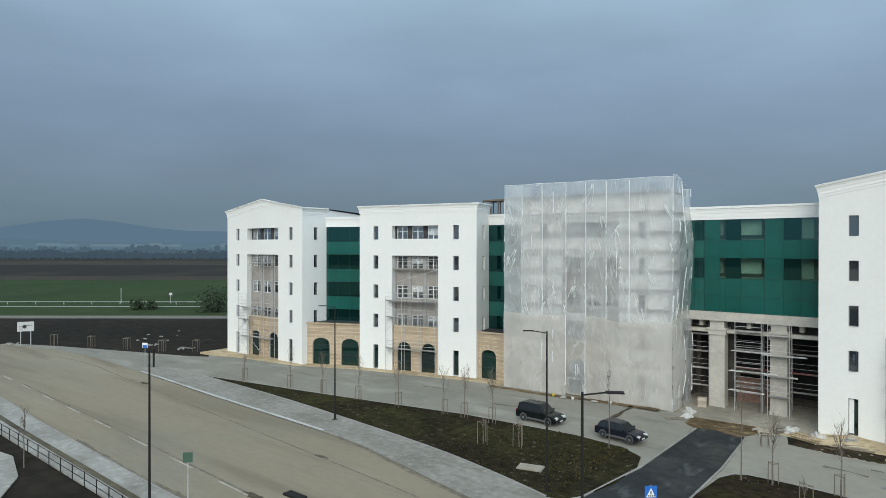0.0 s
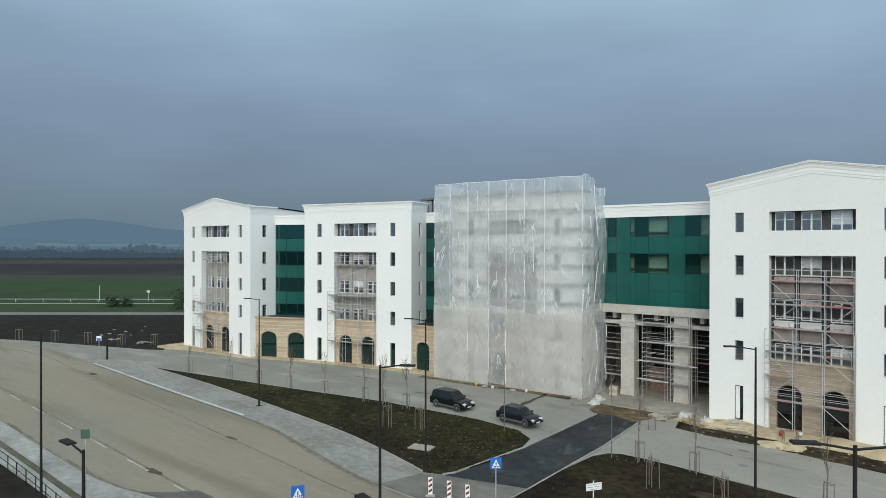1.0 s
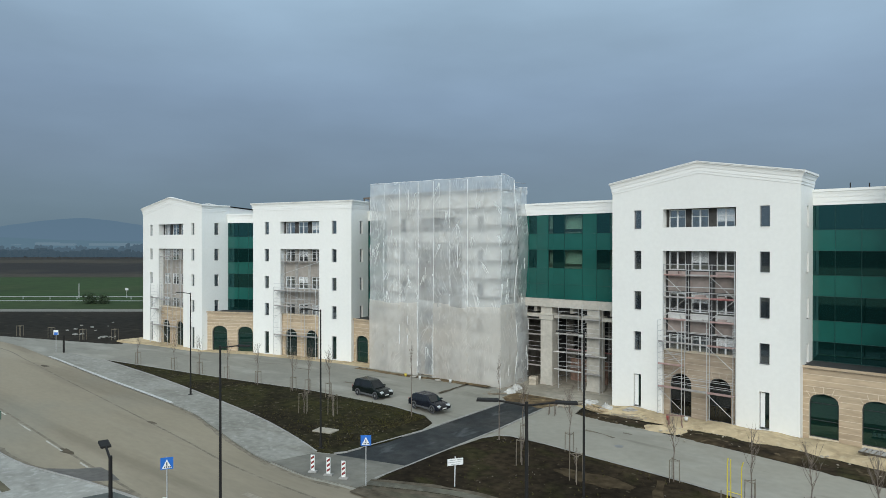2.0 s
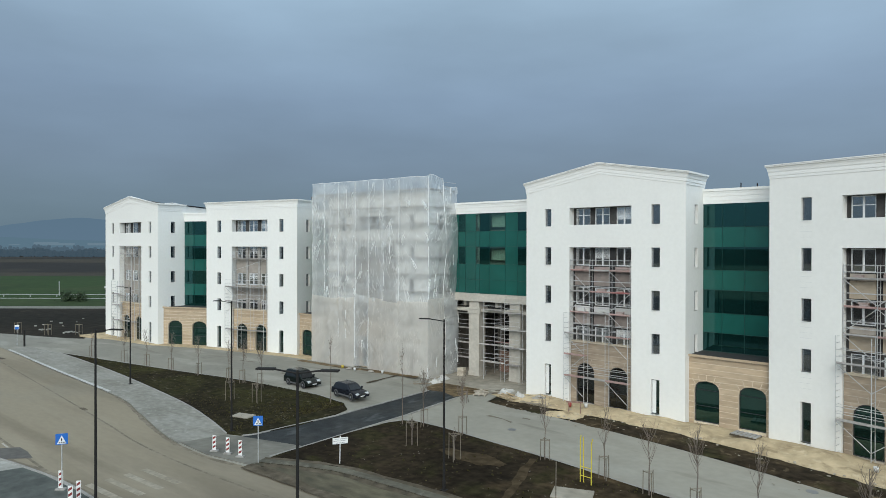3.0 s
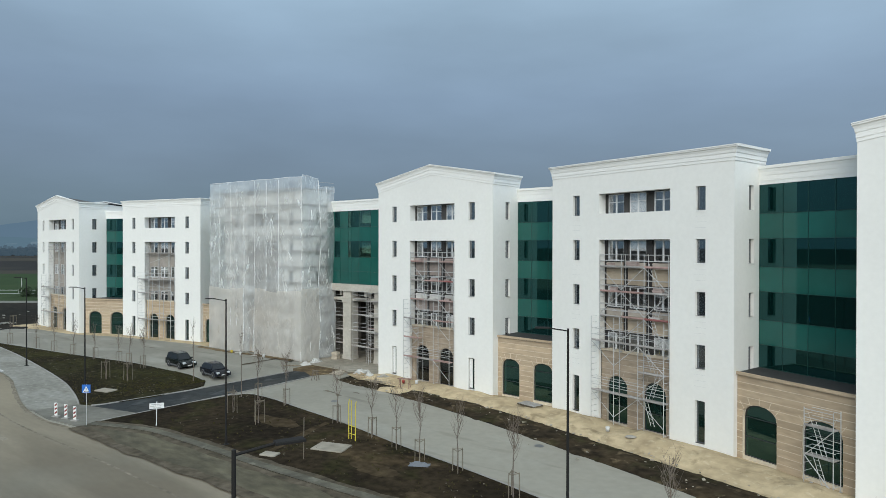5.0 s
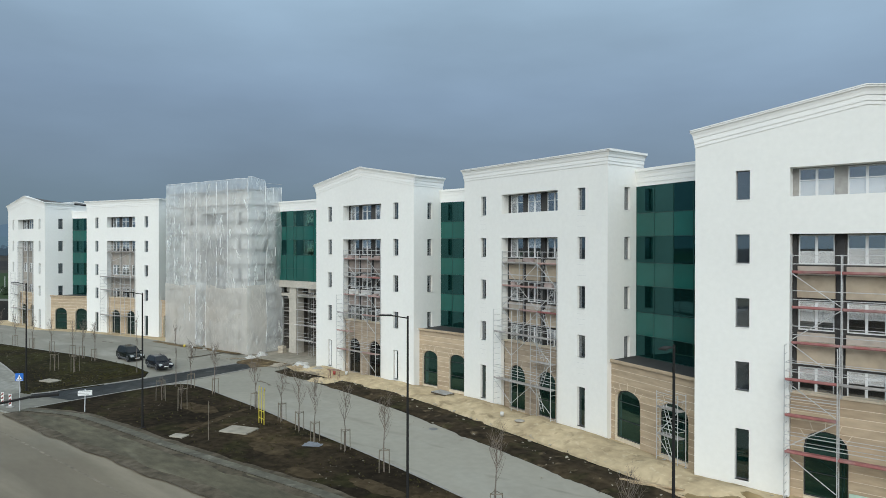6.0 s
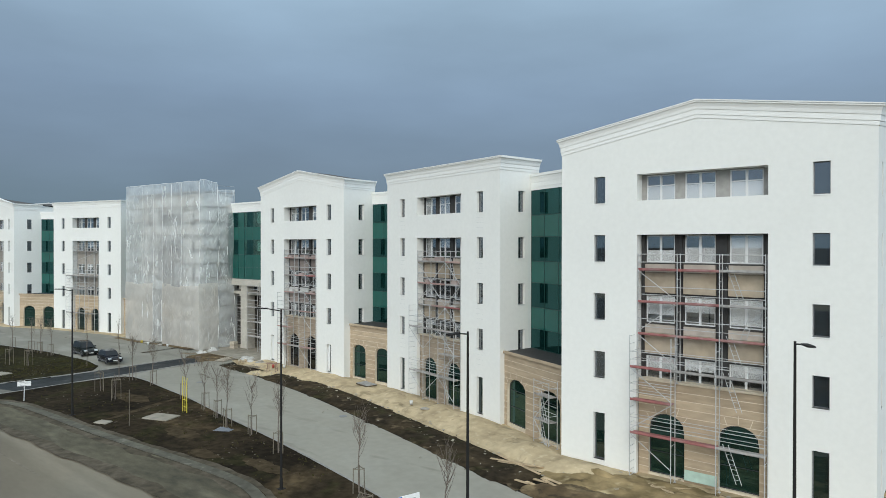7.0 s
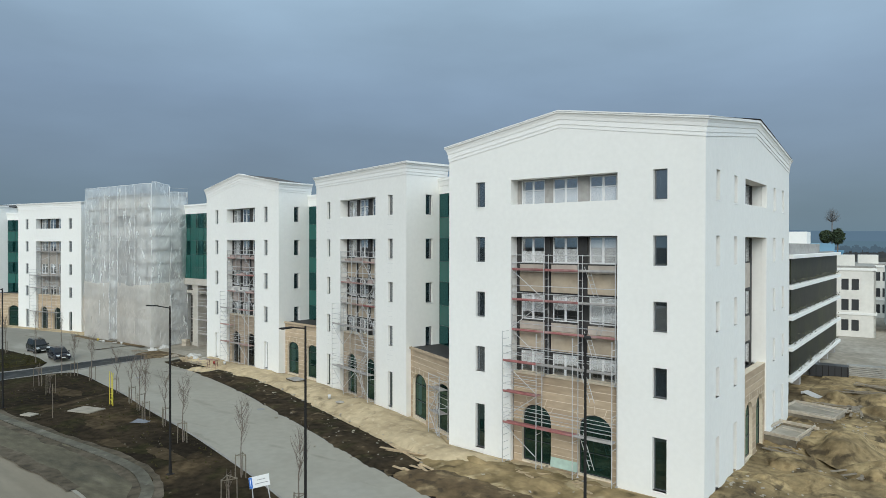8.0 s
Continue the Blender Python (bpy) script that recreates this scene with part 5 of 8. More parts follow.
fd = Vector((F_R[0] - F_L[0], F_R[1] - F_L[1])).normalized()
fn = Vector((-fd.y, fd.x))
F_LB, F_RB = (F_L[0] + fn.x * 4.2, F_L[1] + fn.y * 4.2), (F_R[0] + fn.x * 3.55, F_R[1] + fn.y * 3.55)
F_LS, F_RS = (F_L[0] + fn.x * 0.5, F_L[1] + fn.y * 0.5), (F_R[0] + fn.x * 0.42, F_R[1] + fn.y * 0.42)
ef = ((E_R[0], E_R[1] + 0.8), F_LS, (E_R[0], E_R[1] + 4.1), F_LB)
fh = (F_RS, (H_L[0], H_L[1] + 0.8), F_RB, (H_L[0], H_L[1] + 4.3))
L_EF, L_FH = math.dist(ef[0], ef[1]), math.dist(fh[0], fh[1])
arch_ef = [(0.5, 2.6, 0.15, 2.95, 3.75), (4.15, 6.3, 0.15, 2.95, 3.75)]
arch_fh = [(0.42, 2.98, 0.15, 2.9, 3.85), (4.72, 7.28, 0.15, 2.9, 3.85)]
glazed_link(*ef, 4, arch_ef, "green glass link on an arched sandstone base")
glazed_link(*fh, 4, arch_fh, "green glass link on an arched sandstone base")
glazed_link(*[mirror(ef[k]) for k in (1, 0, 3, 2)], 4, [(L_EF - h, L_EF - l, *r) for l, h, *r in arch_ef[::-1]], "green glass link on an arched sandstone base")
glazed_link(*[mirror(fh[k]) for k in (1, 0, 3, 2)], 4, [(L_FH - h, L_FH - l, *r) for l, h, *r in arch_fh[::-1]], "green glass link on an arched sandstone base")

# the glass bridge in the middle, on pillars
PILLAR_STONE = material("pale_pillar", (0.485, 0.46, 0.405), 0.85, 0.1, 3, 0.5, 0.1)
# concrete darkened by colour, to hold the passage's shade
PASSAGE = material("shaded_stained_concrete", (0.15, 0.14, 0.122), 0.9, 0.2, 2, 0.4, 0.15, dark=(0.08, 0.075, 0.066), stain=0.9)
BRICKISH = material("reddish_block", (0.27, 0.17, 0.13), 0.9, 0.25, 3, 0.6, 0.2)
BX0, BX1, BY = CX - 6.65, CX + 6.65, 68.1
bridge = empty("glass_bridge", pose(BX0, BY, 0), "green glass bridge over an open passage with concrete pillars", "glass facade")
curtain(bridge, Vector((0, 0, 0)), Vector((BX1 - BX0, 0, 0)), 9.8, 19.2, 7, [0, 1.46, 2.48, 4.0, 4.56, 6.0, 8.15, 9.82, 11.35, 12.7, 13.3], (1, 3, 4, 5, 7, 8, 9), (3, 5, 8))  # clear windows between green panels
cornice(bridge, [(-0.5, 0, 0), (BX1 - BX0 + 0.5, 0, 0)], [(0, -1)] * 2, 19.2, 20.55, 0.35)
part("roof", box(-0.5, 13.8, 0.1, 14, 20.3, 20.42), ROOF, bridge)
part("beam", joined(box(0, 13.3, -0.1, 0.6, 8.85, 9.35), box(0, 13.3, 0.0, 0.6, 9.35, 9.78)), PILLAR_STONE, bridge, "grey concrete edge beam")
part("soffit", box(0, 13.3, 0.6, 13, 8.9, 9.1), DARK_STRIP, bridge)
part("lintel", joined(*[chamfer_box(a_, c_, 0.25, 1.15, 7.62, 7.98, 0.02) for a_, c_ in ((0.02, 2.85), (4.6, 8.5), (10.3, 13.28))]), PILLAR_STONE, bridge, "pale concrete lintel between the pillars")
# dark board added for the shaded void above the lintel
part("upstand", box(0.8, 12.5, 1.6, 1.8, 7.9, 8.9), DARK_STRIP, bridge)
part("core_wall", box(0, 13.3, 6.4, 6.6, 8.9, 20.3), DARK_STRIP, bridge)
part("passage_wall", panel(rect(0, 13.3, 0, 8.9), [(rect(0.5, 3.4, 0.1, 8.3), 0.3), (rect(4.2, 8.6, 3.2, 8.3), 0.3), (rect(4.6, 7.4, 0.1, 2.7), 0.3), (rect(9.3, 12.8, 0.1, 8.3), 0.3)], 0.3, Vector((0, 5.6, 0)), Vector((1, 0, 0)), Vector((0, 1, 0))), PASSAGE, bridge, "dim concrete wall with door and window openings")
# dark sheet painted as the shade deep in the passage
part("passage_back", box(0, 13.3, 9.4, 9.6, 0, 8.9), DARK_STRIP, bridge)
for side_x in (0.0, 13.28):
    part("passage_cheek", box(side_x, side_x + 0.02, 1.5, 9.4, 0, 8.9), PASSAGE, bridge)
part("low_wall", chamfer_box(4.6, 9.2, 4.2, 4.45, 0, 2.6, 0.02), BRICKISH, bridge, "half-height reddish block wall")
for cx_ in (2.0, 6.6, 11.3):
    part("cross_beam", box(cx_ - 0.2, cx_ + 0.2, 0.6, 5.6, 8.2, 8.9), PILLAR_STONE, bridge)
part("room_wall", box(0, 13.3, 3.9, 4.1, 9.8, 20.2), ROOM, bridge)
for px in (3.7, 9.4):
    for py in (0.1,):
        part("pillar", joined(chamfer_box(px - 0.75, px + 0.75, py, py + 1.3, 0, 7.4, 0.02), chamfer_box(px - 0.79, px + 0.79, py - 0.04, py + 1.34, 0, 0.5, 0.02),
                              chamfer_box(px - 0.86, px + 0.86, py - 0.1, py + 1.4, 7.4, 7.9, 0.03), chamfer_box(px - 0.95, px + 0.95, py - 0.18, py + 1.48, 7.9, 8.1, 0.02), box(px - 0.7, px + 0.7, py + 0.02, py + 1.28, 8.1, 8.86)), PILLAR_STONE, bridge, "pale square pillar with a moulded capital")
flat("floor_passage", [(BX0 + 0.4, BY - 5.2), (BX1 - 0.6, BY - 4.9), (BX1, BY - 3.8), (BX1, BY + 11), (BX0, BY + 11), (BX0, BY - 3.5)], 0.02, DUSTY_FLOOR, "dusty concrete floor of the passage", "floor", 0.1)

# ---- scaffolds ----


def scaffold(m, bays, lift_zs, reds, label, pitch=2.5, deep=0.75, ladder_bays=(1,), tower=0, top=None, partial=None, brace_bays=(0,), zigzag=False, dense=False):
    """A frame scaffold: local x along it, y inwards from its outer face. lift_zs: heights of the decks."""
    s = empty("scaffold", m, label, "scaffold", "scaffolds at the building")
    top = top or lift_zs[-1] + 1.05
    partial = partial or {}
    rung = None
    for k in range(bays + 1):
        x = k * pitch
        for y in (0, deep):
            part("standard", tube((x, y, 0), (x, y, top), 0.03), STEEL, s)
        z = 0.35
        while z < top:
            if rung is None:
                rung = part("rung", tube((0, 0, 0), (0, deep, 0), 0.018, 5), STEEL, s).data
                bpy.data.objects.remove(s.children[-1])
            share("rung", rung, s, pose(x, 0, z))
            z += 0.5 if k in (0, tower) else 2.0
    for i, z in enumerate(lift_zs):
        b0, b1 = partial.get(i, (0, bays))
        for k in range(b0, b1):
            x0, x1 = k * pitch + 0.03, (k + 1) * pitch - 0.03
            row = reds[i % len(reds)]
            tone = {"r": DECK_RED, "p": DECK_PINK}.get(row[k % len(row)] if isinstance(row, str) else ("r" if row else "g"), DECK_GREY)
            part("deck", joined(box(x0, x1, 0.03, deep * 0.49, z - 0.05, z), box(x0, x1, deep * 0.52, deep - 0.03, z - 0.05, z)), tone, s)
            part("toe_board", box(x0, x1, -0.03, -0.005, z, z + 0.12), tone, s)
            for h in (0.5, 1.0):
                part("guard_rail", tube((x0, 0, z + h), (x1, 0, z + h), 0.025, 5), STEEL, s)
                if dense:
                    part("guard_rail", tube((x0, deep, z + h), (x1, deep, z + h), 0.021, 5), STEEL, s)
            if k in brace_bays:
                lo, hi = (z - 1.85, z - 0.05) if (k + i) % 2 else (z - 0.05, z - 1.85)
                part("brace", tube((x0, -0.02, lo), (x1, -0.02, hi), 0.028, 5), STEEL, s)
            if k in ladder_bays:
                up = 1 if i % 2 == 0 or not zigzag else -1
                xa = x0 + (0.3 if up > 0 else pitch - 0.65)
                lad = [tube((xa + 0.75 * up + dx, 0.2, z - 1.9), (xa + dx, 0.2, z + 0.3), 0.02, 5) for dx in (0, 0.3)]
                lad += [tube((xa + 0.75 * up * (1 - t), 0.2, z - 1.9 + 2.2 * t), (xa + 0.3 + 0.75 * up * (1 - t), 0.2, z - 1.9 + 2.2 * t), 0.013, 4) for t in (0.12, 0.25, 0.38, 0.5, 0.62, 0.75, 0.88)]
                part("ladder", joined(*lad), STEEL, s)
    for k in range(bays + 1):
        for y in (0, deep):
            part("base_plate", box(k * pitch - 0.07, k * pitch + 0.07, y - 0.07, y + 0.07, -0.04, 0.01), STEEL, s)
    return s


LIFTS = [2.75, 4.85, 6.9]
mE, mF, mH, _, mB, mA = [s[0] for s in wing_specs]
LOW, HIGH = LIFTS, [2.82, 4.87, 6.92]
for wing, n0, nw, low_red, high_red, part_low, bays_, braces in (
        (mH, 5.36, 7.64, ("rrg", "r", "rgg"), ("rrr", "rrg", "rrg"), {1: (0, 1)}, (2,), (0,)),
        (mF, 5.25, 6.7, ("ggg", "ggg", "ggg"), ("gpr", "ppg", "ggp"), {1: (2, 3)}, (2,), (0, 1, 2)),
        (mE, 5.1, 6.5, ("pgp", "p", "ggp"), ("pgp", "gpr", "pgp"), {1: (0, 1)}, (), (0, 2))):
    scaffold(wing @ pose(n0 - 0.1, -0.85, 0), 3, LOW, low_red, "steel frame scaffold with red and grey decks before an arched base", (nw + 0.15) / 3, partial=part_low, top=8.9, ladder_bays=bays_, brace_bays=braces, zigzag=True, dense=True)
    scaffold(wing @ pose(n0 + 0.08, 0.02, 6.09), 3, HIGH, high_red, "steel frame scaffold with red and grey decks in a loggia", (nw - 0.2) / 3, deep=0.58, ladder_bays=bays_, brace_bays=braces, zigzag=True, dense=wing is not mH)
scaffold(mB @ pose(4.5, -0.85, 0), 3, [3.2, 7.3, 9.4], (0, 0, 0), "light steel scaffold before a half-finished loggia", 2.4, top=9.9, ladder_bays=())
scaffold(mB @ pose(5.1, 0.02, 6.09), 1, [3.2, 7.4], (0, 0), "narrow steel scaffold tower in a loggia", 6.4, deep=0.6, top=8.4, ladder_bays=())
scaffold(mA @ pose(4.2, -0.85, 0), 1, [3.1, 5.6, 7.4], (0, 0, 0), "narrow steel scaffold tower before a loggia", 2.2, top=9.6, ladder_bays=())
scaffold(mA @ pose(6.4, -0.5, 0), 2, [3.1, 7.2, 14.0], (0, 0, 0), "steel scaffold before a half-finished loggia", 2.6, top=15.0, ladder_bays=())
scaffold(plan_frame(fh[0], fh[1]) @ pose(5.5, -0.95, 0), 1, [1.9, 3.7], (0, 0), "small steel scaffold at the arched base", 1.8, top=4.8, ladder_bays=(0,), dense=True)
scaffold(pose(BX0 + 5.6, BY - 0.6, 0), 1, [2.0, 4.0, 6.0, 8.0], (0, 0, 0, 0), "tall steel scaffold tower beside a pillar", 2.4, top=9.0, ladder_bays=(), brace_bays=())
scaffold(pose(BX0 + 8.6, BY - 0.75, 0), 1, [2.0, 3.9, 5.9, 7.8], (0, 0, 0, 0), "tall steel scaffold tower round a pillar", 1.9, top=9.4, ladder_bays=(), brace_bays=())
scaffold(pose(BX0 + 0.3, BY + 1.2, 0), 1, [1.8, 3.6, 5.4, 7.2], (0, 0, 0, 0), "steel scaffold inside the passage", 2.3, top=8.5, ladder_bays=(), brace_bays=())
scaffold(pose(BX0 + 4.8, BY + 2.8, 0), 3, [1.9, 3.8, 5.7, 7.5], (0, 1, 0, 0), "steel scaffold inside the passage", 2.6, top=8.6, ladder_bays=(), brace_bays=())

# loose boards laid across the decks in the passage
for x_, y_, z_, L_, r_ in ((7.2, -0.3, 4.003, 4.4, 4), (6.6, -0.2, 2.003, 3.4, -6), (10.0, -0.45, 5.903, 3.8, 5), (9.7, -0.35, 3.903, 3.0, -4), (7.0, -0.25, 6.003, 3.6, 2), (1.5, 1.55, 5.403, 2.9, 3), (1.6, 1.6, 3.603, 3.1, -3)):
    board_ = empty("scaffold_board", pose(BX0 + x_, BY + y_, z_, 0, 0, r_), "weathered pale timber boards lying across a scaffold deck", "board", "boards on the scaffolds")
    for q in (0, 1):
        part("plank", chamfer_box(-L_ / 2 + 0.15 * q, L_ / 2 - 0.1 * q, -0.27 + 0.28 * q, -0.02 + 0.28 * q, 0, 0.05, 0.008), BOARD_WHITE, board_)

# packs and boards left on the decks
rnd = random.Random(31)
for wing, n0, nw, deck_zs in ((mF, 5.25, 6.7, [6.09 + z for z in HIGH]), (mE, 5.1, 6.5, [6.09 + z for z in HIGH])):
    for z in deck_zs:
        for q in (0.14, 0.47, 0.8):
            if rnd.random() < 0.3:
                continue
            w_, h_ = rnd.uniform(0.5, 1.1), rnd.uniform(0.18, 0.5)
            pack = tagged(link_mesh("board_pack", *joined(*[chamfer_box(-w_ / 2 + rnd.uniform(-0.06, 0.06), w_ / 2 + rnd.uniform(-0.06, 0.06), -0.16, 0.16, h_ * k / 3, h_ * (k + 1) / 3 - 0.012, 0.01) for k in range(3)]), (BOARD_WHITE, BOARD_GREY, BOARD_PINK)[rnd.randrange(3)]), "small dusty stack of insulation boards on a scaffold deck", "boards", "packs on the decks")
            pack.matrix_basis = wing @ pose(n0 + nw * q + rnd.uniform(-0.2, 0.4), 0.31, z + 0.001, 0, 0, rnd.uniform(-5, 5))

mint = tagged(link_mesh("insulation_board", *chamfer_box(-0.95, 0.95, -0.03, 0.03, 0, 0.62, 0.008), material("mint_board", (0.42, 0.55, 0.47), 0.85, 0.1, 3, 0.6, 0.05)), "pale mint insulation board leaning on the stone base", "board")
mint.matrix_basis = mH @ pose(9.25, 0.26, 0.12, -9, 0, 0)

# ---- the wrapped wing ----
SEAM = material("film_seam", (0.78, 0.79, 0.78), 0.4, 0.05)
FILM_FOLD = sheet_material("folded_film", (0.92, 0.94, 0.93), 0.0, 0.15, 0.0)
SX0, SX1, SYL, SYR, SY1, STOP = -40.5, -21.6, 61.9, 63.2, 68.4, 23.5
scaffold(pose(SX0 + 0.35, SYL + 0.3, 0, 0, 0, math.degrees(math.atan2(SYR - SYL, SX1 - SX0))), 8, [2.0 * k for k in range(1, 12)], (0,), "tall steel scaffold behind white film", 2.26, top=23.2, ladder_bays=(2, 5))
scaffold(pose(SX1 - 0.35, SYR + 0.6, 0, 0, 0, 90), 2, [2.0 * k for k in range(1, 12)], (0,), "tall steel scaffold behind white film", 2.5, top=22.6, ladder_bays=())


def film(p0, p1, z0, z1, seed, droop, label, nx=20, belly=0.16, mat=None, seams=0.75, along=0.0, bulge=0.0, folds=0.09, tied=False):
    """A hanging length of builder's film between plan points, creased and tied at every lift."""
    p0, p1 = Vector(p0), Vector(p1)
    d = (p1 - p0)
    L = d.length
    d.normalize()
    out = Vector((d.y, -d.x))
    nz = int((z1 - z0) / 0.2)
    v, f = [], []
    for j in range(nz + 1):
        z = z0 + (z1 - z0) * j / nz
        for i in range(nx + 1):
            x = L * i / nx
            w = x + along
            b = noise.noise(Vector((w * 0.8, z * 0.3, seed))) * 0.07 + abs(noise.noise(Vector((w * 0.9 - z * 0.5, z * 0.5, seed + 9)))) * 0.08
            slack = max(0.0, noise.noise(Vector((w * 0.35, z * 0.3, seed + 27)))) ** 0.8
            b += slack * 0.10 * (1 - abs(noise.noise(Vector((w * 2.1 + z * 1.0, z * 0.5, seed + 19))))) ** 4
            b += slack * 0.10 * (1 - abs(noise.noise(Vector((w * 2.3 - z * 0.9, z * 0.45, seed + 33))))) ** 4
            tie = abs(math.sin(math.pi * z / 2.0)) * belly * (0.45 + noise.noise(Vector((w * 0.4, z * 0.2, seed * 5)))) * max(0.0, math.sin(math.pi * x / L)) ** 0.5
            fold = bulge * math.sin(math.pi * min(1.0, j / nz)) ** 2 * max(0.0, math.sin(math.pi * 0.8 * w / 5.2))
            edge = noise.noise(Vector((w * 0.5, seed * 2.2, j * 0.01))) * droop
            p = p0 + d * x + out * (b + tie + fold)
            zz = z + (edge * (j / nz) ** 4 if j > nz * 0.7 else 0) + (0.12 * noise.noise(Vector((x, seed, 3))) if j == 0 else 0)
            v.append((p.x, p.y, zz))
    for j in range(nz):
        for i in range(nx):
            k = j * (nx + 1) + i
            f.append((k, k + 1, k + nx + 2, k + nx + 1))
    ob = link_mesh("builder_film", v, f, mat or FILM, None, True)
    rnd = random.Random(int(seed * 10 + along * 7))
    rim = [Vector(v[nz * (nx + 1) + i]) + Vector((out.x, out.y, 0)) * 0.02 for i in range(0, nx + 1, 2)]
    part("hem", (rim + [p - Vector((0, 0, 0.05)) for p in rim], [(k, k + 1, len(rim) + k + 1, len(rim) + k) for k in range(len(rim) - 1)]), mat or SEAM, ob, "doubled hem of the sheet")
    for e in (nx, nx // 2):
        for j0 in range(0, nz, 6):
            a = [Vector(v[j * (nx + 1) + e]) + Vector((out.x, out.y, 0)) * 0.04 for j in range(j0, min(j0 + 7, nz + 1), 2)]
            if len(a) > 1 and rnd.random() < seams * (1 if e == nx else 0.12):
                part("seam", joined(*[tube(p, q, rnd.uniform(0.028, 0.05), 5) for p, q in zip(a, a[1:])]), SEAM, ob, "doubled white film seam")
    if tied:
        run_ = [Vector(v[j * (nx + 1) + nx]) + Vector((out.x, out.y, 0)) * 0.03 for j in range(0, nz + 1, 2)]
        side_ = Vector((d.x, d.y, 0))
        wide = [0.06 + 0.07 * max(0.0, noise.noise(Vector((seed, along, j * 0.22)))) for j in range(len(run_))]
        part("overlap", ([p - side_ * q for p, q in zip(run_, wide)] + [p + side_ * q * 0.4 for p, q in zip(run_, wide)], [(j, j + 1, len(run_) + j + 1, len(run_) + j) for j in range(len(run_) - 1)]), FILM_FOLD, ob, "doubled edge where two sheets overlap")
    # clusters of short sharp folds fanning down from the ties
    def at(x, z):
        i, j = min(max(x / L, 0), 1) * nx, min(max((z - z0) / (z1 - z0), 0), 1) * nz
        return Vector(v[min(round(j), nz) * (nx + 1) + min(round(i), nx)]).lerp(Vector((p0.x + d.x * x, p0.y + d.y * x, z)), 0.15) + Vector((out.x, out.y, 0)) * 0.03
    for c in range(int(L * (z1 - z0) * folds)):
        x, z, lean = rnd.uniform(0, L), rnd.uniform(z0 + 1.6, z1 - 0.2), rnd.uniform(-0.5, 0.5)
        fans = []
        for k in range(rnd.randrange(2, 5)):
            tilt, reach, x_s = lean + 0.22 * (k - 1), rnd.uniform(0.5, 1.7), x + rnd.uniform(-0.12, 0.12)
            path = [at(x_s + reach * q * math.sin(tilt) + 0.05 * math.sin(5 * q + c), z - reach * q) for q in (0, 0.33, 0.66, 1)]
            fans += [tube(path[q], path[q + 1], 0.04 - 0.009 * q, 4) for q in range(3)]
        part("fold", joined(*fans), FILM_FOLD if mat in (None, FILM) else mat, ob, "sharp white folds in the film")
    return tagged(ob, label, "plastic sheet", "film round the scaffold")


cuts = [0.0, 0.115, 0.25, 0.40, 0.52, 0.64, 0.77, 1.0]
front = lambda t, off: (SX0 + (SX1 - SX0) * t, SYL + (SYR - SYL) * t - off)
run = math.hypot(SX1 - SX0, SYR - SYL)
for k in range(7):
    off = 0.02 * (k % 2)
    film(front(cuts[k] - 0.004, off), front(cuts[k + 1] + 0.004, off), 8.1 + (0.25 if k in (3, 5) else 0.0), STOP, 1.3, 0.10, "creased milky plastic film hanging on a scaffold", nx=20 if k < 6 else 34, along=cuts[k] * run, tied=k < 6)
    slackness = k == 3
    film(front(cuts[k] - 0.004, off + 0.12), front(cuts[k + 1] + 0.004, off + 0.12), 0.1 + (0.35 if slackness else 0.0), 8.9 - 0.2 * (k % 2) + (0.5 if slackness else 0.0), 20.7, 0.2, "slack milky plastic film hanging to the ground" if slackness else "dull grey debris net hanging to the ground", nx=20 if k < 6 else 34, belly=0.09, mat=FILM if slackness else NET, seams=0.8 if k in (2, 3) else 0.15, along=cuts[k] * run)
for k in range(2):
    a, c = SYR + (SY1 - SYR) * k / 2, SYR + (SY1 - SYR) * (k + 1) / 2
    film((SX1 + 0.05 * k, a), (SX1 + 0.05 * k, c), 8.3, STOP - (0.0 if k == 0 else 1.1), 40.2, 0.25, "creased milky plastic film round a scaffold's side", nx=26, along=2.6 * k, bulge=0.55)
    film((SX1 + 0.15 + 0.05 * k, a - (0.3 if k == 0 else 0.05)), (SX1 + 0.15 + 0.05 * k, c), 0.1, 9.1, 50.2, 0.4, "dull grey debris net hanging to the ground", nx=24, belly=0.05, mat=NET if k == 0 else FILM, seams=0.4, along=2.6 * k, bulge=0.3)
    film((SX0, SYL + 3 * (k + 1)), (SX0, SYL + 3 * k), 0.1, STOP, 60.2, 0.3, "creased milky plastic film round a scaffold's side", along=3.0 * (1 - k))

# ---- thin grass and weeds on the beds ----
WEED = material("winter_grass", (0.055, 0.052, 0.019), 1.0, 0.35, 2.0, 0.4, 0.0, dark=(0.07, 0.058, 0.03), stain=0.9, spec=0.1)


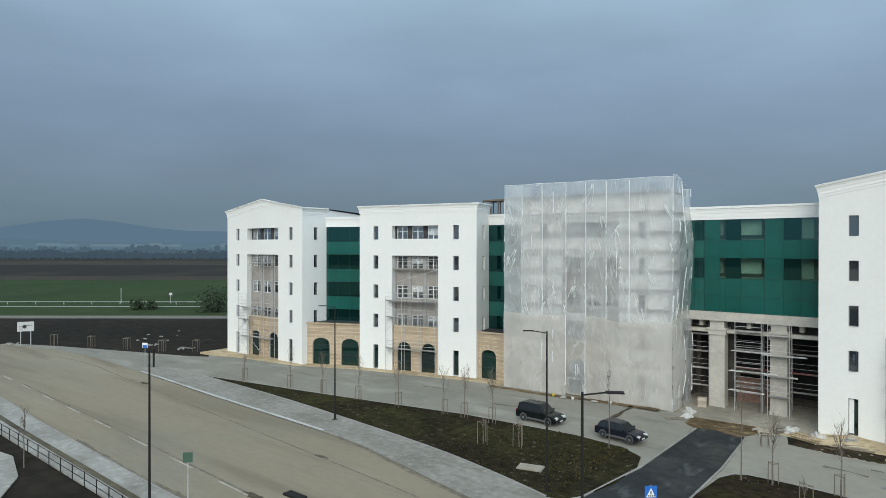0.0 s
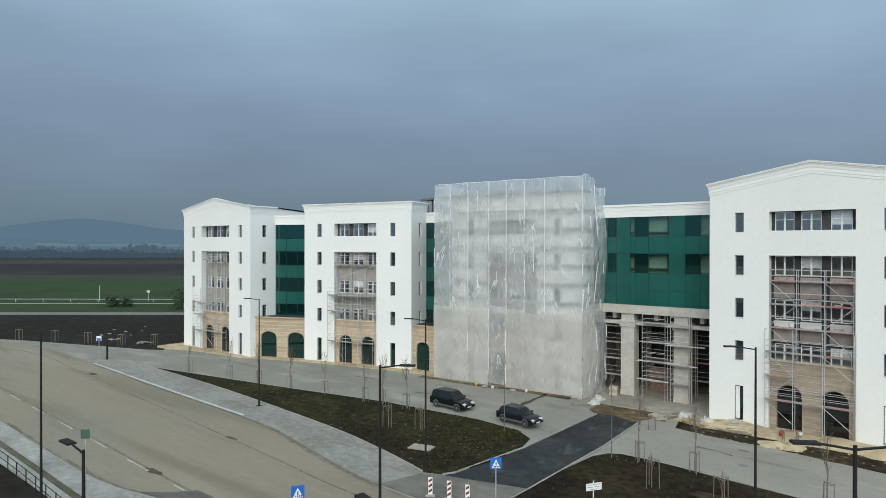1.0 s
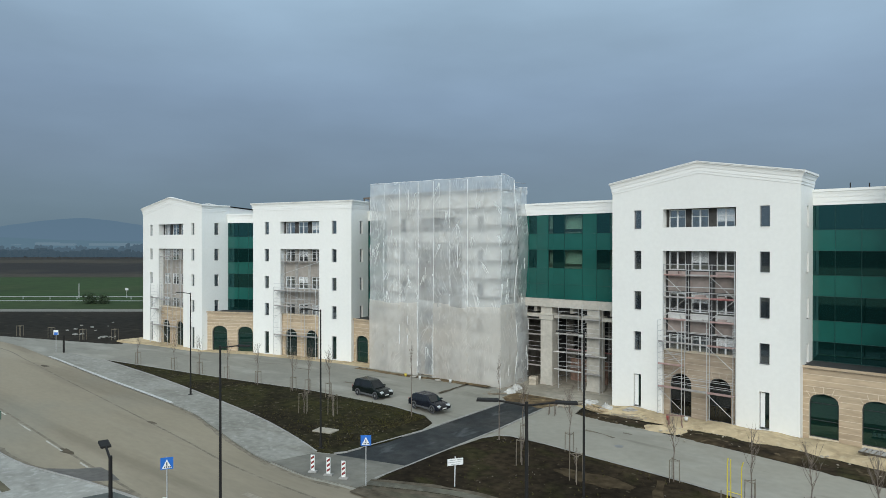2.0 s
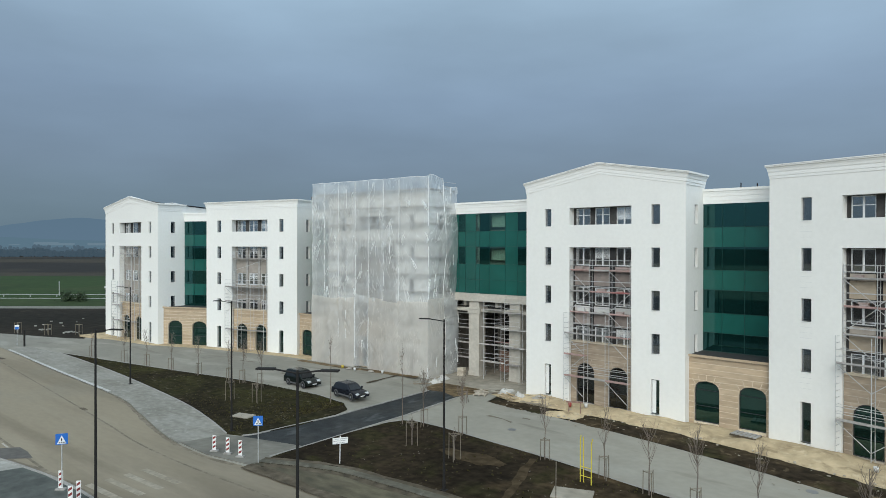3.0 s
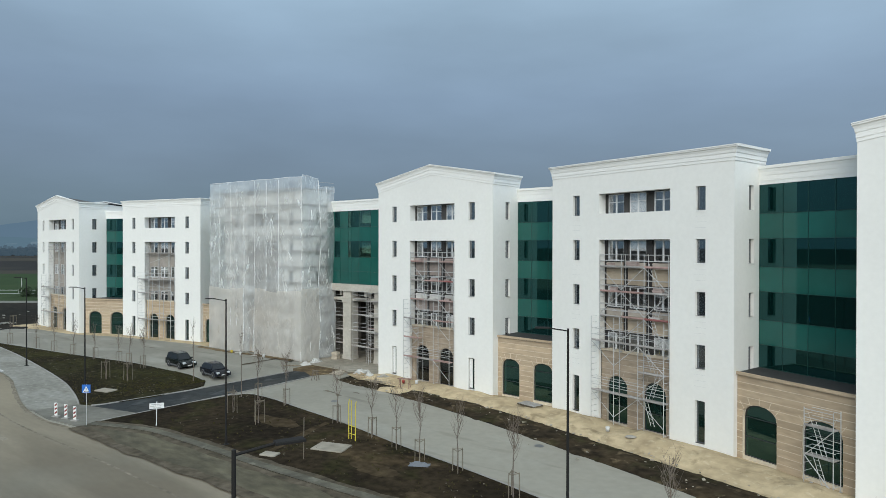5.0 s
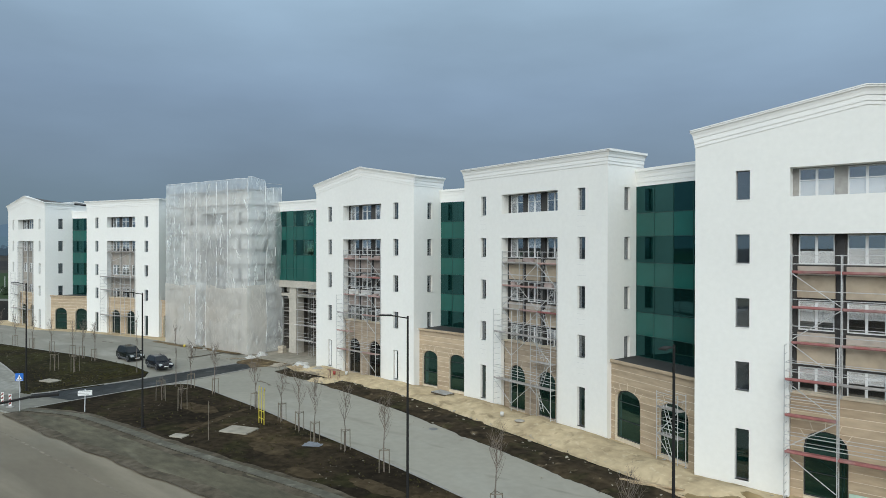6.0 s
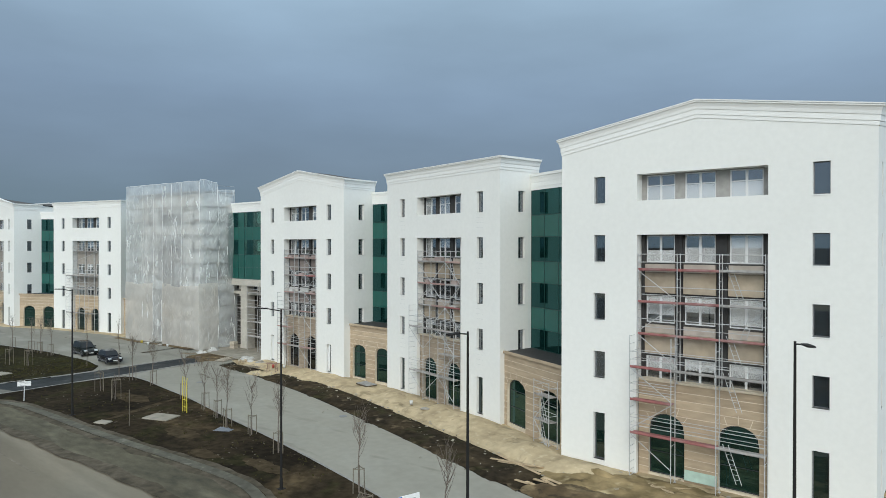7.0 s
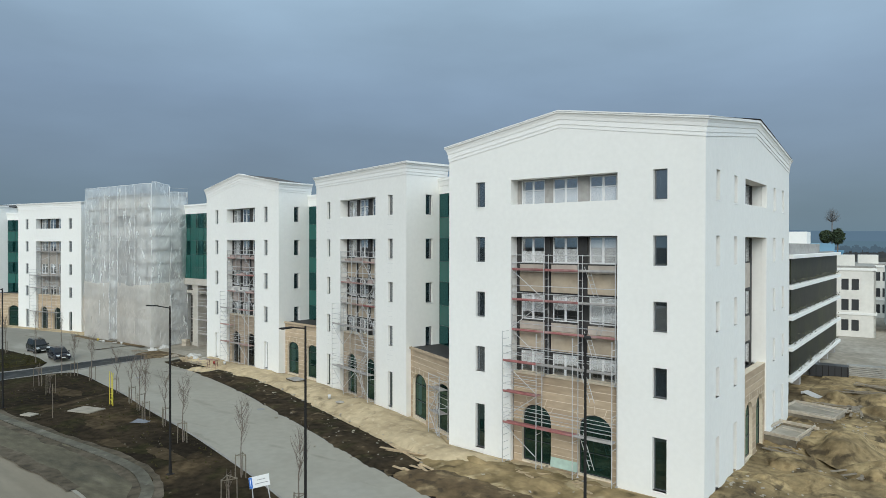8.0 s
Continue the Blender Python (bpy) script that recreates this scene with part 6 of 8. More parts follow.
def tufts(n, low, top, x0, x1, rich, seed, mat, label, z=0.0):
    """Many small tufts between two plan lines; rich(x, t) gives the share that grows at x, t of the way up."""
    rnd = random.Random(seed)
    lx, ly = zip(*sorted(low))
    tx, ty = zip(*sorted(top))
    v, f = [], []
    for k in range(n):
        x, t = rnd.uniform(x0, x1), rnd.random()
        y0, y1 = float(np.interp(x, lx, ly)) + 0.25, float(np.interp(x, tx, ty)) - 0.25
        y = y0 + (y1 - y0) * t
        if rnd.random() > rich(x, t) * (0.55 + 1.1 * noise.noise(Vector((x * 0.5, y * 0.5, seed)))):
            continue
        for j in range(3):
            a, w, h = rnd.uniform(0, 6.28), rnd.uniform(0.03, 0.09), rnd.uniform(0.04, 0.13)
            b = len(v)
            v += [(x - w * math.cos(a), y - w * math.sin(a), z - 0.01), (x + w * math.cos(a), y + w * math.sin(a), z - 0.01), (x + rnd.uniform(-0.08, 0.08), y + rnd.uniform(-0.08, 0.08), z + h)]
            f.append((b, b + 1, b + 2))
    me = bpy.data.meshes.new("grass_tufts")
    me.from_pydata(v, [], f)
    me.materials.append(mat)
    return tagged(new("grass_tufts", me), label, "grass", kind="stuff")


tufts(9000, ISLAND1_LOW, ISLAND1_TOP, -33, -20.4, lambda x, t: 0.05 + 0.95 * max(0.0, (x + 33) / 13) ** 2.2 * (0.2 + t), 3.0, WEED, "thin olive winter grass at the island's end")
tufts(3500, ISLAND1_LOW, ISLAND1_TOP, -68, -26, lambda x, t: 0.25, 4.0, WEED, "sparse olive weeds on the dark soil")
tufts(4500, [(x, y + 1.2) for x, y in ISLAND2_LOW], ISLAND2_UP, -12, 29, lambda x, t: 0.10 + 0.7 * max(0.0, t - 0.7), 5.0, WEED, "sparse olive weeds on the planting bed")

# ---- street furniture ----


def street_lamp(m, h=10.75, arms=((-1, 0), (1, 0)), label="tall dark street lamp with two flat arms"):
    l = empty("street_lamp", m, label, "street lamp", "street lamps")
    part("pole", lathe([(0.10, -0.05), (0.10, 0.6), (0.078, 0.65), (0.05, h)], 10), POLE, l)
    part("base_plate", box(-0.2, 0.2, -0.2, 0.2, -0.04, 0.03), POLE, l)
    for dx, dy in arms:
        part("arm", tube((0, 0, h - 0.12), (1.0 * dx, 1.0 * dy, h + 0.02), 0.035, 6), POLE, l)
        q = pose(1.0 * dx, 1.0 * dy, h + 0.02, 0, 0, math.degrees(math.atan2(dy, dx)))
        part("lamp_head", moved(chamfer_box(-0.1, 0.6, -0.14, 0.14, -0.035, 0.035, 0.02), q), POLE, l)
    return l


for x, y in ((-45.65, 40.4), (-21.1, 37.35), (0.55, 38.55), (28.0, 39.65)):
    street_lamp(pose(x, y, 0), arms=((-0.85, -0.5),), label="tall dark street lamp with one flat arm")
street_lamp(pose(42.5, 38.8, 0), arms=((0.05, -0.9),), label="tall dark street lamp with one flat arm")
street_lamp(pose(-34.8, 17.2, 0), arms=(), label="tall dark bare lamp pole")
street_lamp(pose(-11.2, 22.6, 0), arms=((0.85, 0.5),), label="tall dark street lamp with one flat arm")
street_lamp(pose(6.56, 22.4, 0), arms=((-0.85, -0.5), (0.85, 0.5)))
street_lamp(pose(-12.7, 10.9, 0), 9.6, ((-0.98, 0.0),), "tall dark street lamp with one flat arm")
street_lamp(pose(-1.6, 13.2, 0), 9.7, ((-0.96, 0.28),), "tall dark street lamp with one flat arm")
street_lamp(pose(30.04, 20.18, 0), 10.2, ((0.38, 0.92),), "tall dark street lamp with one flat arm")
street_lamp(pose(54.3, 44.8, 0), arms=((0.5, -0.86),), label="tall dark street lamp with one flat arm")


def sapling(h, seed, spread=0.5, twigs=16):
    """A bare young tree: trunk, limbs and fine twigs."""
    rnd = random.Random(seed)
    t = empty("young_tree", Matrix(), "bare leafless young tree tied to pale wooden stakes", "tree", "young street trees")
    pts = [Vector((0, 0, -0.05))]
    for k in range(1, 7):
        pts.append(Vector((rnd.uniform(-0.05, 0.05) * k / 3, rnd.uniform(-0.05, 0.05) * k / 3, h * k / 6)))
    shapes = [tube(pts[k], pts[k + 1], 0.05 * (1 - k / 7.5), 6, 0.05 * (1 - (k + 1) / 7.5)) for k in range(6)]
    part("trunk", joined(*shapes), BARK, t)
    limbs = []
    for k in range(twigs):
        z = h * rnd.uniform(0.42, 0.9)
        i = min(5, int(z / h * 6))
        a = pts[i].lerp(pts[i + 1], z / h * 6 - i)
        ang, ln = rnd.uniform(0, 6.28), spread * rnd.uniform(0.7, 1.25) * (1.05 - 0.45 * z / h)
        mid = a + Vector((math.cos(ang) * ln * 0.5, math.sin(ang) * ln * 0.5, ln * 0.9))
        end = mid + Vector((math.cos(ang + 0.3) * ln * 0.35, math.sin(ang + 0.3) * ln * 0.35, ln * 0.9))
        limbs += [tube(a, mid, 0.017, 5, 0.011), tube(mid, end, 0.011, 4, 0.005)]
        for j in range(4):
            q = mid.lerp(end, rnd.uniform(0.1, 0.8))
            limbs.append(tube(q, q + Vector((rnd.uniform(-0.3, 0.3), rnd.uniform(-0.3, 0.3), rnd.uniform(0.25, 0.6))) * spread * 1.4, 0.0065, 3, 0.003))
    part("crown", joined(*limbs), BARK, t)
    return t


def stakes(t, r=0.38, h=1.5, rail=True):
    for k in range(3):
        a = 2 * math.pi * k / 3 + 0.5
        part("stake", tube((r * math.cos(a), r * math.sin(a), -0.05), (r * 0.95 * math.cos(a), r * 0.95 * math.sin(a), h), 0.029, 6), STAKE, t)
    if rail:
        for k in range(3):
            a, c = 2 * math.pi * k / 3 + 0.5, 2 * math.pi * (k + 1) / 3 + 0.5
            part("rail", tube((r * math.cos(a), r * math.sin(a), h - 0.08), (r * math.cos(c), r * math.sin(c), h - 0.08), 0.025, 5), STAKE, t)
    return t


protos = [stakes(sapling(4.2, 3, 0.75, 14)), stakes(sapling(4.8, 8, 0.7, 22)), stakes(sapling(3.4, 12, 0.5, 12)), sapling(7.0, 21, 0.35, 14), stakes(sapling(2.4, 30, 0.3, 10), 0.5, 1.9), sapling(4.4, 17, 0.5, 16)]
spots = ((-53.7, 17.1, 5), (-67.7, 45.3, 2), (-59.9, 46.2, 0), (-54.8, 46.7, 0), (-49.5, 47.2, 0), (-44.2, 47.7, 0), (-38.7, 48.3, 0), (-33.3, 48.8, 1), (-36.4, 48.6, 1),
         (-30.4, 43.2, 4), (-27.6, 44.3, 4), (-21.7, 48.6, 3), (-11.5, 47.8, 3), (-7.0, 44.0, 4), (-2.4, 43.4, 4), (-9.6, 48.4, 1), (-5.6, 48.6, 1),
         (2.6, 47.6, 0), (7.6, 46.7, 0), (10.9, 45.9, 0), (14.1, 44.8, 1), (17.3, 44.9, 0), (22.4, 43.6, 1), (32.0, 42.2, 1), (35.9, 38.8, 4), (40, 40.4, 1))
used = set()
for x, y, k in spots:
    m = pose(x, y, 0, 0, 0, (x * 37) % 360)
    if k in used:
        copy_thing(protos[k], m)
    else:
        protos[k].matrix_basis = m
        used.add(k)


def sign_post(m, h, board, label, size=(0.62, 0.62)):
    s = empty("traffic_sign", m, label, "traffic sign")
    part("post", tube((0, 0, -0.05), (0, 0, h), 0.032, 8), STEEL, s)
    w, hh = size
    part("plate", chamfer_box(-w / 2, w / 2, -0.045, -0.033, h - hh, h, 0.003), board, s)
    return s


BLUE = plain("sign_blue", (0.02, 0.14, 0.5), 0.4)
SIGN_W = plain("sign_white", (0.78, 0.78, 0.76), 0.5)
SIGN_R = plain("sign_red", (0.20, 0.03, 0.03), 0.6)
SIGN_G = plain("sign_back", (0.07, 0.13, 0.095), 0.5, 0.2)
DULL_WHITE = plain("weathered_white_plate", (0.5, 0.5, 0.49), 0.6)
BLACK = plain("black_paint", (0.02, 0.02, 0.02), 0.6)


def crossing_sign(m, label):
    s = sign_post(m, 3.3, BLUE, label, (0.68, 0.68))
    t = [(-0.27, -0.05, 2.67), (0.27, -0.05, 2.67), (0, -0.05, 3.19)]
    part("triangle", (t + [(x, -0.047, z) for x, _, z in t], [(0, 1, 2), (3, 4, 5), (0, 1, 4, 3), (1, 2, 5, 4), (2, 0, 3, 5)]), SIGN_W, s, "white triangle")
    part("bars", joined(*[box(-0.15 + 0.1 * k, -0.09 + 0.1 * k, -0.056, -0.051, 2.71, 2.79) for k in range(4)], box(-0.03, 0.03, -0.056, -0.051, 2.83, 3.02)), BLACK, s, "dark bars")
    return s


crossing_sign(pose(-17.9, 23.35, 0.3, 0, 0, 58), "blue square pedestrian-crossing sign on a steel post")
crossing_sign(pose(-12.85, 34.2, 0, 0, 0, 42), "blue square pedestrian-crossing sign on a steel post")
sign_post(pose(-36.45, 20.4, 0, 0, 0, 45), 3.8, SIGN_G, "square road sign with a dull green plate", (0.58, 0.62))
rs = sign_post(pose(-86.2, 42.0, 0, 0, 0, 40), 3.2, SIGN_W, "white square sign on a steel post", (0.7, 0.7))
part("bars", joined(box(-0.28, 0.28, -0.052, -0.046, 2.5, 2.9)), BLUE, rs)
post_d = empty("marker_post", pose(-85.0, 42.6, 0), "short dark post beside the footway", "post")
part("post", lathe([(0.14, -0.05), (0.14, 2.4), (0.1, 2.5)], 8), POLE, post_d)

CLAD_GREY = plain("faded_grey_print", (0.22, 0.22, 0.22), 0.7)
board = empty("site_board", pose(-8.2, 37.7, 0, 0, 1, 60), "white notice board on a post with unreadable dark lines", "sign")
part("post", tube((0, 0, -0.05), (0, 0, 1.95), 0.035, 8), FRAME_W, board)
part("plate", chamfer_box(-0.55, 0.55, -0.05, -0.036, 1.4, 1.84, 0.003), SIGN_W, board)
for k, (a, c) in enumerate(((-0.4, 0.5), (-0.5, 0.35), (-0.3, 0.3))):
    part("text_bar", box(a, c, -0.056, -0.051, 1.735 - 0.14 * k, 1.76 - 0.14 * k), CLAD_GREY, board)

for k, (x, y) in enumerate(((-17.5, 33.6), (-16.2, 33.9), (-14.9, 34.1))):
    g = empty("barrier_panel", pose(x, y, 0, 0, 0, 30), "red and white striped traffic barrier panel", "barrier", "striped panels at the lane's mouth")
    part("foot", chamfer_box(-0.3, 0.3, -0.16, 0.16, -0.02, 0.09, 0.03), KERB, g)
    part("panel", chamfer_box(-0.14, 0.14, -0.03, 0.0, 0.1, 1.2, 0.004), SIGN_W, g)
    for j in range(3):
        z = 0.2 + 0.33 * j
        part("stripe", ([(-0.115, -0.034, z), (0.115, -0.034, z + 0.15), (0.115, -0.034, z + 0.31), (-0.115, -0.034, z + 0.16)], [(0, 1, 2, 3)]), SIGN_R, g)
for k, (x, y) in enumerate(((-18.2, 23.4), (-15.5, 23.4), (-15.0, 22.75))):
    g = empty("barrier_panel", pose(x, y, 0, 0, 0, 40), "red and white striped traffic barrier panel", "barrier", "striped panels by the near kerb")
    part("foot", chamfer_box(-0.3, 0.3, -0.16, 0.16, -0.02, 0.09, 0.03), KERB, g)
    part("panel", chamfer_box(-0.14, 0.14, -0.03, 0.0, 0.1, 1.2, 0.004), SIGN_W, g)
    for j in range(3):
        z = 0.2 + 0.33 * j
        part("stripe", ([(-0.115, -0.034, z), (0.115, -0.034, z + 0.15), (0.115, -0.034, z + 0.31), (-0.115, -0.034, z + 0.16)], [(0, 1, 2, 3)]), SIGN_R, g)

YELLOW = plain("yellow_paint", (0.58, 0.49, 0.05), 0.5)
yf = empty("yellow_frame", pose(6.6, 45.2, 0, 0, 0, -6), "pair of bright yellow upright pipes joined by a rung", "pipe frame")
for x, h_, lean in ((0.0, 3.05, 0.05), (0.82, 3.0, 0.1)):
    part("upright", joined(tube((x, 0, -0.05), (x, 0, h_ - 0.35), 0.034, 8), tube((x, 0, h_ - 0.35), (x + lean, 0, h_), 0.034, 8)), YELLOW, yf)
part("upright", tube((0.17, 0.12, -0.05), (0.15, 0.12, 2.95), 0.03, 8), YELLOW, yf)
for z in (0.45, 1.05):
    part("rung", tube((0.0, 0.0, z), (0.82, 0, z), 0.026, 6), YELLOW, yf)
for x, y, sx, sy, r, lab in ((7.2, 42.95, 2.5, 1.7, 20, "pale concrete manhole slab lying on the soil"), (5.0, 39.2, 1.2, 0.8, 20, "small pale concrete slab beside the kerb"), (-24.3, 40.6, 1.9, 1.2, 15, "pale concrete slab lying in the planted island")):
    sl = tagged(link_mesh("concrete_slab", *chamfer_box(-sx / 2, sx / 2, -sy / 2, sy / 2, -0.05, 0.09, 0.02), DUSTY_FLOOR), lab, "concrete slab")
    sl.matrix_basis = pose(x, y, 0, 0, 0, r)
st = empty("stake_post", pose(7.6, 40.1, 0), "thin pale stake standing in the soil", "stake")
part("stake", tube((0, 0, -0.05), (0.03, 0, 2.9), 0.03, 6), STAKE, st)

way_board = empty("site_board", pose(39.75, 38.5, 0, 0, -7, 58), "white way-finding board with a blue end and unreadable lines", "sign")
for x in (-0.5, 0.5):
    part("post", tube((x, 0.03, -0.05), (x * 0.7, 0.03, 2.9), 0.03, 6), STEEL, way_board)
part("plate", chamfer_box(-0.5, 0.5, -0.03, 0.0, 2.42, 3.0, 0.004), SIGN_W, way_board)
part("blue_field", box(-0.495, -0.34, -0.036, -0.031, 2.43, 2.99), BLUE, way_board)
part("arrow", box(-0.435, -0.405, -0.041, -0.037, 2.52, 2.92), SIGN_W, way_board)
for k, (a, c) in enumerate(((-0.1, 0.3), (-0.22, 0.42))):
    part("text_bar", box(a, c, -0.036, -0.031, 2.785 - 0.18 * k, 2.812 - 0.18 * k), CLAD_GREY, way_board)

# fence on the near side
fence = empty("fence", Matrix(), "low grey steel tube fence along the near footway", "fence")
fl = smooth_line([(-100, 17.9), (-80, 18.9), (-64, 18.7), (-44, 18.2), (-28, 17.3)], 9)
for (x0, y0), (x1, y1) in zip(fl, fl[1:]):
    part("post", tube((x0, y0, -0.15), (x0, y0, 1.05), 0.035, 6), POLE, fence)
    for z in (1.0, 0.5):
        part("rail", tube((x0, y0, z), (x1, y1, z), 0.025, 6), POLE, fence)

# ---- cars ----
CAR_PAINT = plain("dark_green_black_paint", (0.008, 0.012, 0.011), 0.25, spec=0.35)
CAR_PAINT2 = plain("dark_blue_grey_paint", (0.012, 0.014, 0.02), 0.25, spec=0.35)
CAR_GLASS = plain("car_window", (0.012, 0.014, 0.016), 0.04)
TYRE = plain("tyre_rubber", (0.02, 0.02, 0.02), 0.85)
RIM = plain("alloy_rim", (0.4, 0.41, 0.42), 0.3, 0.8)
LAMP_C = plain("lamp_glass", (0.5, 0.52, 0.53), 0.1)
LAMP_R = plain("rear_lamp", (0.35, 0.02, 0.02), 0.2)
CLAD = plain("grey_cladding", (0.09, 0.092, 0.095), 0.6)


def rounded(shape, offset, segments=2):
    """The shape with its edges rounded."""
    bm = bmesh.new()
    vs = [bm.verts.new(p) for p in shape[0]]
    for q in shape[1]:
        bm.faces.new([vs[i] for i in q])
    bmesh.ops.recalc_face_normals(bm, faces=bm.faces)
    bmesh.ops.bevel(bm, geom=bm.edges[:], offset=offset, segments=segments, profile=0.6, affect="EDGES", clamp_overlap=True)
    bm.verts.index_update()
    out = [p.co.copy() for p in bm.verts], [tuple(p.index for p in q.verts) for q in bm.faces]
    bm.free()
    return out


def car(m, paint, tall, label):
    """A parked car; local x forward, about 4.6 m long."""
    c = empty("car", m, label, "car", "parked cars")
    R = 1.72 if tall else 1.52
    B = 0.98 if tall else 0.92
    low = [(-2.28, 0.32), (-2.3, 0.75), (-2.22, B + 0.02), (-1.2, B + 0.04), (0.0, B + 0.03), (0.95, B), (1.75, B - 0.1), (2.2, B - 0.24), (2.32, 0.62), (2.28, 0.3)]
    v, f = [], []
    half = 0.91
    for y, k in ((-half, 0.93), (-half * 0.985, 1.0), (half * 0.985, 1.0), (half, 0.93)):
        v += [(x, y, 0.3 + (z - 0.3) * (k if z > 0.4 else 1)) for x, z in low]
    n = len(low)
    for s in range(3):
        f += [(s * n + i, s * n + (i + 1) % n, (s + 1) * n + (i + 1) % n, (s + 1) * n + i) for i in range(n)]
    f += [tuple(range(n)), tuple(range(3 * n, 4 * n))]
    link_mesh("body", *rounded((v, f), 0.09, 3), paint, c, True)
    rb = -2.08 if tall else -1.85
    cab = [((-2.18 if tall else -2.12), B), (rb, R - 0.12), (rb + 0.35, R), (0.15, R), (0.42, R - 0.06), (1.12, B - 0.02)]
    cv, cf = [], []
    for y0 in (-1, 1):
        for x, z in cab:
            t = (z - B) / (R - B)
            cv.append((x, y0 * (0.86 - 0.2 * max(0, t)), z))
    k = len(cab)
    cf = [tuple(range(k)), tuple(range(k, 2 * k))] + [(i, (i + 1) % k, (i + 1) % k + k, i + k) for i in range(k)]
    link_mesh("cabin", *rounded((cv, cf), 0.07, 3), paint, c, True)

    def side_y(z, s, e=0.006):
        return s * (0.86 - 0.2 * (z - B) / (R - B) + e)

    for s in (-1, 1):
        for x0, x1, x2, x3 in ((-1.95, -1.15, -1.2, -1.78), (-1.08, -0.15, -0.15, -1.1), (-0.07, 0.85, 0.32, -0.07)):
            z0, z1 = B + 0.07, R - 0.13
            part("side_window", ([(x0, side_y(z0, s), z0), (x1, side_y(z0, s), z0), (x2, side_y(z1, s), z1), (x3, side_y(z1, s), z1)], [(0, 1, 2, 3)]), CAR_GLASS, c)
        part("roof_rail", tube((-1.6, s * 0.6, R + 0.04), (0.1, s * 0.6, R + 0.04), 0.02, 6), CLAD, c)
        part("mirror", chamfer_box(0.72, 0.9, min(s * 0.9, s * 1.08), max(s * 0.9, s * 1.08), B + 0.03, B + 0.2, 0.03), paint, c)
        part("headlight", moved(chamfer_box(-0.14, 0.14, -0.2, 0.2, -0.08, 0.08, 0.03), pose(2.2, s * 0.62, B - 0.26, 0, 20, s * -12)), LAMP_C, c)
        part("rear_light", chamfer_box(-2.31, -2.2, min(s * 0.68, s * 0.88), max(s * 0.68, s * 0.88), 0.72, B + 0.02, 0.02), LAMP_R, c)
        part("sill", box(-1.1, 1.05, min(s * 0.86, s * 0.925), max(s * 0.86, s * 0.925), 0.26, 0.44), CLAD, c)
    x0, z0, x1, z1 = 1.08, B + 0.02, 0.45, R - 0.08
    part("windscreen", ([(x0 + 0.03, -0.72, z0 + 0.02), (x0 + 0.03, 0.72, z0 + 0.02), (x1 + 0.04, 0.6, z1), (x1 + 0.04, -0.6, z1)], [(0, 1, 2, 3)]), CAR_GLASS, c)
    xa = -2.18 if tall else -2.12
    part("rear_window", ([(xa - 0.0, -0.7, B + 0.1), (xa - 0.0, 0.7, B + 0.1), (rb - 0.015, 0.58, R - 0.14), (rb - 0.015, -0.58, R - 0.14)], [(0, 1, 2, 3)]), CAR_GLASS, c)
    part("grille", box(2.28, 2.335, -0.4, 0.4, 0.52, 0.68), BLACK, c)
    part("number_plate", box(2.33, 2.345, -0.26, 0.26, 0.38, 0.48), SIGN_W, c)
    for x in (-1.4, 1.42):
        for s in (-1, 1):
            part("wheel_arch", moved(lathe([(0.30, -0.012), (0.40, -0.012), (0.40, 0.012), (0.30, 0.012)], 18), pose(x, s * 0.912, 0.36, 90)), CLAD, c)
            w = part("wheel", moved(lathe([(0.2, -0.1), (0.31, -0.1), (0.33, -0.06), (0.33, 0.06), (0.31, 0.1), (0.2, 0.1)], 18), pose(x, s * 0.84, 0.33, 90)), TYRE, c)
            part("rim", moved(lathe([(0.05, -0.11), (0.19, -0.09), (0.21, -0.102), (0.21, 0.102), (0.19, 0.09), (0.05, 0.11)], 14), pose(x, s * 0.84, 0.33, 90)), RIM, w)
    return c


car(pose(-29.8, 51.6, 0.17, 0, 0, -3) @ Matrix.Diagonal((0.95, 0.98, 0.98, 1)), CAR_PAINT, True, "black-green people carrier parked on grey paving")
car(pose(-21.85, 51.3, 0.15, 0, 0, -6) @ Matrix.Diagonal((0.88, 0.94, 0.93, 1)), CAR_PAINT2, False, "dark blue-grey estate car parked on grey paving")

# ---- site clutter ----
GREY_BOARD = material("weathered_board", (0.23, 0.195, 0.145), 0.95, 0.25, 3, 0.6, 0.2, per_object=0.2)


PALE_CHIPS = material("pale_offcuts", (0.38, 0.34, 0.27), 0.9, 0.2, 3, 0.5, 0.1, dark=(0.25, 0.215, 0.16))


def rubble(name, spots, mat, label, category, seed, size=(0.15, 0.5)):
    rnd = random.Random(seed)
    for x, y, n, r in spots:
        sh = []
        for k in range(n):
            s = rnd.uniform(*size)
            px, py = x + rnd.gauss(0, r), y + rnd.gauss(0, r)
            if px > 55 and py < 56.2:
                py = 57 + (56.2 - py) * 0.3
            q = pose(px, py, 0.02 + s * 0.12 + (yard_h(px, py) if px > 56 else 0.0), rnd.uniform(-12, 12), rnd.uniform(-12, 12), rnd.uniform(0, 360))
            sh.append(moved(chamfer_box(-s, s, -s * rnd.uniform(0.3, 0.8), s * rnd.uniform(0.3, 0.8), -s * 0.3, s * rnd.uniform(0.2, 0.4), s * 0.12), q))
        tagged(link_mesh(name, *joined(*sh), mat), label, category, kind="stuff")


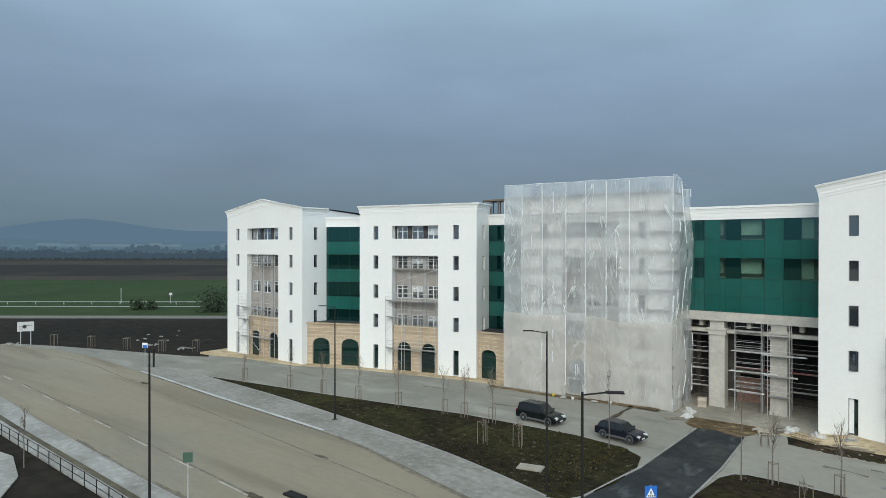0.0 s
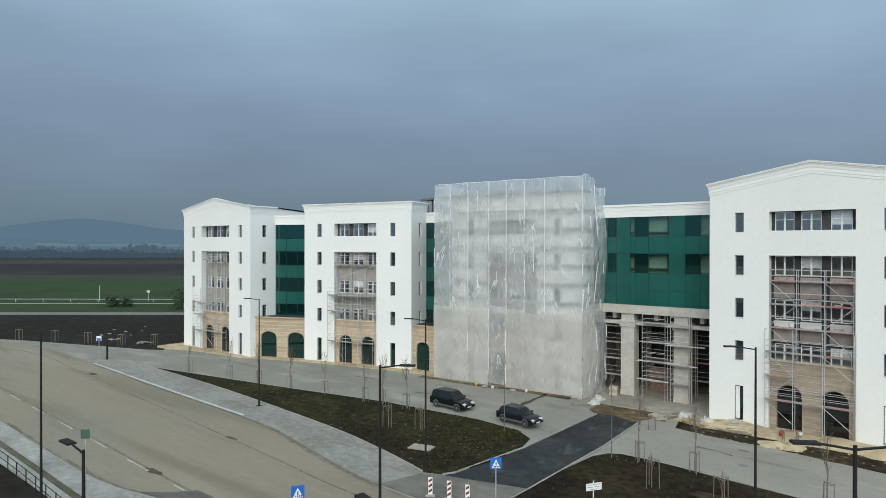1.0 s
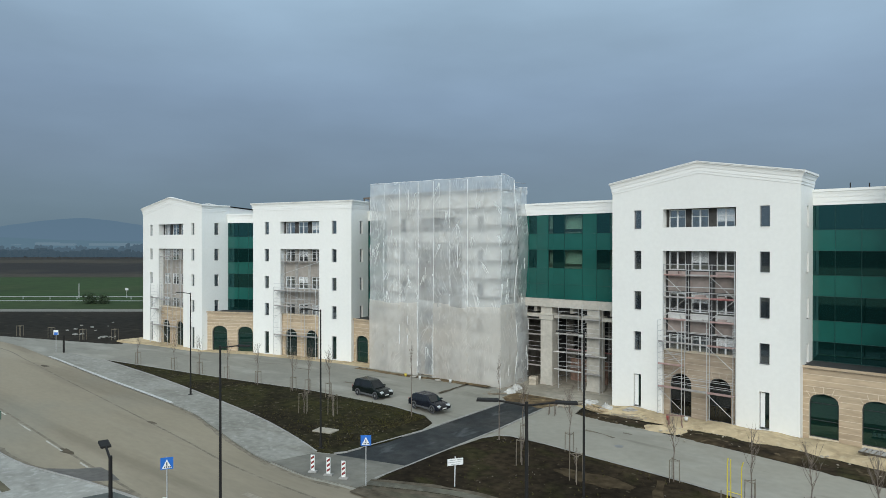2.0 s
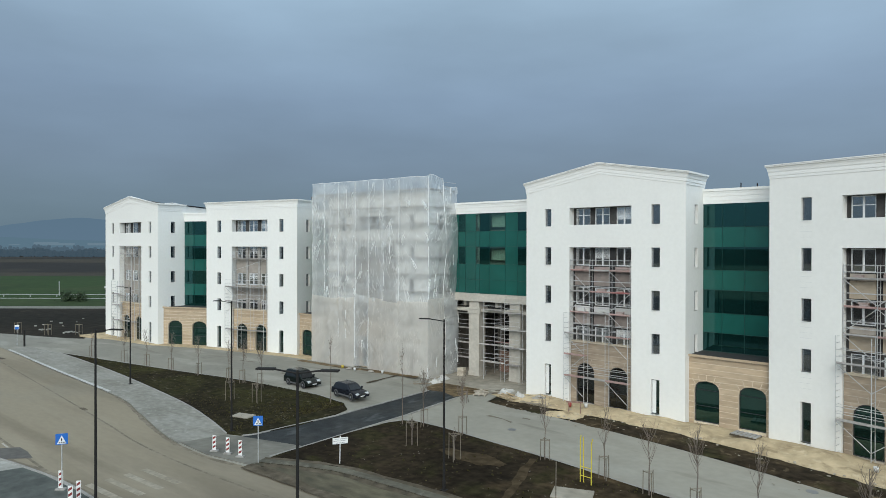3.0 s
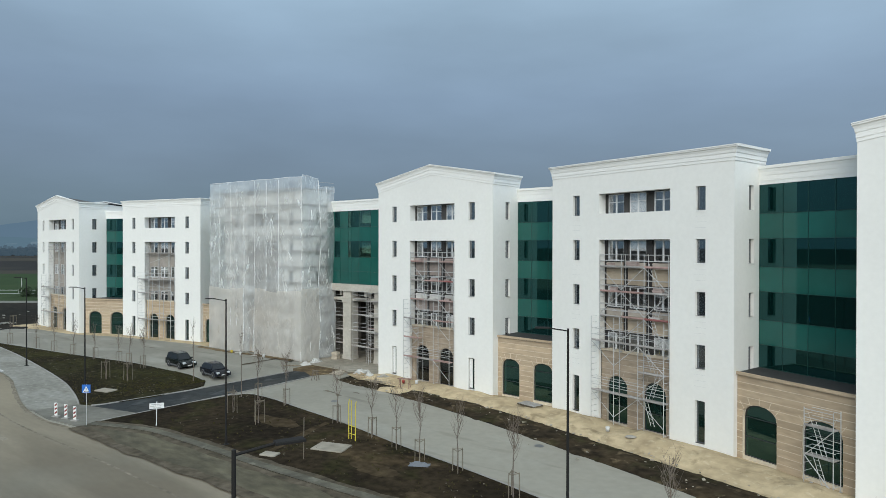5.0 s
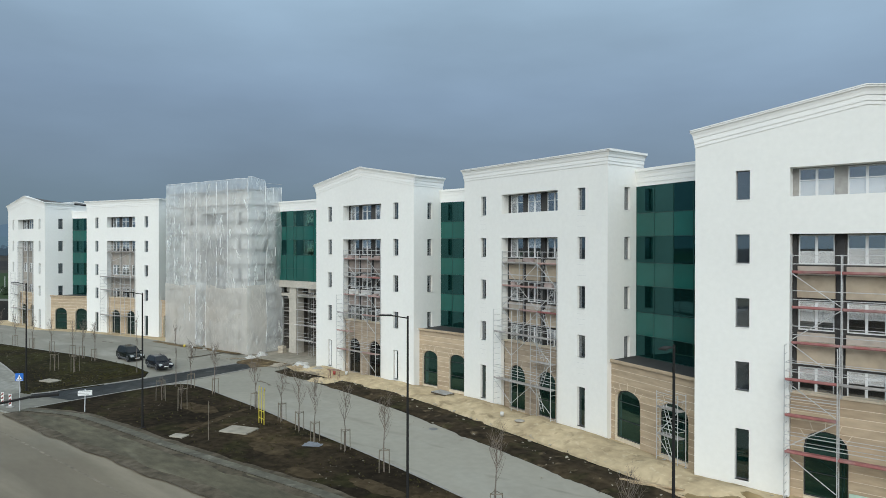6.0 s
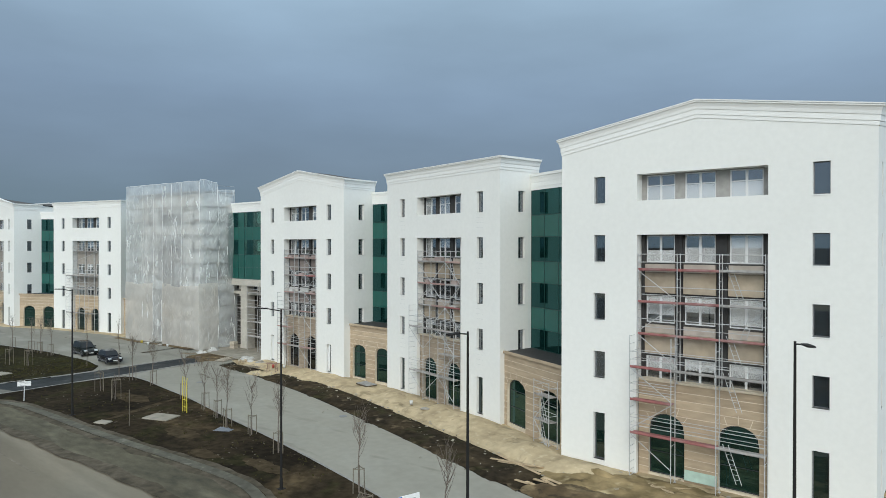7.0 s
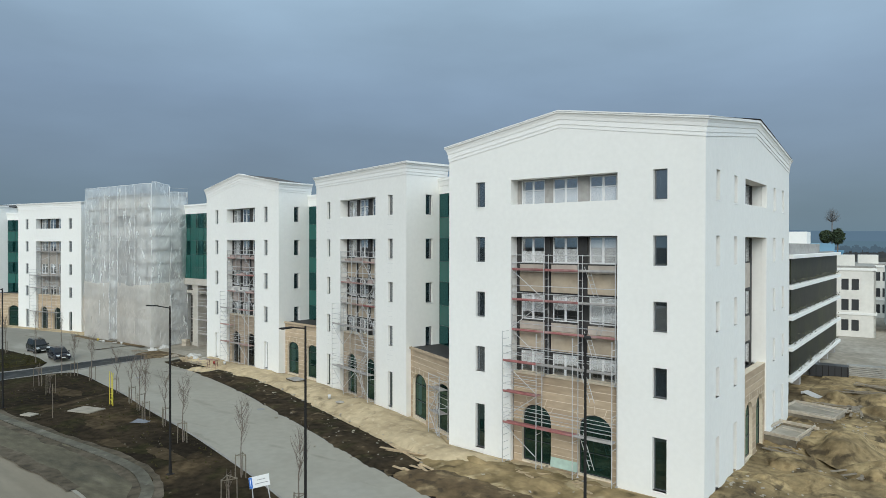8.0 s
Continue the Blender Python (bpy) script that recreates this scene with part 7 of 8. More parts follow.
def plank_pile(x, y, n, length, rz, seed, mat=None):
    rnd = random.Random(seed)
    p = empty("plank_pile", pose(x, y, max(yard_h(x + e * math.cos(radians(rz)), y + e * math.sin(radians(rz))) for e in (-length / 3, 0, length / 3)) if x > 56 else 0.0, 0, 0, rz), "loose heap of pale building planks", "planks", "plank heaps")
    for k in range(n):
        L = length * rnd.uniform(0.6, 1)
        part("plank", moved(chamfer_box(-L / 2, L / 2, -0.1, 0.1, 0, 0.05, 0.008), pose(rnd.gauss(0, 0.4), rnd.gauss(0, 0.35), 0.0 + 0.05 * (k // 2), 0, rnd.uniform(-1, 1), rnd.gauss(0, 14))), mat or TIMBER, p)


def heap(x, y, rx_, ry_, h, mat, label, seed, rz=0):
    n, v, f = 40, [], []
    rings = 14
    for j in range(rings + 1):
        t = j / rings
        for k in range(n):
            a = 2 * math.pi * k / n
            w = 1 + 0.3 * noise.noise(Vector((math.cos(a) * 1.3 + seed, math.sin(a) * 1.3, t * 2)))
            v.append((rx_ * t * w * math.cos(a), ry_ * t * w * math.sin(a), h * (1 - t ** 2.2) ** 1.3 * (1 + 0.35 * noise.noise(Vector((rx_ * t * math.cos(a) * 0.9 + seed, ry_ * t * math.sin(a) * 0.9, 1)))) + (1 - t) * 0.12 * noise.noise(Vector((rx_ * t * math.cos(a) * 3 + seed, ry_ * t * math.sin(a) * 3, 5))) - 0.09 * t))
    for j in range(rings):
        f += [(j * n + k, j * n + (k + 1) % n, (j + 1) * n + (k + 1) % n, (j + 1) * n + k) for k in range(n)]
    ob = tagged(link_mesh("earth_mound", v, f, mat, None, True), label, "heap")
    ob.matrix_basis = pose(x, y, yard_h(x, y) * 0.5 if x > 56.2 else 0.0, 0, 0, rz)


for k, (x, y, n, L, r) in enumerate(((-9.5, 61.8, 5, 2.8, -20), (-6.0, 61.0, 4, 2.2, 30), (-11.5, 63.5, 4, 2.2, 60), (-4.2, 61.6, 4, 2.0, -40), (36.6, 52.0, 3, 4.6, 2), (39.6, 50.3, 5, 1.6, -10), (12.0, 60.8, 3, 2.2, -10), (-27, 60.5, 5, 2.5, 10), (-20.5, 61, 4, 2.2, 40))):
    plank_pile(x, y, n, L, r, k, GREY_BOARD if k in (1, 2, 7, 8) else None)
heap(-2.2, 59.5, 2.3, 1.35, 0.2, SAND, "low spill of yellow sand across the soil strip", 71.3, 12)
heap(4.5, 60.1, 2.0, 0.9, 0.16, SAND, "low spill of yellow sand across the soil strip", 73.9, -8)
rubble("offcuts", [(-4.5, 61.0, 26, 1.3), (-1.5, 59.8, 16, 0.9), (4.5, 60.0, 16, 1.0), (9.5, 59.6, 16, 1.1), (14.5, 58.4, 16, 1.1), (25.5, 55.4, 18, 1.2), (31, 53.9, 16, 1.1)], PALE_CHIPS, "pale offcuts and broken board lying on sand and soil", "rubble", 15, (0.04, 0.14))
rubble("rubble", [(-8, 61.5, 26, 1.4), (-21, 60.8, 20, 1.0), (2, 59.7, 22, 1.8), (20, 57.2, 22, 2.5), (34, 53.8, 22, 2.5), (43, 51.5, 22, 2.5), (50, 52.8, 40, 2.6), (-32, 60.6, 22, 2.6)], DUSTY_FLOOR, "scattered pale rubble and offcuts on the sand", "rubble", 5, (0.03, 0.12))
rubble("debris", [(-22, 43, 24, 1.3), (-28, 46, 14, 3.0), (5, 42.5, 20, 2.0), (20, 41.5, 16, 1.5), (-6, 41, 12, 1.5), (-11, 48, 10, 0.5), (10, 57.5, 14, 0.9), (28, 53.6, 14, 0.9), (37, 51, 12, 0.8)], DUSTY, "small stones and litter on the soil", "debris", 9, (0.02, 0.06))
for k, (x, y, a, b_, h) in enumerate(((61.0, 71.8, 2.3, 4.3, 1.15), (58.7, 88.7, 1.7, 1.6, 0.9), (60.4, 63.5, 2.6, 2.0, 0.6), (57.9, 61.8, 1.6, 1.4, 0.4), (65.5, 79, 3.5, 3.2, 1.4), (64.5, 67, 3.2, 2.6, 1.0), (58.6, 66.5, 1.8, 1.6, 0.5), (70, 72, 5, 4, 1.5), (63, 90, 4, 2.5, 0.9), (66, 60, 4, 3, 0.8), (62.4, 84.5, 2.5, 2, 0.9))):
    heap(x, y, a, b_, h, MUD, "mound of dug yellow-brown earth", 50 + k * 2.9)
for k, (x, y, a, b_, h) in enumerate(((41.8, 53.6, 1.5, 0.8, 0.4), (47.5, 53.0, 1.8, 0.7, 0.35), (53.5, 52.4, 1.8, 1.2, 0.4), (56.5, 54.0, 1.5, 1.2, 0.5))):
    heap(x, y, a, b_, h, TRODDEN, "low heap of sandy spoil before the corner wing", 90 + k * 1.7)
for k, (x, y, L, r) in enumerate(((46, 54.3, 2.4, 8), (50, 54.4, 3.0, -4), (54.5, 54.0, 2.2, 20))):
    plank_pile(x, y, 4, L, r, 80 + k)
for k, (x, y, L, r) in enumerate(((60.6, 83.5, 4, 75), (59.4, 86, 5, 10), (61, 92, 5, 5), (62, 96, 6, -10))):
    plank_pile(x, y, 7, L, r, 40 + k, GREY_BOARD)

# shallow foundations beside the corner wing
PALE_BOARD = material("pale_form_board", (0.42, 0.37, 0.295), 0.95, 0.2, 3, 0.6, 0.2, dark=(0.29, 0.255, 0.205), per_object=0.15)
for x, y, sx, sy, h, inner in ((57.35, 72.5, 2.2, 4.0, 0.75, 0.5), (57.75, 80.9, 3.9, 3.9, 0.45, 0.42)):
    fd_ = empty("foundation", pose(x, y, yard_h(x, y) - 0.25, 0, 0.8, -8), "dusty concrete foundation in pale board formwork", "foundation", "foundations in the yard")
    part("slab", chamfer_box(-sx / 2, sx / 2, -sy / 2, sy / 2, -0.3, inner, 0.04), DUSTY_FLOOR, fd_)
    for a in (-1, 1):
        part("form_board", moved(chamfer_box(-sx / 2 - 0.25, sx / 2 + 0.35, -0.05, 0.05, 0, 0.22, 0.01), pose(0.03 * a, a * (sy / 2 + 0.07), h - 0.1, 0, 0.8 * a, 1.5 * a)), PALE_BOARD, fd_)
        part("form_board", moved(chamfer_box(-sx / 2 - 0.1, sx / 2 + 0.1, -0.04, 0.04, 0, 0.5, 0.01), pose(0, a * (sy / 2 + 0.06), h - 0.65, 0, 0, a)), DUSTY, fd_)
        part("form_board", moved(chamfer_box(-sy / 2 - 0.3, sy / 2 + 0.25, -0.05, 0.05, 0, 0.2, 0.01), pose(a * (sx / 2 + 0.07), 0.08 * a, h - 0.05, 0, -0.6 * a, 90 + a)), PALE_BOARD, fd_)
    for k in range(2):
        part("loose_board", moved(chamfer_box(-sx * 0.42, sx * 0.42, -0.07, 0.07, 0, 0.04, 0.008), pose(0.1, -sy * 0.3 + sy * 0.55 * k, inner + 0.004, 0, 0, 9 - 20 * k)), PALE_BOARD, fd_)
pallet = empty("white_pallet", pose(56.4, 89.8, yard_h(56.4, 89.8), 0, 14, -20), "white timber pallet leaning on spoil", "pallet")
for k in range(5):
    part("slat", chamfer_box(-0.9, 0.9, -0.6 + 0.26 * k, -0.44 + 0.26 * k, 0.14, 0.18, 0.005), DULL_WHITE, pallet)
for x in (-0.8, 0.0, 0.8):
    part("bearer", chamfer_box(x - 0.06, x + 0.06, -0.62, 0.62, 0.0, 0.138, 0.005), DULL_WHITE, pallet)
crate = empty("dark_crate", pose(56.2, 101.6, yard_h(56.2, 101.6) - 0.06, 0, 0, 6), "dark steel crate with upright ribs", "crate")
part("body", chamfer_box(-1.9, 1.9, -0.8, 0.8, 0.0, 1.35, 0.05), FRAME_D, crate)
for k in range(7):
    part("rib", box(-1.8 + 0.6 * k - 0.03, -1.8 + 0.6 * k + 0.03, -0.84, -0.802, 0.05, 1.3), POLE, crate)
def grate(x, y, z, rz):
    """A shaft cover: a dusty frame with slats."""
    g = empty("shaft_grate", pose(x, y, z, 0, 0, rz), "dusty grey timber cover lying on the sand", "cover")
    for yy in (-0.55, 0.55):
        part("rail", box(-1.0, 1.0, yy - 0.08, yy + 0.08, 0, 0.12), DIRT, g)
    for j in range(6):
        part("slat", box(-0.95 + 0.34 * j, -0.7 + 0.34 * j, -0.6, 0.6, 0.12, 0.16), CONCRETE, g)


grate(12.7, 61.6, 0.33, -10)
tarp_v, tarp_f = [], []
for j in range(9):
    for k in range(9):
        x, y = (k - 4) / 4, (j - 4) / 4
        w = 1 + 0.3 * noise.noise(Vector((x * 2, y * 2, 3)))
        tarp_v.append((0.7 * x * w, 0.38 * y * w, 0.03 + 0.25 * max(0, 1 - x * x - y * y) * (0.7 + noise.noise(Vector((x * 3, y * 3, 7))))))
tarp_f = [(9 * j + k, 9 * j + k + 1, 9 * j + k + 10, 9 * j + k + 9) for j in range(8) for k in range(8)]
tarp = tagged(link_mesh("tarpaulin", tarp_v, tarp_f, plain("pale_blue_plastic", (0.14, 0.153, 0.172), 0.65)), "pale blue-grey plastic sheet lying on the soil", "plastic sheet")
tarp.matrix_basis = pose(14.6, 44.2, 0, 0, 0, 30)
def bucket(x, y, z, colour, label):
    b = tagged(link_mesh("bucket", *lathe([(0.0, 0.0), (0.13, 0.0), (0.17, 0.34), (0.155, 0.34), (0.12, 0.03), (0.0, 0.03)], 12), colour, None, True), label, "bucket", "buckets on the site")
    b.matrix_basis = pose(x, y, z)


def sack(x, y, z, rz, mat, label):
    v, f = [], []
    for j in range(7):
        for k in range(10):
            a = 2 * math.pi * k / 10
            t = (j - 3) / 3
            r = math.sqrt(max(0.02, 1 - t ** 4))
            v.append((0.42 * t, 0.24 * r * math.cos(a), 0.1 + 0.11 * r * math.sin(a) + 0.02 * math.sin(5 * t + k)))
    for j in range(6):
        f += [(10 * j + k, 10 * j + (k + 1) % 10, 10 * j + 10 + (k + 1) % 10, 10 * j + 10 + k) for k in range(10)]
    f += [tuple(range(10)), tuple(range(60, 70))]
    s = tagged(link_mesh("sack", v, f, mat, None, True), label, "sack", "sacks on the site")
    s.matrix_basis = pose(x, y, z, 0, 0, rz)


BUCKET_W, BUCKET_Y, BUCKET_R = plain("white_plastic", (0.55, 0.55, 0.53), 0.5), plain("yellow_plastic", (0.5, 0.38, 0.05), 0.5), plain("red_plastic", (0.35, 0.05, 0.04), 0.5)
for x, y, z, c, lab in ((-33.6, 60.9, 0.18, BUCKET_Y, "small yellow plastic bucket by the scaffold"), (-31.2, 60.7, 0.18, BUCKET_W, "white plastic bucket by the scaffold"), (-27.4, 61.6, 0.18, BUCKET_W, "white plastic bucket by the scaffold"), (-2.6, 61.4, 0.25, BUCKET_R, "red plastic bucket on the sand"), (-1.2, 61.9, 0.3, BUCKET_W, "white plastic bucket on the sand"), (21.5, 58.6, 0.3, BUCKET_W, "white plastic bucket on the sand")):
    bucket(x, y, z, c, lab)
SACKING = material("dusty_sack", (0.36, 0.34, 0.30), 0.95, 0.15, 3, 0.6, 0.2)
for x, y, z, r in ((-6.8, 62.2, 0.15, 10), (-6.2, 62.6, 0.15, 50), (-6.5, 62.4, 0.32, 25), (-32.4, 60.9, 0.18, 70), (-29.0, 61.3, 0.18, 15), (23.6, 58.0, 0.3, 30)):
    sack(x, y, z, r, SACKING, "pale dusty cement sack lying on the ground")
skip = empty("pallet_stack", pose(59.4, 104.6, -0.05, 0, 0, 8), "grey stack of boards on the yard", "board stack")
for k in range(6):
    part("board", chamfer_box(-1.9 + 0.1 * (k % 2), 1.8, -0.9, 0.9 - 0.1 * (k % 3), 0.2 * k, 0.2 * k + 0.16, 0.02), SLABS, skip)
# things on the roofs
for x, y, z, sx, sy, sz in ((10.0, 71, 20.4, 0.35, 0.35, 0.4), (11.4, 71, 20.4, 0.25, 0.25, 0.3), (54.6, 68.2, 23.0, 1.0, 1.2, 0.5),):
    vent = empty("roof_vent", pose(x, y, z), "small dark vent on the roof", "roof vent", "vents on the roofs")
    part("box", chamfer_box(-sx / 2, sx / 2, -sy / 2, sy / 2, 0, sz, 0.05), POLE, vent)
    part("pipe", tube((0, 0, sz), (0, 0, sz + 0.5), 0.05, 6), POLE, vent)
hut = empty("roof_frame", pose(-45.5, 69, 20.4, 0, 0, 6), "brown unfinished frame on the roof", "roof frame")
part("deck", box(-2.2, 2.2, -1.4, 1.4, 1.9, 2.1), BARK, hut)
for x in (-2.1, -1.05, 0, 1.05, 2.1):
    for y in (-1.3, 1.3):
        part("post", box(x - 0.06, x + 0.06, y - 0.06, y + 0.06, 0, 1.9), BARK, hut)

rubble("debris", [(59, 62, 30, 1.8), (61, 68, 34, 2.2), (59.5, 74, 30, 2.0), (62, 80, 34, 3.0), (60, 88, 30, 3.0), (57.8, 60, 24, 1.2)], DUSTY_FLOOR, "broken pale concrete and offcuts in the mud", "debris", 33, (0.03, 0.11))
for k, (x, y, L, r) in enumerate(((61.5, 84.8, 4, 8), (57.6, 69.2, 2.0, -6), (62.6, 66.4, 3.0, 80))):
    plank_pile(x, y, 5, L, r, 60 + k, GREY_BOARD)

OLD_FILM = material("dusty_film", (0.5, 0.49, 0.46), 0.6, 0.2, 4, 1.0, 0.3)


def bundle(x, y, r, h, seed, label):
    """A crumpled heap of white film."""
    n, v, f = 12, [], []
    for j in range(6):
        t = j / 5
        for k in range(n):
            a = 2 * math.pi * k / n
            w = 1 + 0.5 * noise.noise(Vector((math.cos(a) * 2 + seed, math.sin(a) * 2, t * 3)))
            v.append((r * t * w * math.cos(a), r * 0.6 * t * w * math.sin(a), h * (1 - t * t) * (1 + 0.9 * noise.noise(Vector((k * 1.3 + seed, t * 4, 2)))) - 0.08 * t))
    for j in range(5):
        f += [(j * n + k, j * n + (k + 1) % n, (j + 1) * n + (k + 1) % n, (j + 1) * n + k) for k in range(n)]
    ob = tagged(link_mesh("crumpled_film", v, f, OLD_FILM), label, "plastic wad", "wads of film")
    ob.matrix_basis = pose(x, y, 0.0, 0, 0, seed * 40)


bundle(-19.9, 62.4, 0.7, 0.35, 1.2, "crumpled white film lying beside the scaffold")
bundle(-20.3, 64.4, 1.25, 0.4, 2.7, "crumpled white film lying beside the scaffold")
bundle(-8.9, 62.6, 0.9, 0.45, 3.9, "crumpled white film on the building rubble")
RED_STEEL = material("dusty_red_steel", (0.20, 0.105, 0.085), 0.8, 0.2, 4, 1.0, 0.05, dark=(0.28, 0.2, 0.16), stain=0.9)
red_frame = empty("trestle", pose(-1.7, 60.6, -0.02, 0, 0, 25), "small faded red steel trestle on the sand", "trestle")
for x in (-0.55, 0.55):
    for y in (-0.3, 0.3):
        part("leg", tube((x, y, 0), (x * 0.9, y * 0.5, 0.95), 0.035, 6), RED_STEEL, red_frame)
    part("cross_bar", tube((x * 0.95, -0.25, 0.4), (x * 0.95, 0.25, 0.4), 0.025, 6), RED_STEEL, red_frame)
part("top", chamfer_box(-0.75, 0.75, -0.14, 0.14, 0.95, 1.03, 0.01), RED_STEEL, red_frame)
block_stack = empty("block_stack", pose(-19.95, 67.4, 0.02, 0, 0, 12), "small stack of pale blocks beside a pillar", "blocks")
for k in range(3):
    part("block", chamfer_box(-0.42 + 0.03 * (k % 2), 0.42, -0.4, 0.4 - 0.03 * k, 0.31 * k, 0.31 * k + 0.295, 0.02), PALE_BOARD, block_stack)
for x, y, r in ((-12.6, 60.9, 20), (-13.2, 61.9, -15)):
    flat_pack = empty("pallet", pose(x, y, -0.06, 0, 0, r), "pale timber pallet lying on the paving", "pallet", "pallets on the site")
    for k in range(5):
        part("slat", chamfer_box(-0.65, 0.65, -0.5 + 0.22 * k, -0.36 + 0.22 * k, 0.12, 0.15, 0.005), PALE_BOARD, flat_pack)
    for xx in (-0.58, 0.0, 0.58):
        part("bearer", chamfer_box(xx - 0.05, xx + 0.05, -0.5, 0.52, 0.0, 0.118, 0.005), PALE_BOARD, flat_pack)
bundle(-11.2, 63.6, 1.1, 0.3, 6.3, "crumpled white film on the building rubble")
for x, y in ((18.6, 53.1), (-3.4, 52.6)):
    cover = tagged(link_mesh("manhole_cover", *lathe([(0.0, 0.0), (0.36, 0.0), (0.36, 0.012), (0.3, 0.016), (0.0, 0.014)], 20), FRAME_S), "round dark manhole cover in the paving", "manhole cover", "manhole covers")
    cover.matrix_basis = pose(x, y, -0.079)
trestle = empty("trestle", pose(-12.0, 57.4, -0.05, 0, 0, 20), "small brown timber trestle on the paving", "trestle")
for x in (-0.3, 0.3):
    for y in (-0.3, 0.3):
        part("leg", tube((x, y, 0), (x * 0.8, y * 0.3, 1.0), 0.035, 6), BARK, trestle)
part("top", box(-0.35, 0.35, -0.1, 0.1, 1.0, 1.08), BARK, trestle)

# ---- the distance ----
def across(name, d0, d1, u0, u1, z, mat, label, category="field"):
    """A field strip that runs across the heading VIEW between two distances."""
    pts = [VIEW @ Vector(p) for p in ((u0, d0, 0), (u1, d0, 0), (u1, d1, 0), (u0, d1, 0))]
    return flat(name, [(p.x, p.y) for p in pts], z, mat, label, category)


FIELD_G = material("winter_wheat", (0.026, 0.052, 0.014), 1.0, 0.2, 0.3, 0.02, 0.3, 1.0, dark=(0.018, 0.034, 0.011), stain=0.8, stretch=(1, 1, 1), spec=0.2, patches=(((0.04, 0.058, 0.02), 0.02, 0.5, 0.64, 0.7, (1, 1, 1)),))
FIELD_T = material("stubble", (0.047, 0.041, 0.03), 1.0, 0.2, 0.2, 0.02, 0.2, 1.0, spec=0.2, patches=(((0.03, 0.028, 0.022), 0.02, 0.5, 0.65, 0.8, (1, 1, 1)),))
FIELD_B = material("ploughed_field", (0.020, 0.0185, 0.0165), 1.0, 0.2, 0.15, 0.015, 0.2, 1.0, dark=(0.016, 0.0155, 0.0145), spec=0.2, patches=(((0.034, 0.030, 0.023), 0.012, 0.5, 0.62, 0.8, (1, 1, 1)),))
FAR_ROAD = material("far_road", (0.17, 0.165, 0.14), 0.9, 0.1, 0.5, 0.05, 0.0)
across("road_far", 145, 151, -900, 60, -0.10, FAR_ROAD, "pale grey road across the fields", "road")
across("ground_green", 151, 310, -1500, 500, -0.11, FIELD_G, "green field of young wheat")
across("ground_stubble", 310, 352, -1500, 700, -0.08, FIELD_T, "strip of tan stubble")
across("ground_ploughed", 352, 560, -2500, 900, -0.05, FIELD_B, "brown ploughed field")
across("ground_far_stubble", 560, 720, -2500, 1200, 0.0, FIELD_T, "strip of tan stubble far off")
across("ground_far", 720, 2600, -3000, 3000, 0.05, FIELD_B, "dull brown fields far off")



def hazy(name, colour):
    """Distance veiled by air: its haze is painted in, as an even glow."""
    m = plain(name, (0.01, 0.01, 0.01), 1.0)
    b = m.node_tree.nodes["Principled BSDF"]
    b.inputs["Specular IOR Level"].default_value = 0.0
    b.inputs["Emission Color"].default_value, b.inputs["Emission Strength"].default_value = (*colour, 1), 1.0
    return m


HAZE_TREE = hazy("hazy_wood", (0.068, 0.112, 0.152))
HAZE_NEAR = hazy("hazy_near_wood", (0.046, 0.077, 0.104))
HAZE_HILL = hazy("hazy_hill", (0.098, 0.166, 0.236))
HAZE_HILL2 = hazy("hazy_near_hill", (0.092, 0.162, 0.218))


def ridge(name, d, u0, u1, base, amp, seed, mat, label, step=40):
    v, f = [], []
    n = int((u1 - u0) / step)
    for i in range(n + 1):
        u = u0 + (u1 - u0) * i / n
        h = base + amp * math.exp(-((u + 2137) / 480) ** 2) + 14 * noise.noise(Vector((u * 0.0018 + seed, seed, 0))) + 4 * noise.noise(Vector((u * 0.008, seed, 2)))
        v += [tuple(VIEW @ Vector((u, d, -2))), tuple(VIEW @ Vector((u, d + 160, max(3, h)))), tuple(VIEW @ Vector((u, d + 400, -2)))]
    for i in range(n):
        for j in range(2):
            f.append((3 * i + j, 3 * i + 3 + j, 3 * i + 4 + j, 3 * i + 1 + j))
    return tagged(link_mesh(name, v, f, mat, None, True), label, "hills", kind="structure")


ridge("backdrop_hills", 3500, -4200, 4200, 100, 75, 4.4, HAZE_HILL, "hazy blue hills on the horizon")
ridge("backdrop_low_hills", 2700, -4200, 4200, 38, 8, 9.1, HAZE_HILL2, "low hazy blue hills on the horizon")


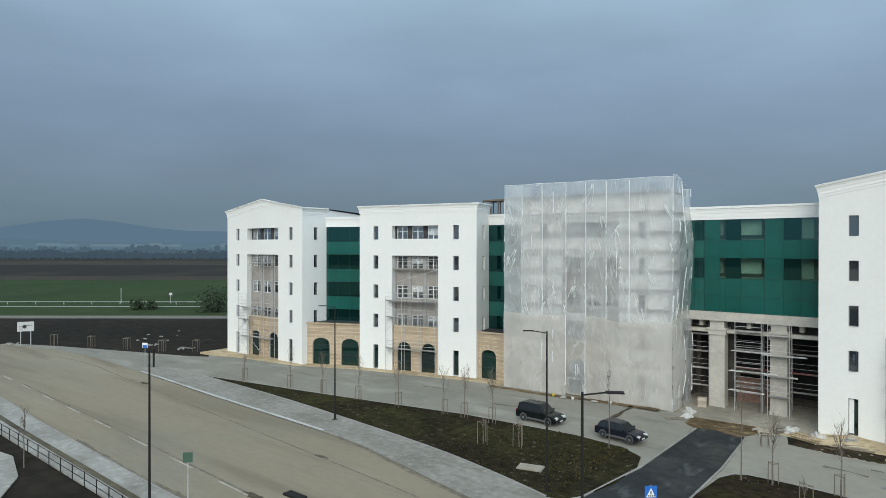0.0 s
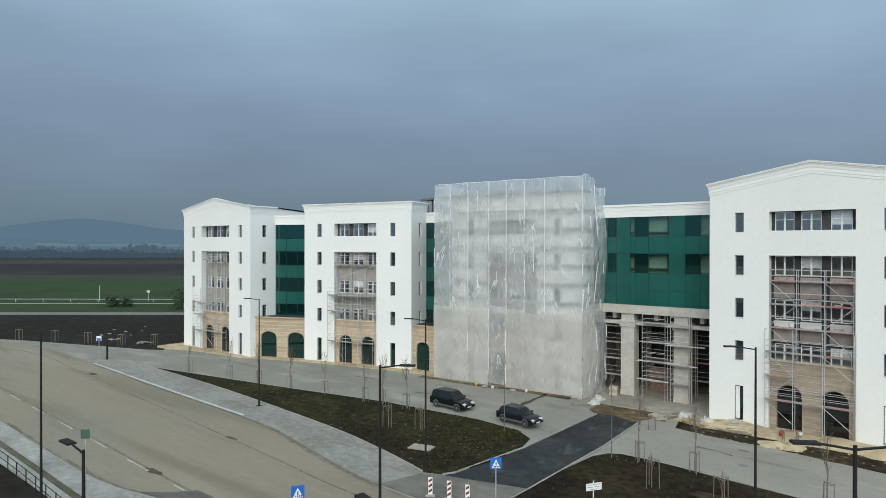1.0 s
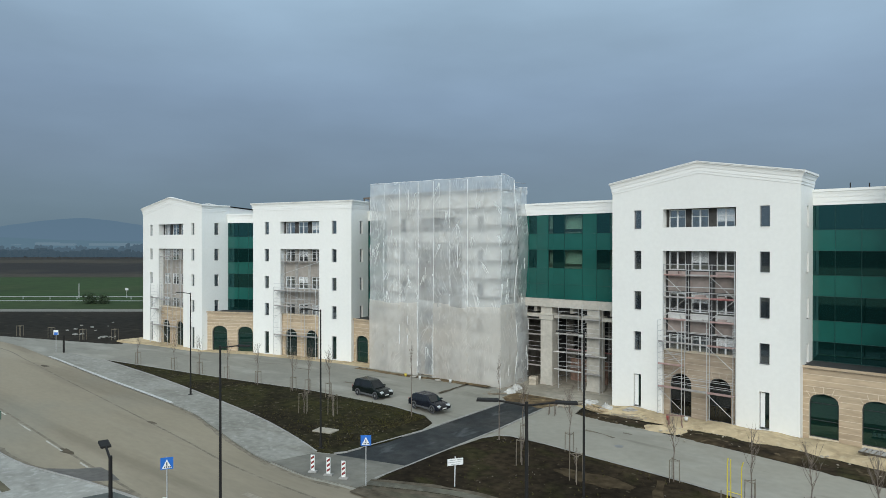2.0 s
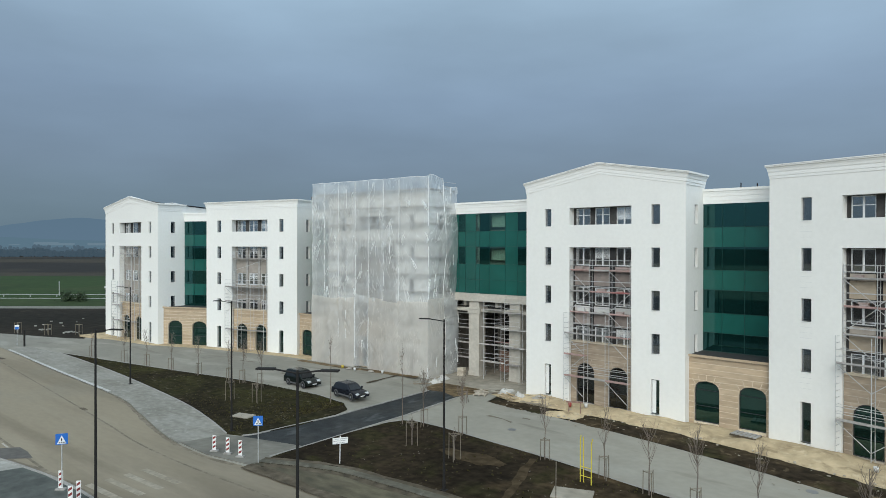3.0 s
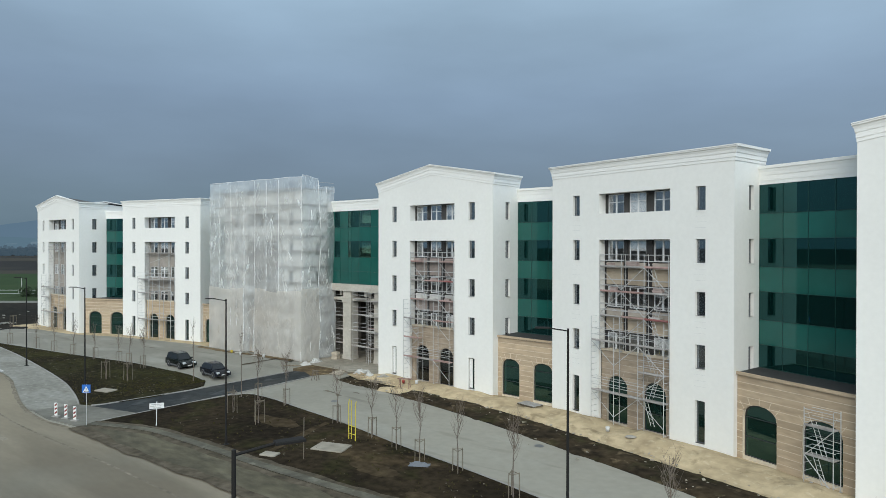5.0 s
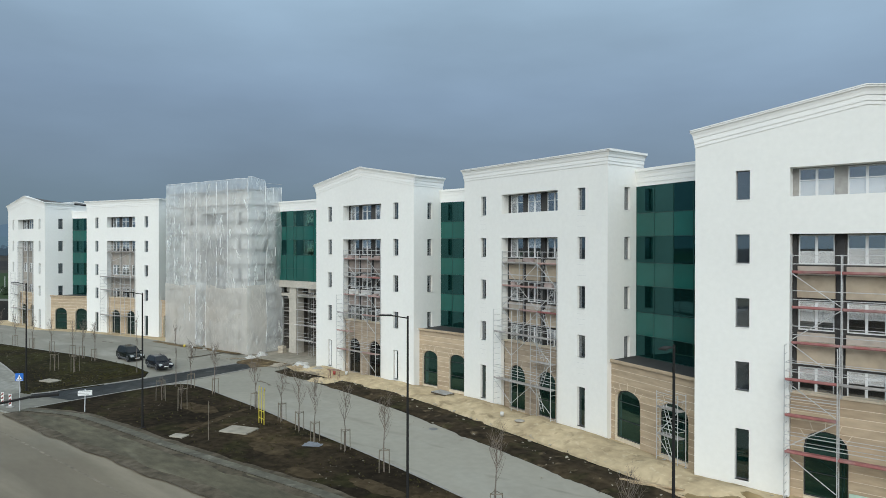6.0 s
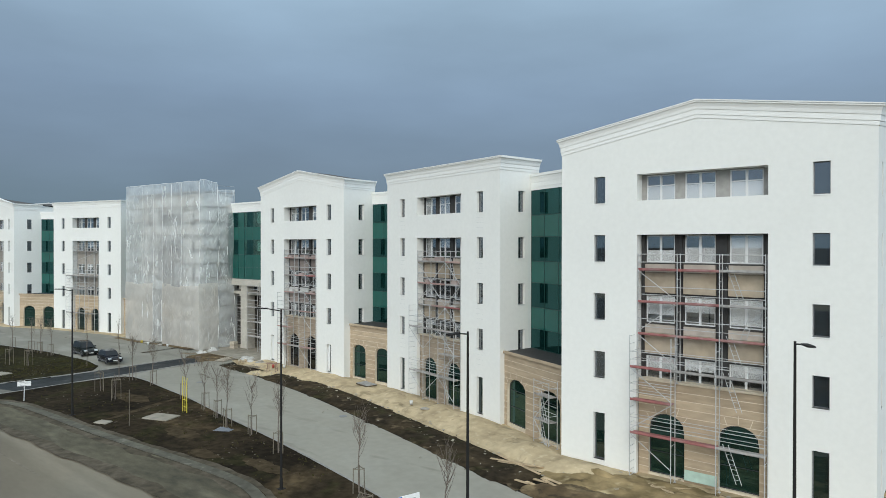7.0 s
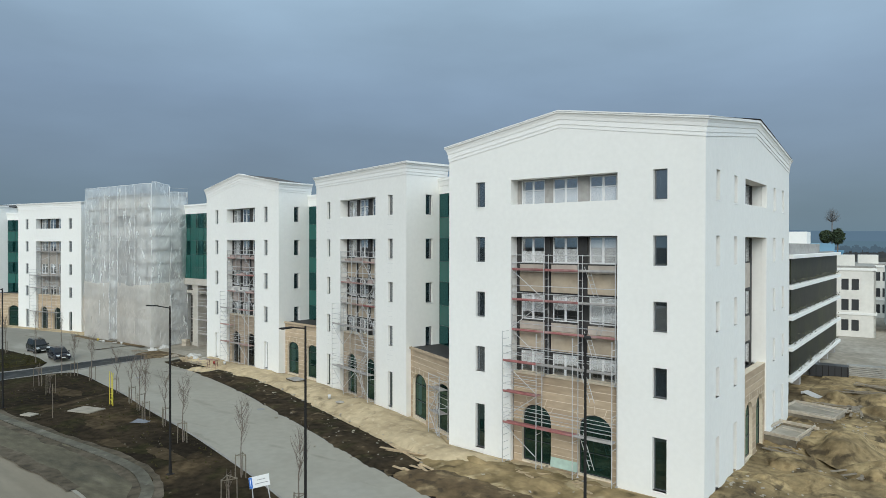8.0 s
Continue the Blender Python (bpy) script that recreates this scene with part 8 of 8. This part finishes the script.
def wood(name, d0, d1, u0, u1, n, h0, h1, seed, mat, label):
    """Far leafless woods: many small pointed clumps in one mesh."""
    rnd = random.Random(seed)
    v, f = [], []
    for k in range(n):
        u, d = rnd.uniform(u0, u1), rnd.uniform(d0, d1)
        lump = 0.75 + 0.9 * noise.noise(Vector((u * 0.012 + seed, d * 0.01, seed)))
        if lump < 0.42 and rnd.random() < 0.8:
            continue
        h, r = rnd.uniform(h0, h1) * lump, rnd.uniform(1.6, 4.2) * (1.6 if lump > 0.9 else 1)
        c = VIEW @ Vector((u, d, 0))
        b = len(v)
        for j in range(5):
            a = 1.257 * j + rnd.uniform(-0.3, 0.3)
            v.append((c.x + r * 0.5 * math.cos(a), c.y + r * 0.5 * math.sin(a), -0.5))
            v.append((c.x + r * math.cos(a) * rnd.uniform(0.7, 1.2), c.y + r * math.sin(a) * rnd.uniform(0.7, 1.2), h * rnd.uniform(0.7, 0.98)))
        v.append((c.x + rnd.uniform(-1, 1), c.y + rnd.uniform(-1, 1), h))
        for j in range(5):
            m_ = (j + 1) % 5
            f += [(b + 2 * j, b + 2 * m_, b + 2 * m_ + 1, b + 2 * j + 1), (b + 2 * j + 1, b + 2 * m_ + 1, b + 10)]
    return tagged(link_mesh(name, v, f, mat), label, "woods", kind="stuff")


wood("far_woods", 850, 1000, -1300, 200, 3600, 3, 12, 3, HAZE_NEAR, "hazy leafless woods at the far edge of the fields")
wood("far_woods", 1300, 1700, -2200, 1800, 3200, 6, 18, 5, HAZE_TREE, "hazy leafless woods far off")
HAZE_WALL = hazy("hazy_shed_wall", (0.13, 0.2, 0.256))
rnd = random.Random(11)
for k in range(46):
    u, d = rnd.uniform(-3000, 600), rnd.uniform(2770, 2790)
    L, h = rnd.uniform(20, 110), rnd.uniform(5, 16)
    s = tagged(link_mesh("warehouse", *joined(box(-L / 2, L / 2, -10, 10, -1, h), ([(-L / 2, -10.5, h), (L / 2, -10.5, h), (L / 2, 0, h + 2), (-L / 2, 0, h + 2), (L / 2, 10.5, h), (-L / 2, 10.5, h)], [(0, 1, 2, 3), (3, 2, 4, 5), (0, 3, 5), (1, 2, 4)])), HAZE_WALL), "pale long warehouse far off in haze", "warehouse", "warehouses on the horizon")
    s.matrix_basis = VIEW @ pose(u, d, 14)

# roundabout sign, tree guards and bits on the dark ground behind the road
rb_sign = empty("direction_sign", pose(-120.3, 38.6, 0, 0, 0, 60), "large white direction sign on two posts showing a roundabout", "traffic sign")
for x in (-0.72, 0.72):
    part("post", tube((x, 0, -0.15), (x, 0, 3.9), 0.06, 8), STEEL, rb_sign)
part("plate", chamfer_box(-1.2, 1.2, -0.12, -0.07, 2.25, 3.85, 0.01), DULL_WHITE, rb_sign)
part("ring", moved(lathe([(0.2, -0.01), (0.32, -0.01), (0.32, 0.01), (0.2, 0.01)], 16), pose(-0.15, -0.13, 3.05, 90)), BLACK, rb_sign)
part("arrow", joined(box(-0.95, -0.48, -0.135, -0.125, 2.98, 3.08), box(0.16, 0.95, -0.135, -0.125, 3.2, 3.3), box(-0.95, -0.4, -0.135, -0.125, 2.62, 2.72)), BLACK, rb_sign)
guard = empty("tree_guard", pose(-117.1, 41.7, -0.15, 0, 0, 25), "pale square timber tree guard", "tree guard", "tree guards beside the road")
for x in (-0.42, 0.42):
    for y in (-0.3, 0.3):
        part("post", tube((x, y, 0), (x, y, 1.85), 0.035, 6), STAKE, guard)
    part("rail", tube((x, -0.3, 1.78), (x, 0.3, 1.78), 0.04, 6), STAKE, guard)
for y in (-0.3, 0.3):
    part("rail", tube((-0.42, y, 1.78), (0.42, y, 1.78), 0.04, 6), STAKE, guard)
for x, y in ((-110.4, 44.9), (-103.6, 47.5), (-97, 50.0), (-92.9, 53.4)):
    copy_thing(guard, pose(x, y, -0.15, 0, 0, 25))
rubble("pipe_stack", [(-96, 53.5, 10, 0.6), (-103.4, 51.9, 6, 0.5), (-122.9, 37.5, 8, 0.5), (-110, 57, 7, 4.0)], SLABS, "small stack of pale pipes and blocks on the dark ground", "blocks", 21, (0.12, 0.32))
post_w = empty("marker_pole", pose(-188.2, 84.7, 0), "slim white pole in the field", "pole")
part("pole", lathe([(0.10, -0.2), (0.10, 4.3), (0.07, 4.4)], 8), DULL_WHITE, post_w)
pw = empty("marker_pole", pose(-177.1, 93.8, 0, 0, 0, 40), "slim pole with a small white triangle plate in the field", "pole")
part("pole", tube((0, 0, -0.2), (0, 0, 2.4), 0.08, 6), STEEL, pw)
part("plate", chamfer_box(-0.45, 0.45, -0.1, 0.1, 2.3, 2.95, 0.05), DULL_WHITE, pw)
rail = empty("guard_rail", VIEW @ pose(0, 180, 0), "long pale crash barrier along the far road", "crash barrier")
RAIL_GREY = plain("dull_barrier", (0.30, 0.32, 0.31), 0.6)
part("rail", box(-420, -40, -0.1, 0.1, 0.58, 0.76), RAIL_GREY, rail)
part("rail", box(-420, -45, -14.1, -13.9, 0.6, 0.74), RAIL_GREY, rail)
for x in range(-420, -39, 8):
    part("post", box(x - 0.1, x + 0.1, 0.1, 0.25, -0.2, 0.8), RAIL_GREY, rail)
HEDGE = material("dull_hedge", (0.04, 0.062, 0.03), 1.0, 0.4, 1.0, 0.2, 0.6, 2.0)
for u, d, n_, rr in ((-80.0, 165.8, 40, 1.6), (-76.5, 165.9, 34, 1.4), (-57.9, 160.2, 110, 3.6)):
    rnd = random.Random(int(-u))
    sh = []
    for k in range(n_ * 14):
        c = Vector((rnd.gauss(0, rr * 0.5), rnd.gauss(0, rr * 0.5), abs(rnd.gauss(rr * 0.6, rr * 0.5))))
        s = rnd.uniform(0.15, 0.4)
        sh.append(([c + Vector((rnd.uniform(-s, s), rnd.uniform(-s, s), rnd.uniform(-s, s))) for _ in range(4)], [(0, 1, 2), (0, 2, 3), (0, 1, 3), (1, 2, 3)]))
    bush = empty("bush", VIEW @ pose(u, d, -0.1), "dull green bush beside the far road", "bush")
    part("crown", joined(*sh), HEDGE, bush)
    part("trunk", tube((0, 0, -0.1), (0, 0, rr), 0.1, 6), BARK, bush)

# ---- buildings behind, seen past the corner ----
BLUE_SHEET = plain("pale_blue_sheeting", (0.17, 0.34, 0.46), 0.6)
PINK = material("cream_render", (0.70, 0.685, 0.63), 0.9, 0.04, 2, 0.2, 0.03)
garage = empty("parking_deck", pose(48.2, 88.0, 0), "open-sided four-deck car park with white parapets and dark screens", "car park")
SCREEN = material("dark_screen", (0.018, 0.019, 0.013), 0.5, 0.3, 0.8, 0.18, 0.1, dark=(0.045, 0.05, 0.016), spec=0.2)
PLANTING = material("dry_planting", (0.13, 0.13, 0.095), 0.95, 0.3, 3, 0.5, 0.0)
for k in range(5):
    z = 1.35 + 3.0 * k
    part("deck_slab", chamfer_box(-12, 6.75, 0, 34, z + 0.04, z + 0.42, 0.04), WHITE, garage, "white deck edge")
    if k < 4:
        part("screen", box(-11.8, 6.3, 1.5, 33.6, z + 0.5, z + 2.98), SCREEN, garage, "dark mesh screen")
        part("post", tube((6.3, 0.35, z + 0.46), (6.3, 0.35, z + 3.02), 0.07, 8), STEEL, garage)
        part("corner_screen", box(4.9, 5.1, 0.2, 0.4, z + 0.46, z + 3.02), STEEL, garage)
        rnd = random.Random(70 + k)
        leaves = []
        for q in range(260):
            c = Vector((6.55 + rnd.uniform(-0.12, 0.2), rnd.uniform(0.6, 33.5), z + 0.6 + abs(rnd.gauss(0, 0.22))))
            leaves.append(([c + Vector((rnd.uniform(-0.12, 0.12), rnd.uniform(-0.15, 0.15), rnd.uniform(-0.1, 0.12))) for _ in range(3)], [(0, 1, 2)]))
        tagged(part("planting", joined(*leaves), PLANTING, garage, "pale dry planting along the deck edge"), kind="stuff")
for j in range(6):
    part("pillar", box(5.4, 6.2, 0.4 + 6.4 * j, 1.2 + 6.4 * j, -0.1, 1.35), CONCRETE, garage)
part("wall", box(-11.8, 4.4, 1.0, 33, -0.1, 1.35), SCREEN, garage)
part("parapet", chamfer_box(-11.5, 6.0, 2, 33.5, 13.8, 14.9, 0.04), CONCRETE, garage, "grey roof parapet")
part("sheeting", chamfer_box(5.0, 6.06, 21, 33.4, 13.95, 14.96, 0.02), BLUE_SHEET, garage, "pale blue sheeting over the parapet")
part("roof_house", chamfer_box(-1, 3.2, 30, 33, 14.9, 16.6, 0.04), WHITE, garage)


def villa(m, w, d, storeys, label, parapet=0.8, at=None):
    b = empty("cream_building", m, label, "building", "cream buildings behind")
    H = 3.3 * storeys + parapet
    for u, n, o, L in (((1, 0, 0), (0, 1, 0), (0, 0, 0), w), ((0, 1, 0), (-1, 0, 0), (w, 0, 0), d)):
        holes, k = [], 0
        xs = at if at and L == w else np.arange(1.2, L - 2, 3.4)
        for s in range(storeys):
            for x in xs:
                holes.append((rect(x, x + 1.0, 0.9 + 3.3 * s, 2.7 + 3.3 * s), 0.25))
                holes.append((rect(x + 1.4, x + 2.4, 0.9 + 3.3 * s, 2.7 + 3.3 * s), 0.25))
        part("wall", panel(rect(0, L, -0.1, H), holes, 0.3, o, u, n), PINK, b)
        for lp, _ in holes:
            win = part("window", panel(lp, [], 0.05, Vector(o) + Vector(n) * 0.2, u, n), FRAME_D, b)
        for z in (3.5, H - 0.45):
            part("string_course", panel(rect(-0.1, L + 0.1, z, z + 0.4), [], 0.12, Vector(o) - Vector(n) * 0.12, u, n), WHITE, b)
    part("wall", joined(box(0.3, w - 0.3, d - 0.3, d, -0.1, H), box(0, 0.3, 0.3, d, -0.1, H)), PINK, b)
    part("roof", box(0, w, 0, d, H, H + 0.25), SLABS, b)
    part("roof_house", box(w * 0.2, w * 0.6, d * 0.2, d * 0.7, H + 0.25, H + 2.0), PINK, b)
    return b


villa(pose(50.5, 140, 0, 0, 0, 6), 7.1, 16, 3, "cream three-storey building with white string courses", 1.2, at=(2.42,))
villa(pose(58.8, 149, 0, 0, 0, 6), 14, 18, 3, "cream set-back three-storey building with white string courses")
villa(pose(50, 175, 0, 0, 0, 6), 9, 18, 3, "cream three-storey building with white string courses")
villa(pose(76, 178, 0, 0, 0, 6), 20, 18, 2, "cream low building with white string courses")
BLUE_ROOF = plain("blue_sheet_roof", (0.10, 0.24, 0.36), 0.6)
for k, (u, d, L) in enumerate(((175, 360, 60), (240, 420, 80), (330, 500, 120))):
    s = tagged(link_mesh("warehouse", *joined(box(-L / 2, L / 2, -12, 12, -1, 9), box(-L / 2 - 0.5, L / 2 + 0.5, -12.5, 12.5, 9, 11)), BLUE_ROOF), "long shed with a blue sheet roof far off", "warehouse", "sheds beyond the yard")
    s.matrix_basis = VIEW @ pose(u, d, 0)
big = empty("round_tree", pose(44, 200, 0), "tall bare tree over dark evergreen shrubs", "tree")
part("trunk", tube((0, 0, -0.1), (0, 0, 20.6), 0.16, 8, 0.1), BARK, big)
rnd = random.Random(4)
sh, sh2 = [], []
for k in range(230):
    a, b_, r = rnd.uniform(0, 6.28), rnd.uniform(-0.7, 1.5), rnd.uniform(1.2, 2.1)
    p = Vector((r * math.cos(a) * math.cos(b_), r * math.sin(a) * math.cos(b_), 22.0 + r * math.sin(b_)))
    sh.append(tube(Vector((0, 0, 20.4)).lerp(p, rnd.uniform(0, 0.4)), p, 0.014, 4, 0.008))
sh2 = {-1: [], 1: []}
for k in range(1600):
    side = -1 if k % 2 else 1
    d = Vector((rnd.gauss(0, 1), rnd.gauss(0, 1), rnd.gauss(0, 1))).normalized() * rnd.uniform(0.5, 1.0) ** 0.6
    c = Vector((side * 1.2 + d.x * 1.5, d.y * 1.4, 16.9 + d.z * (1.75 + 0.2 * side)))
    sh2[side].append(([c + Vector((rnd.uniform(-0.3, 0.3), rnd.uniform(-0.3, 0.3), rnd.uniform(-0.3, 0.3))) for _ in range(4)], [(0, 1, 2), (0, 2, 3), (0, 1, 3), (1, 2, 3)]))
# distance haze is put into the crown's grey
part("crown", joined(*sh), material("haze_grey_twigs", (0.15, 0.155, 0.16), 0.95, 0.1), big)
for side in (-1, 1):
    tagged(part("evergreen", joined(*sh2[side]), HEDGE, big, "dark evergreen foliage"), kind="stuff")
    part("evergreen_trunk", tube((side * 1.2, 0, -0.1), (side * 1.2, 0, 16), 0.15, 6), BARK, big)
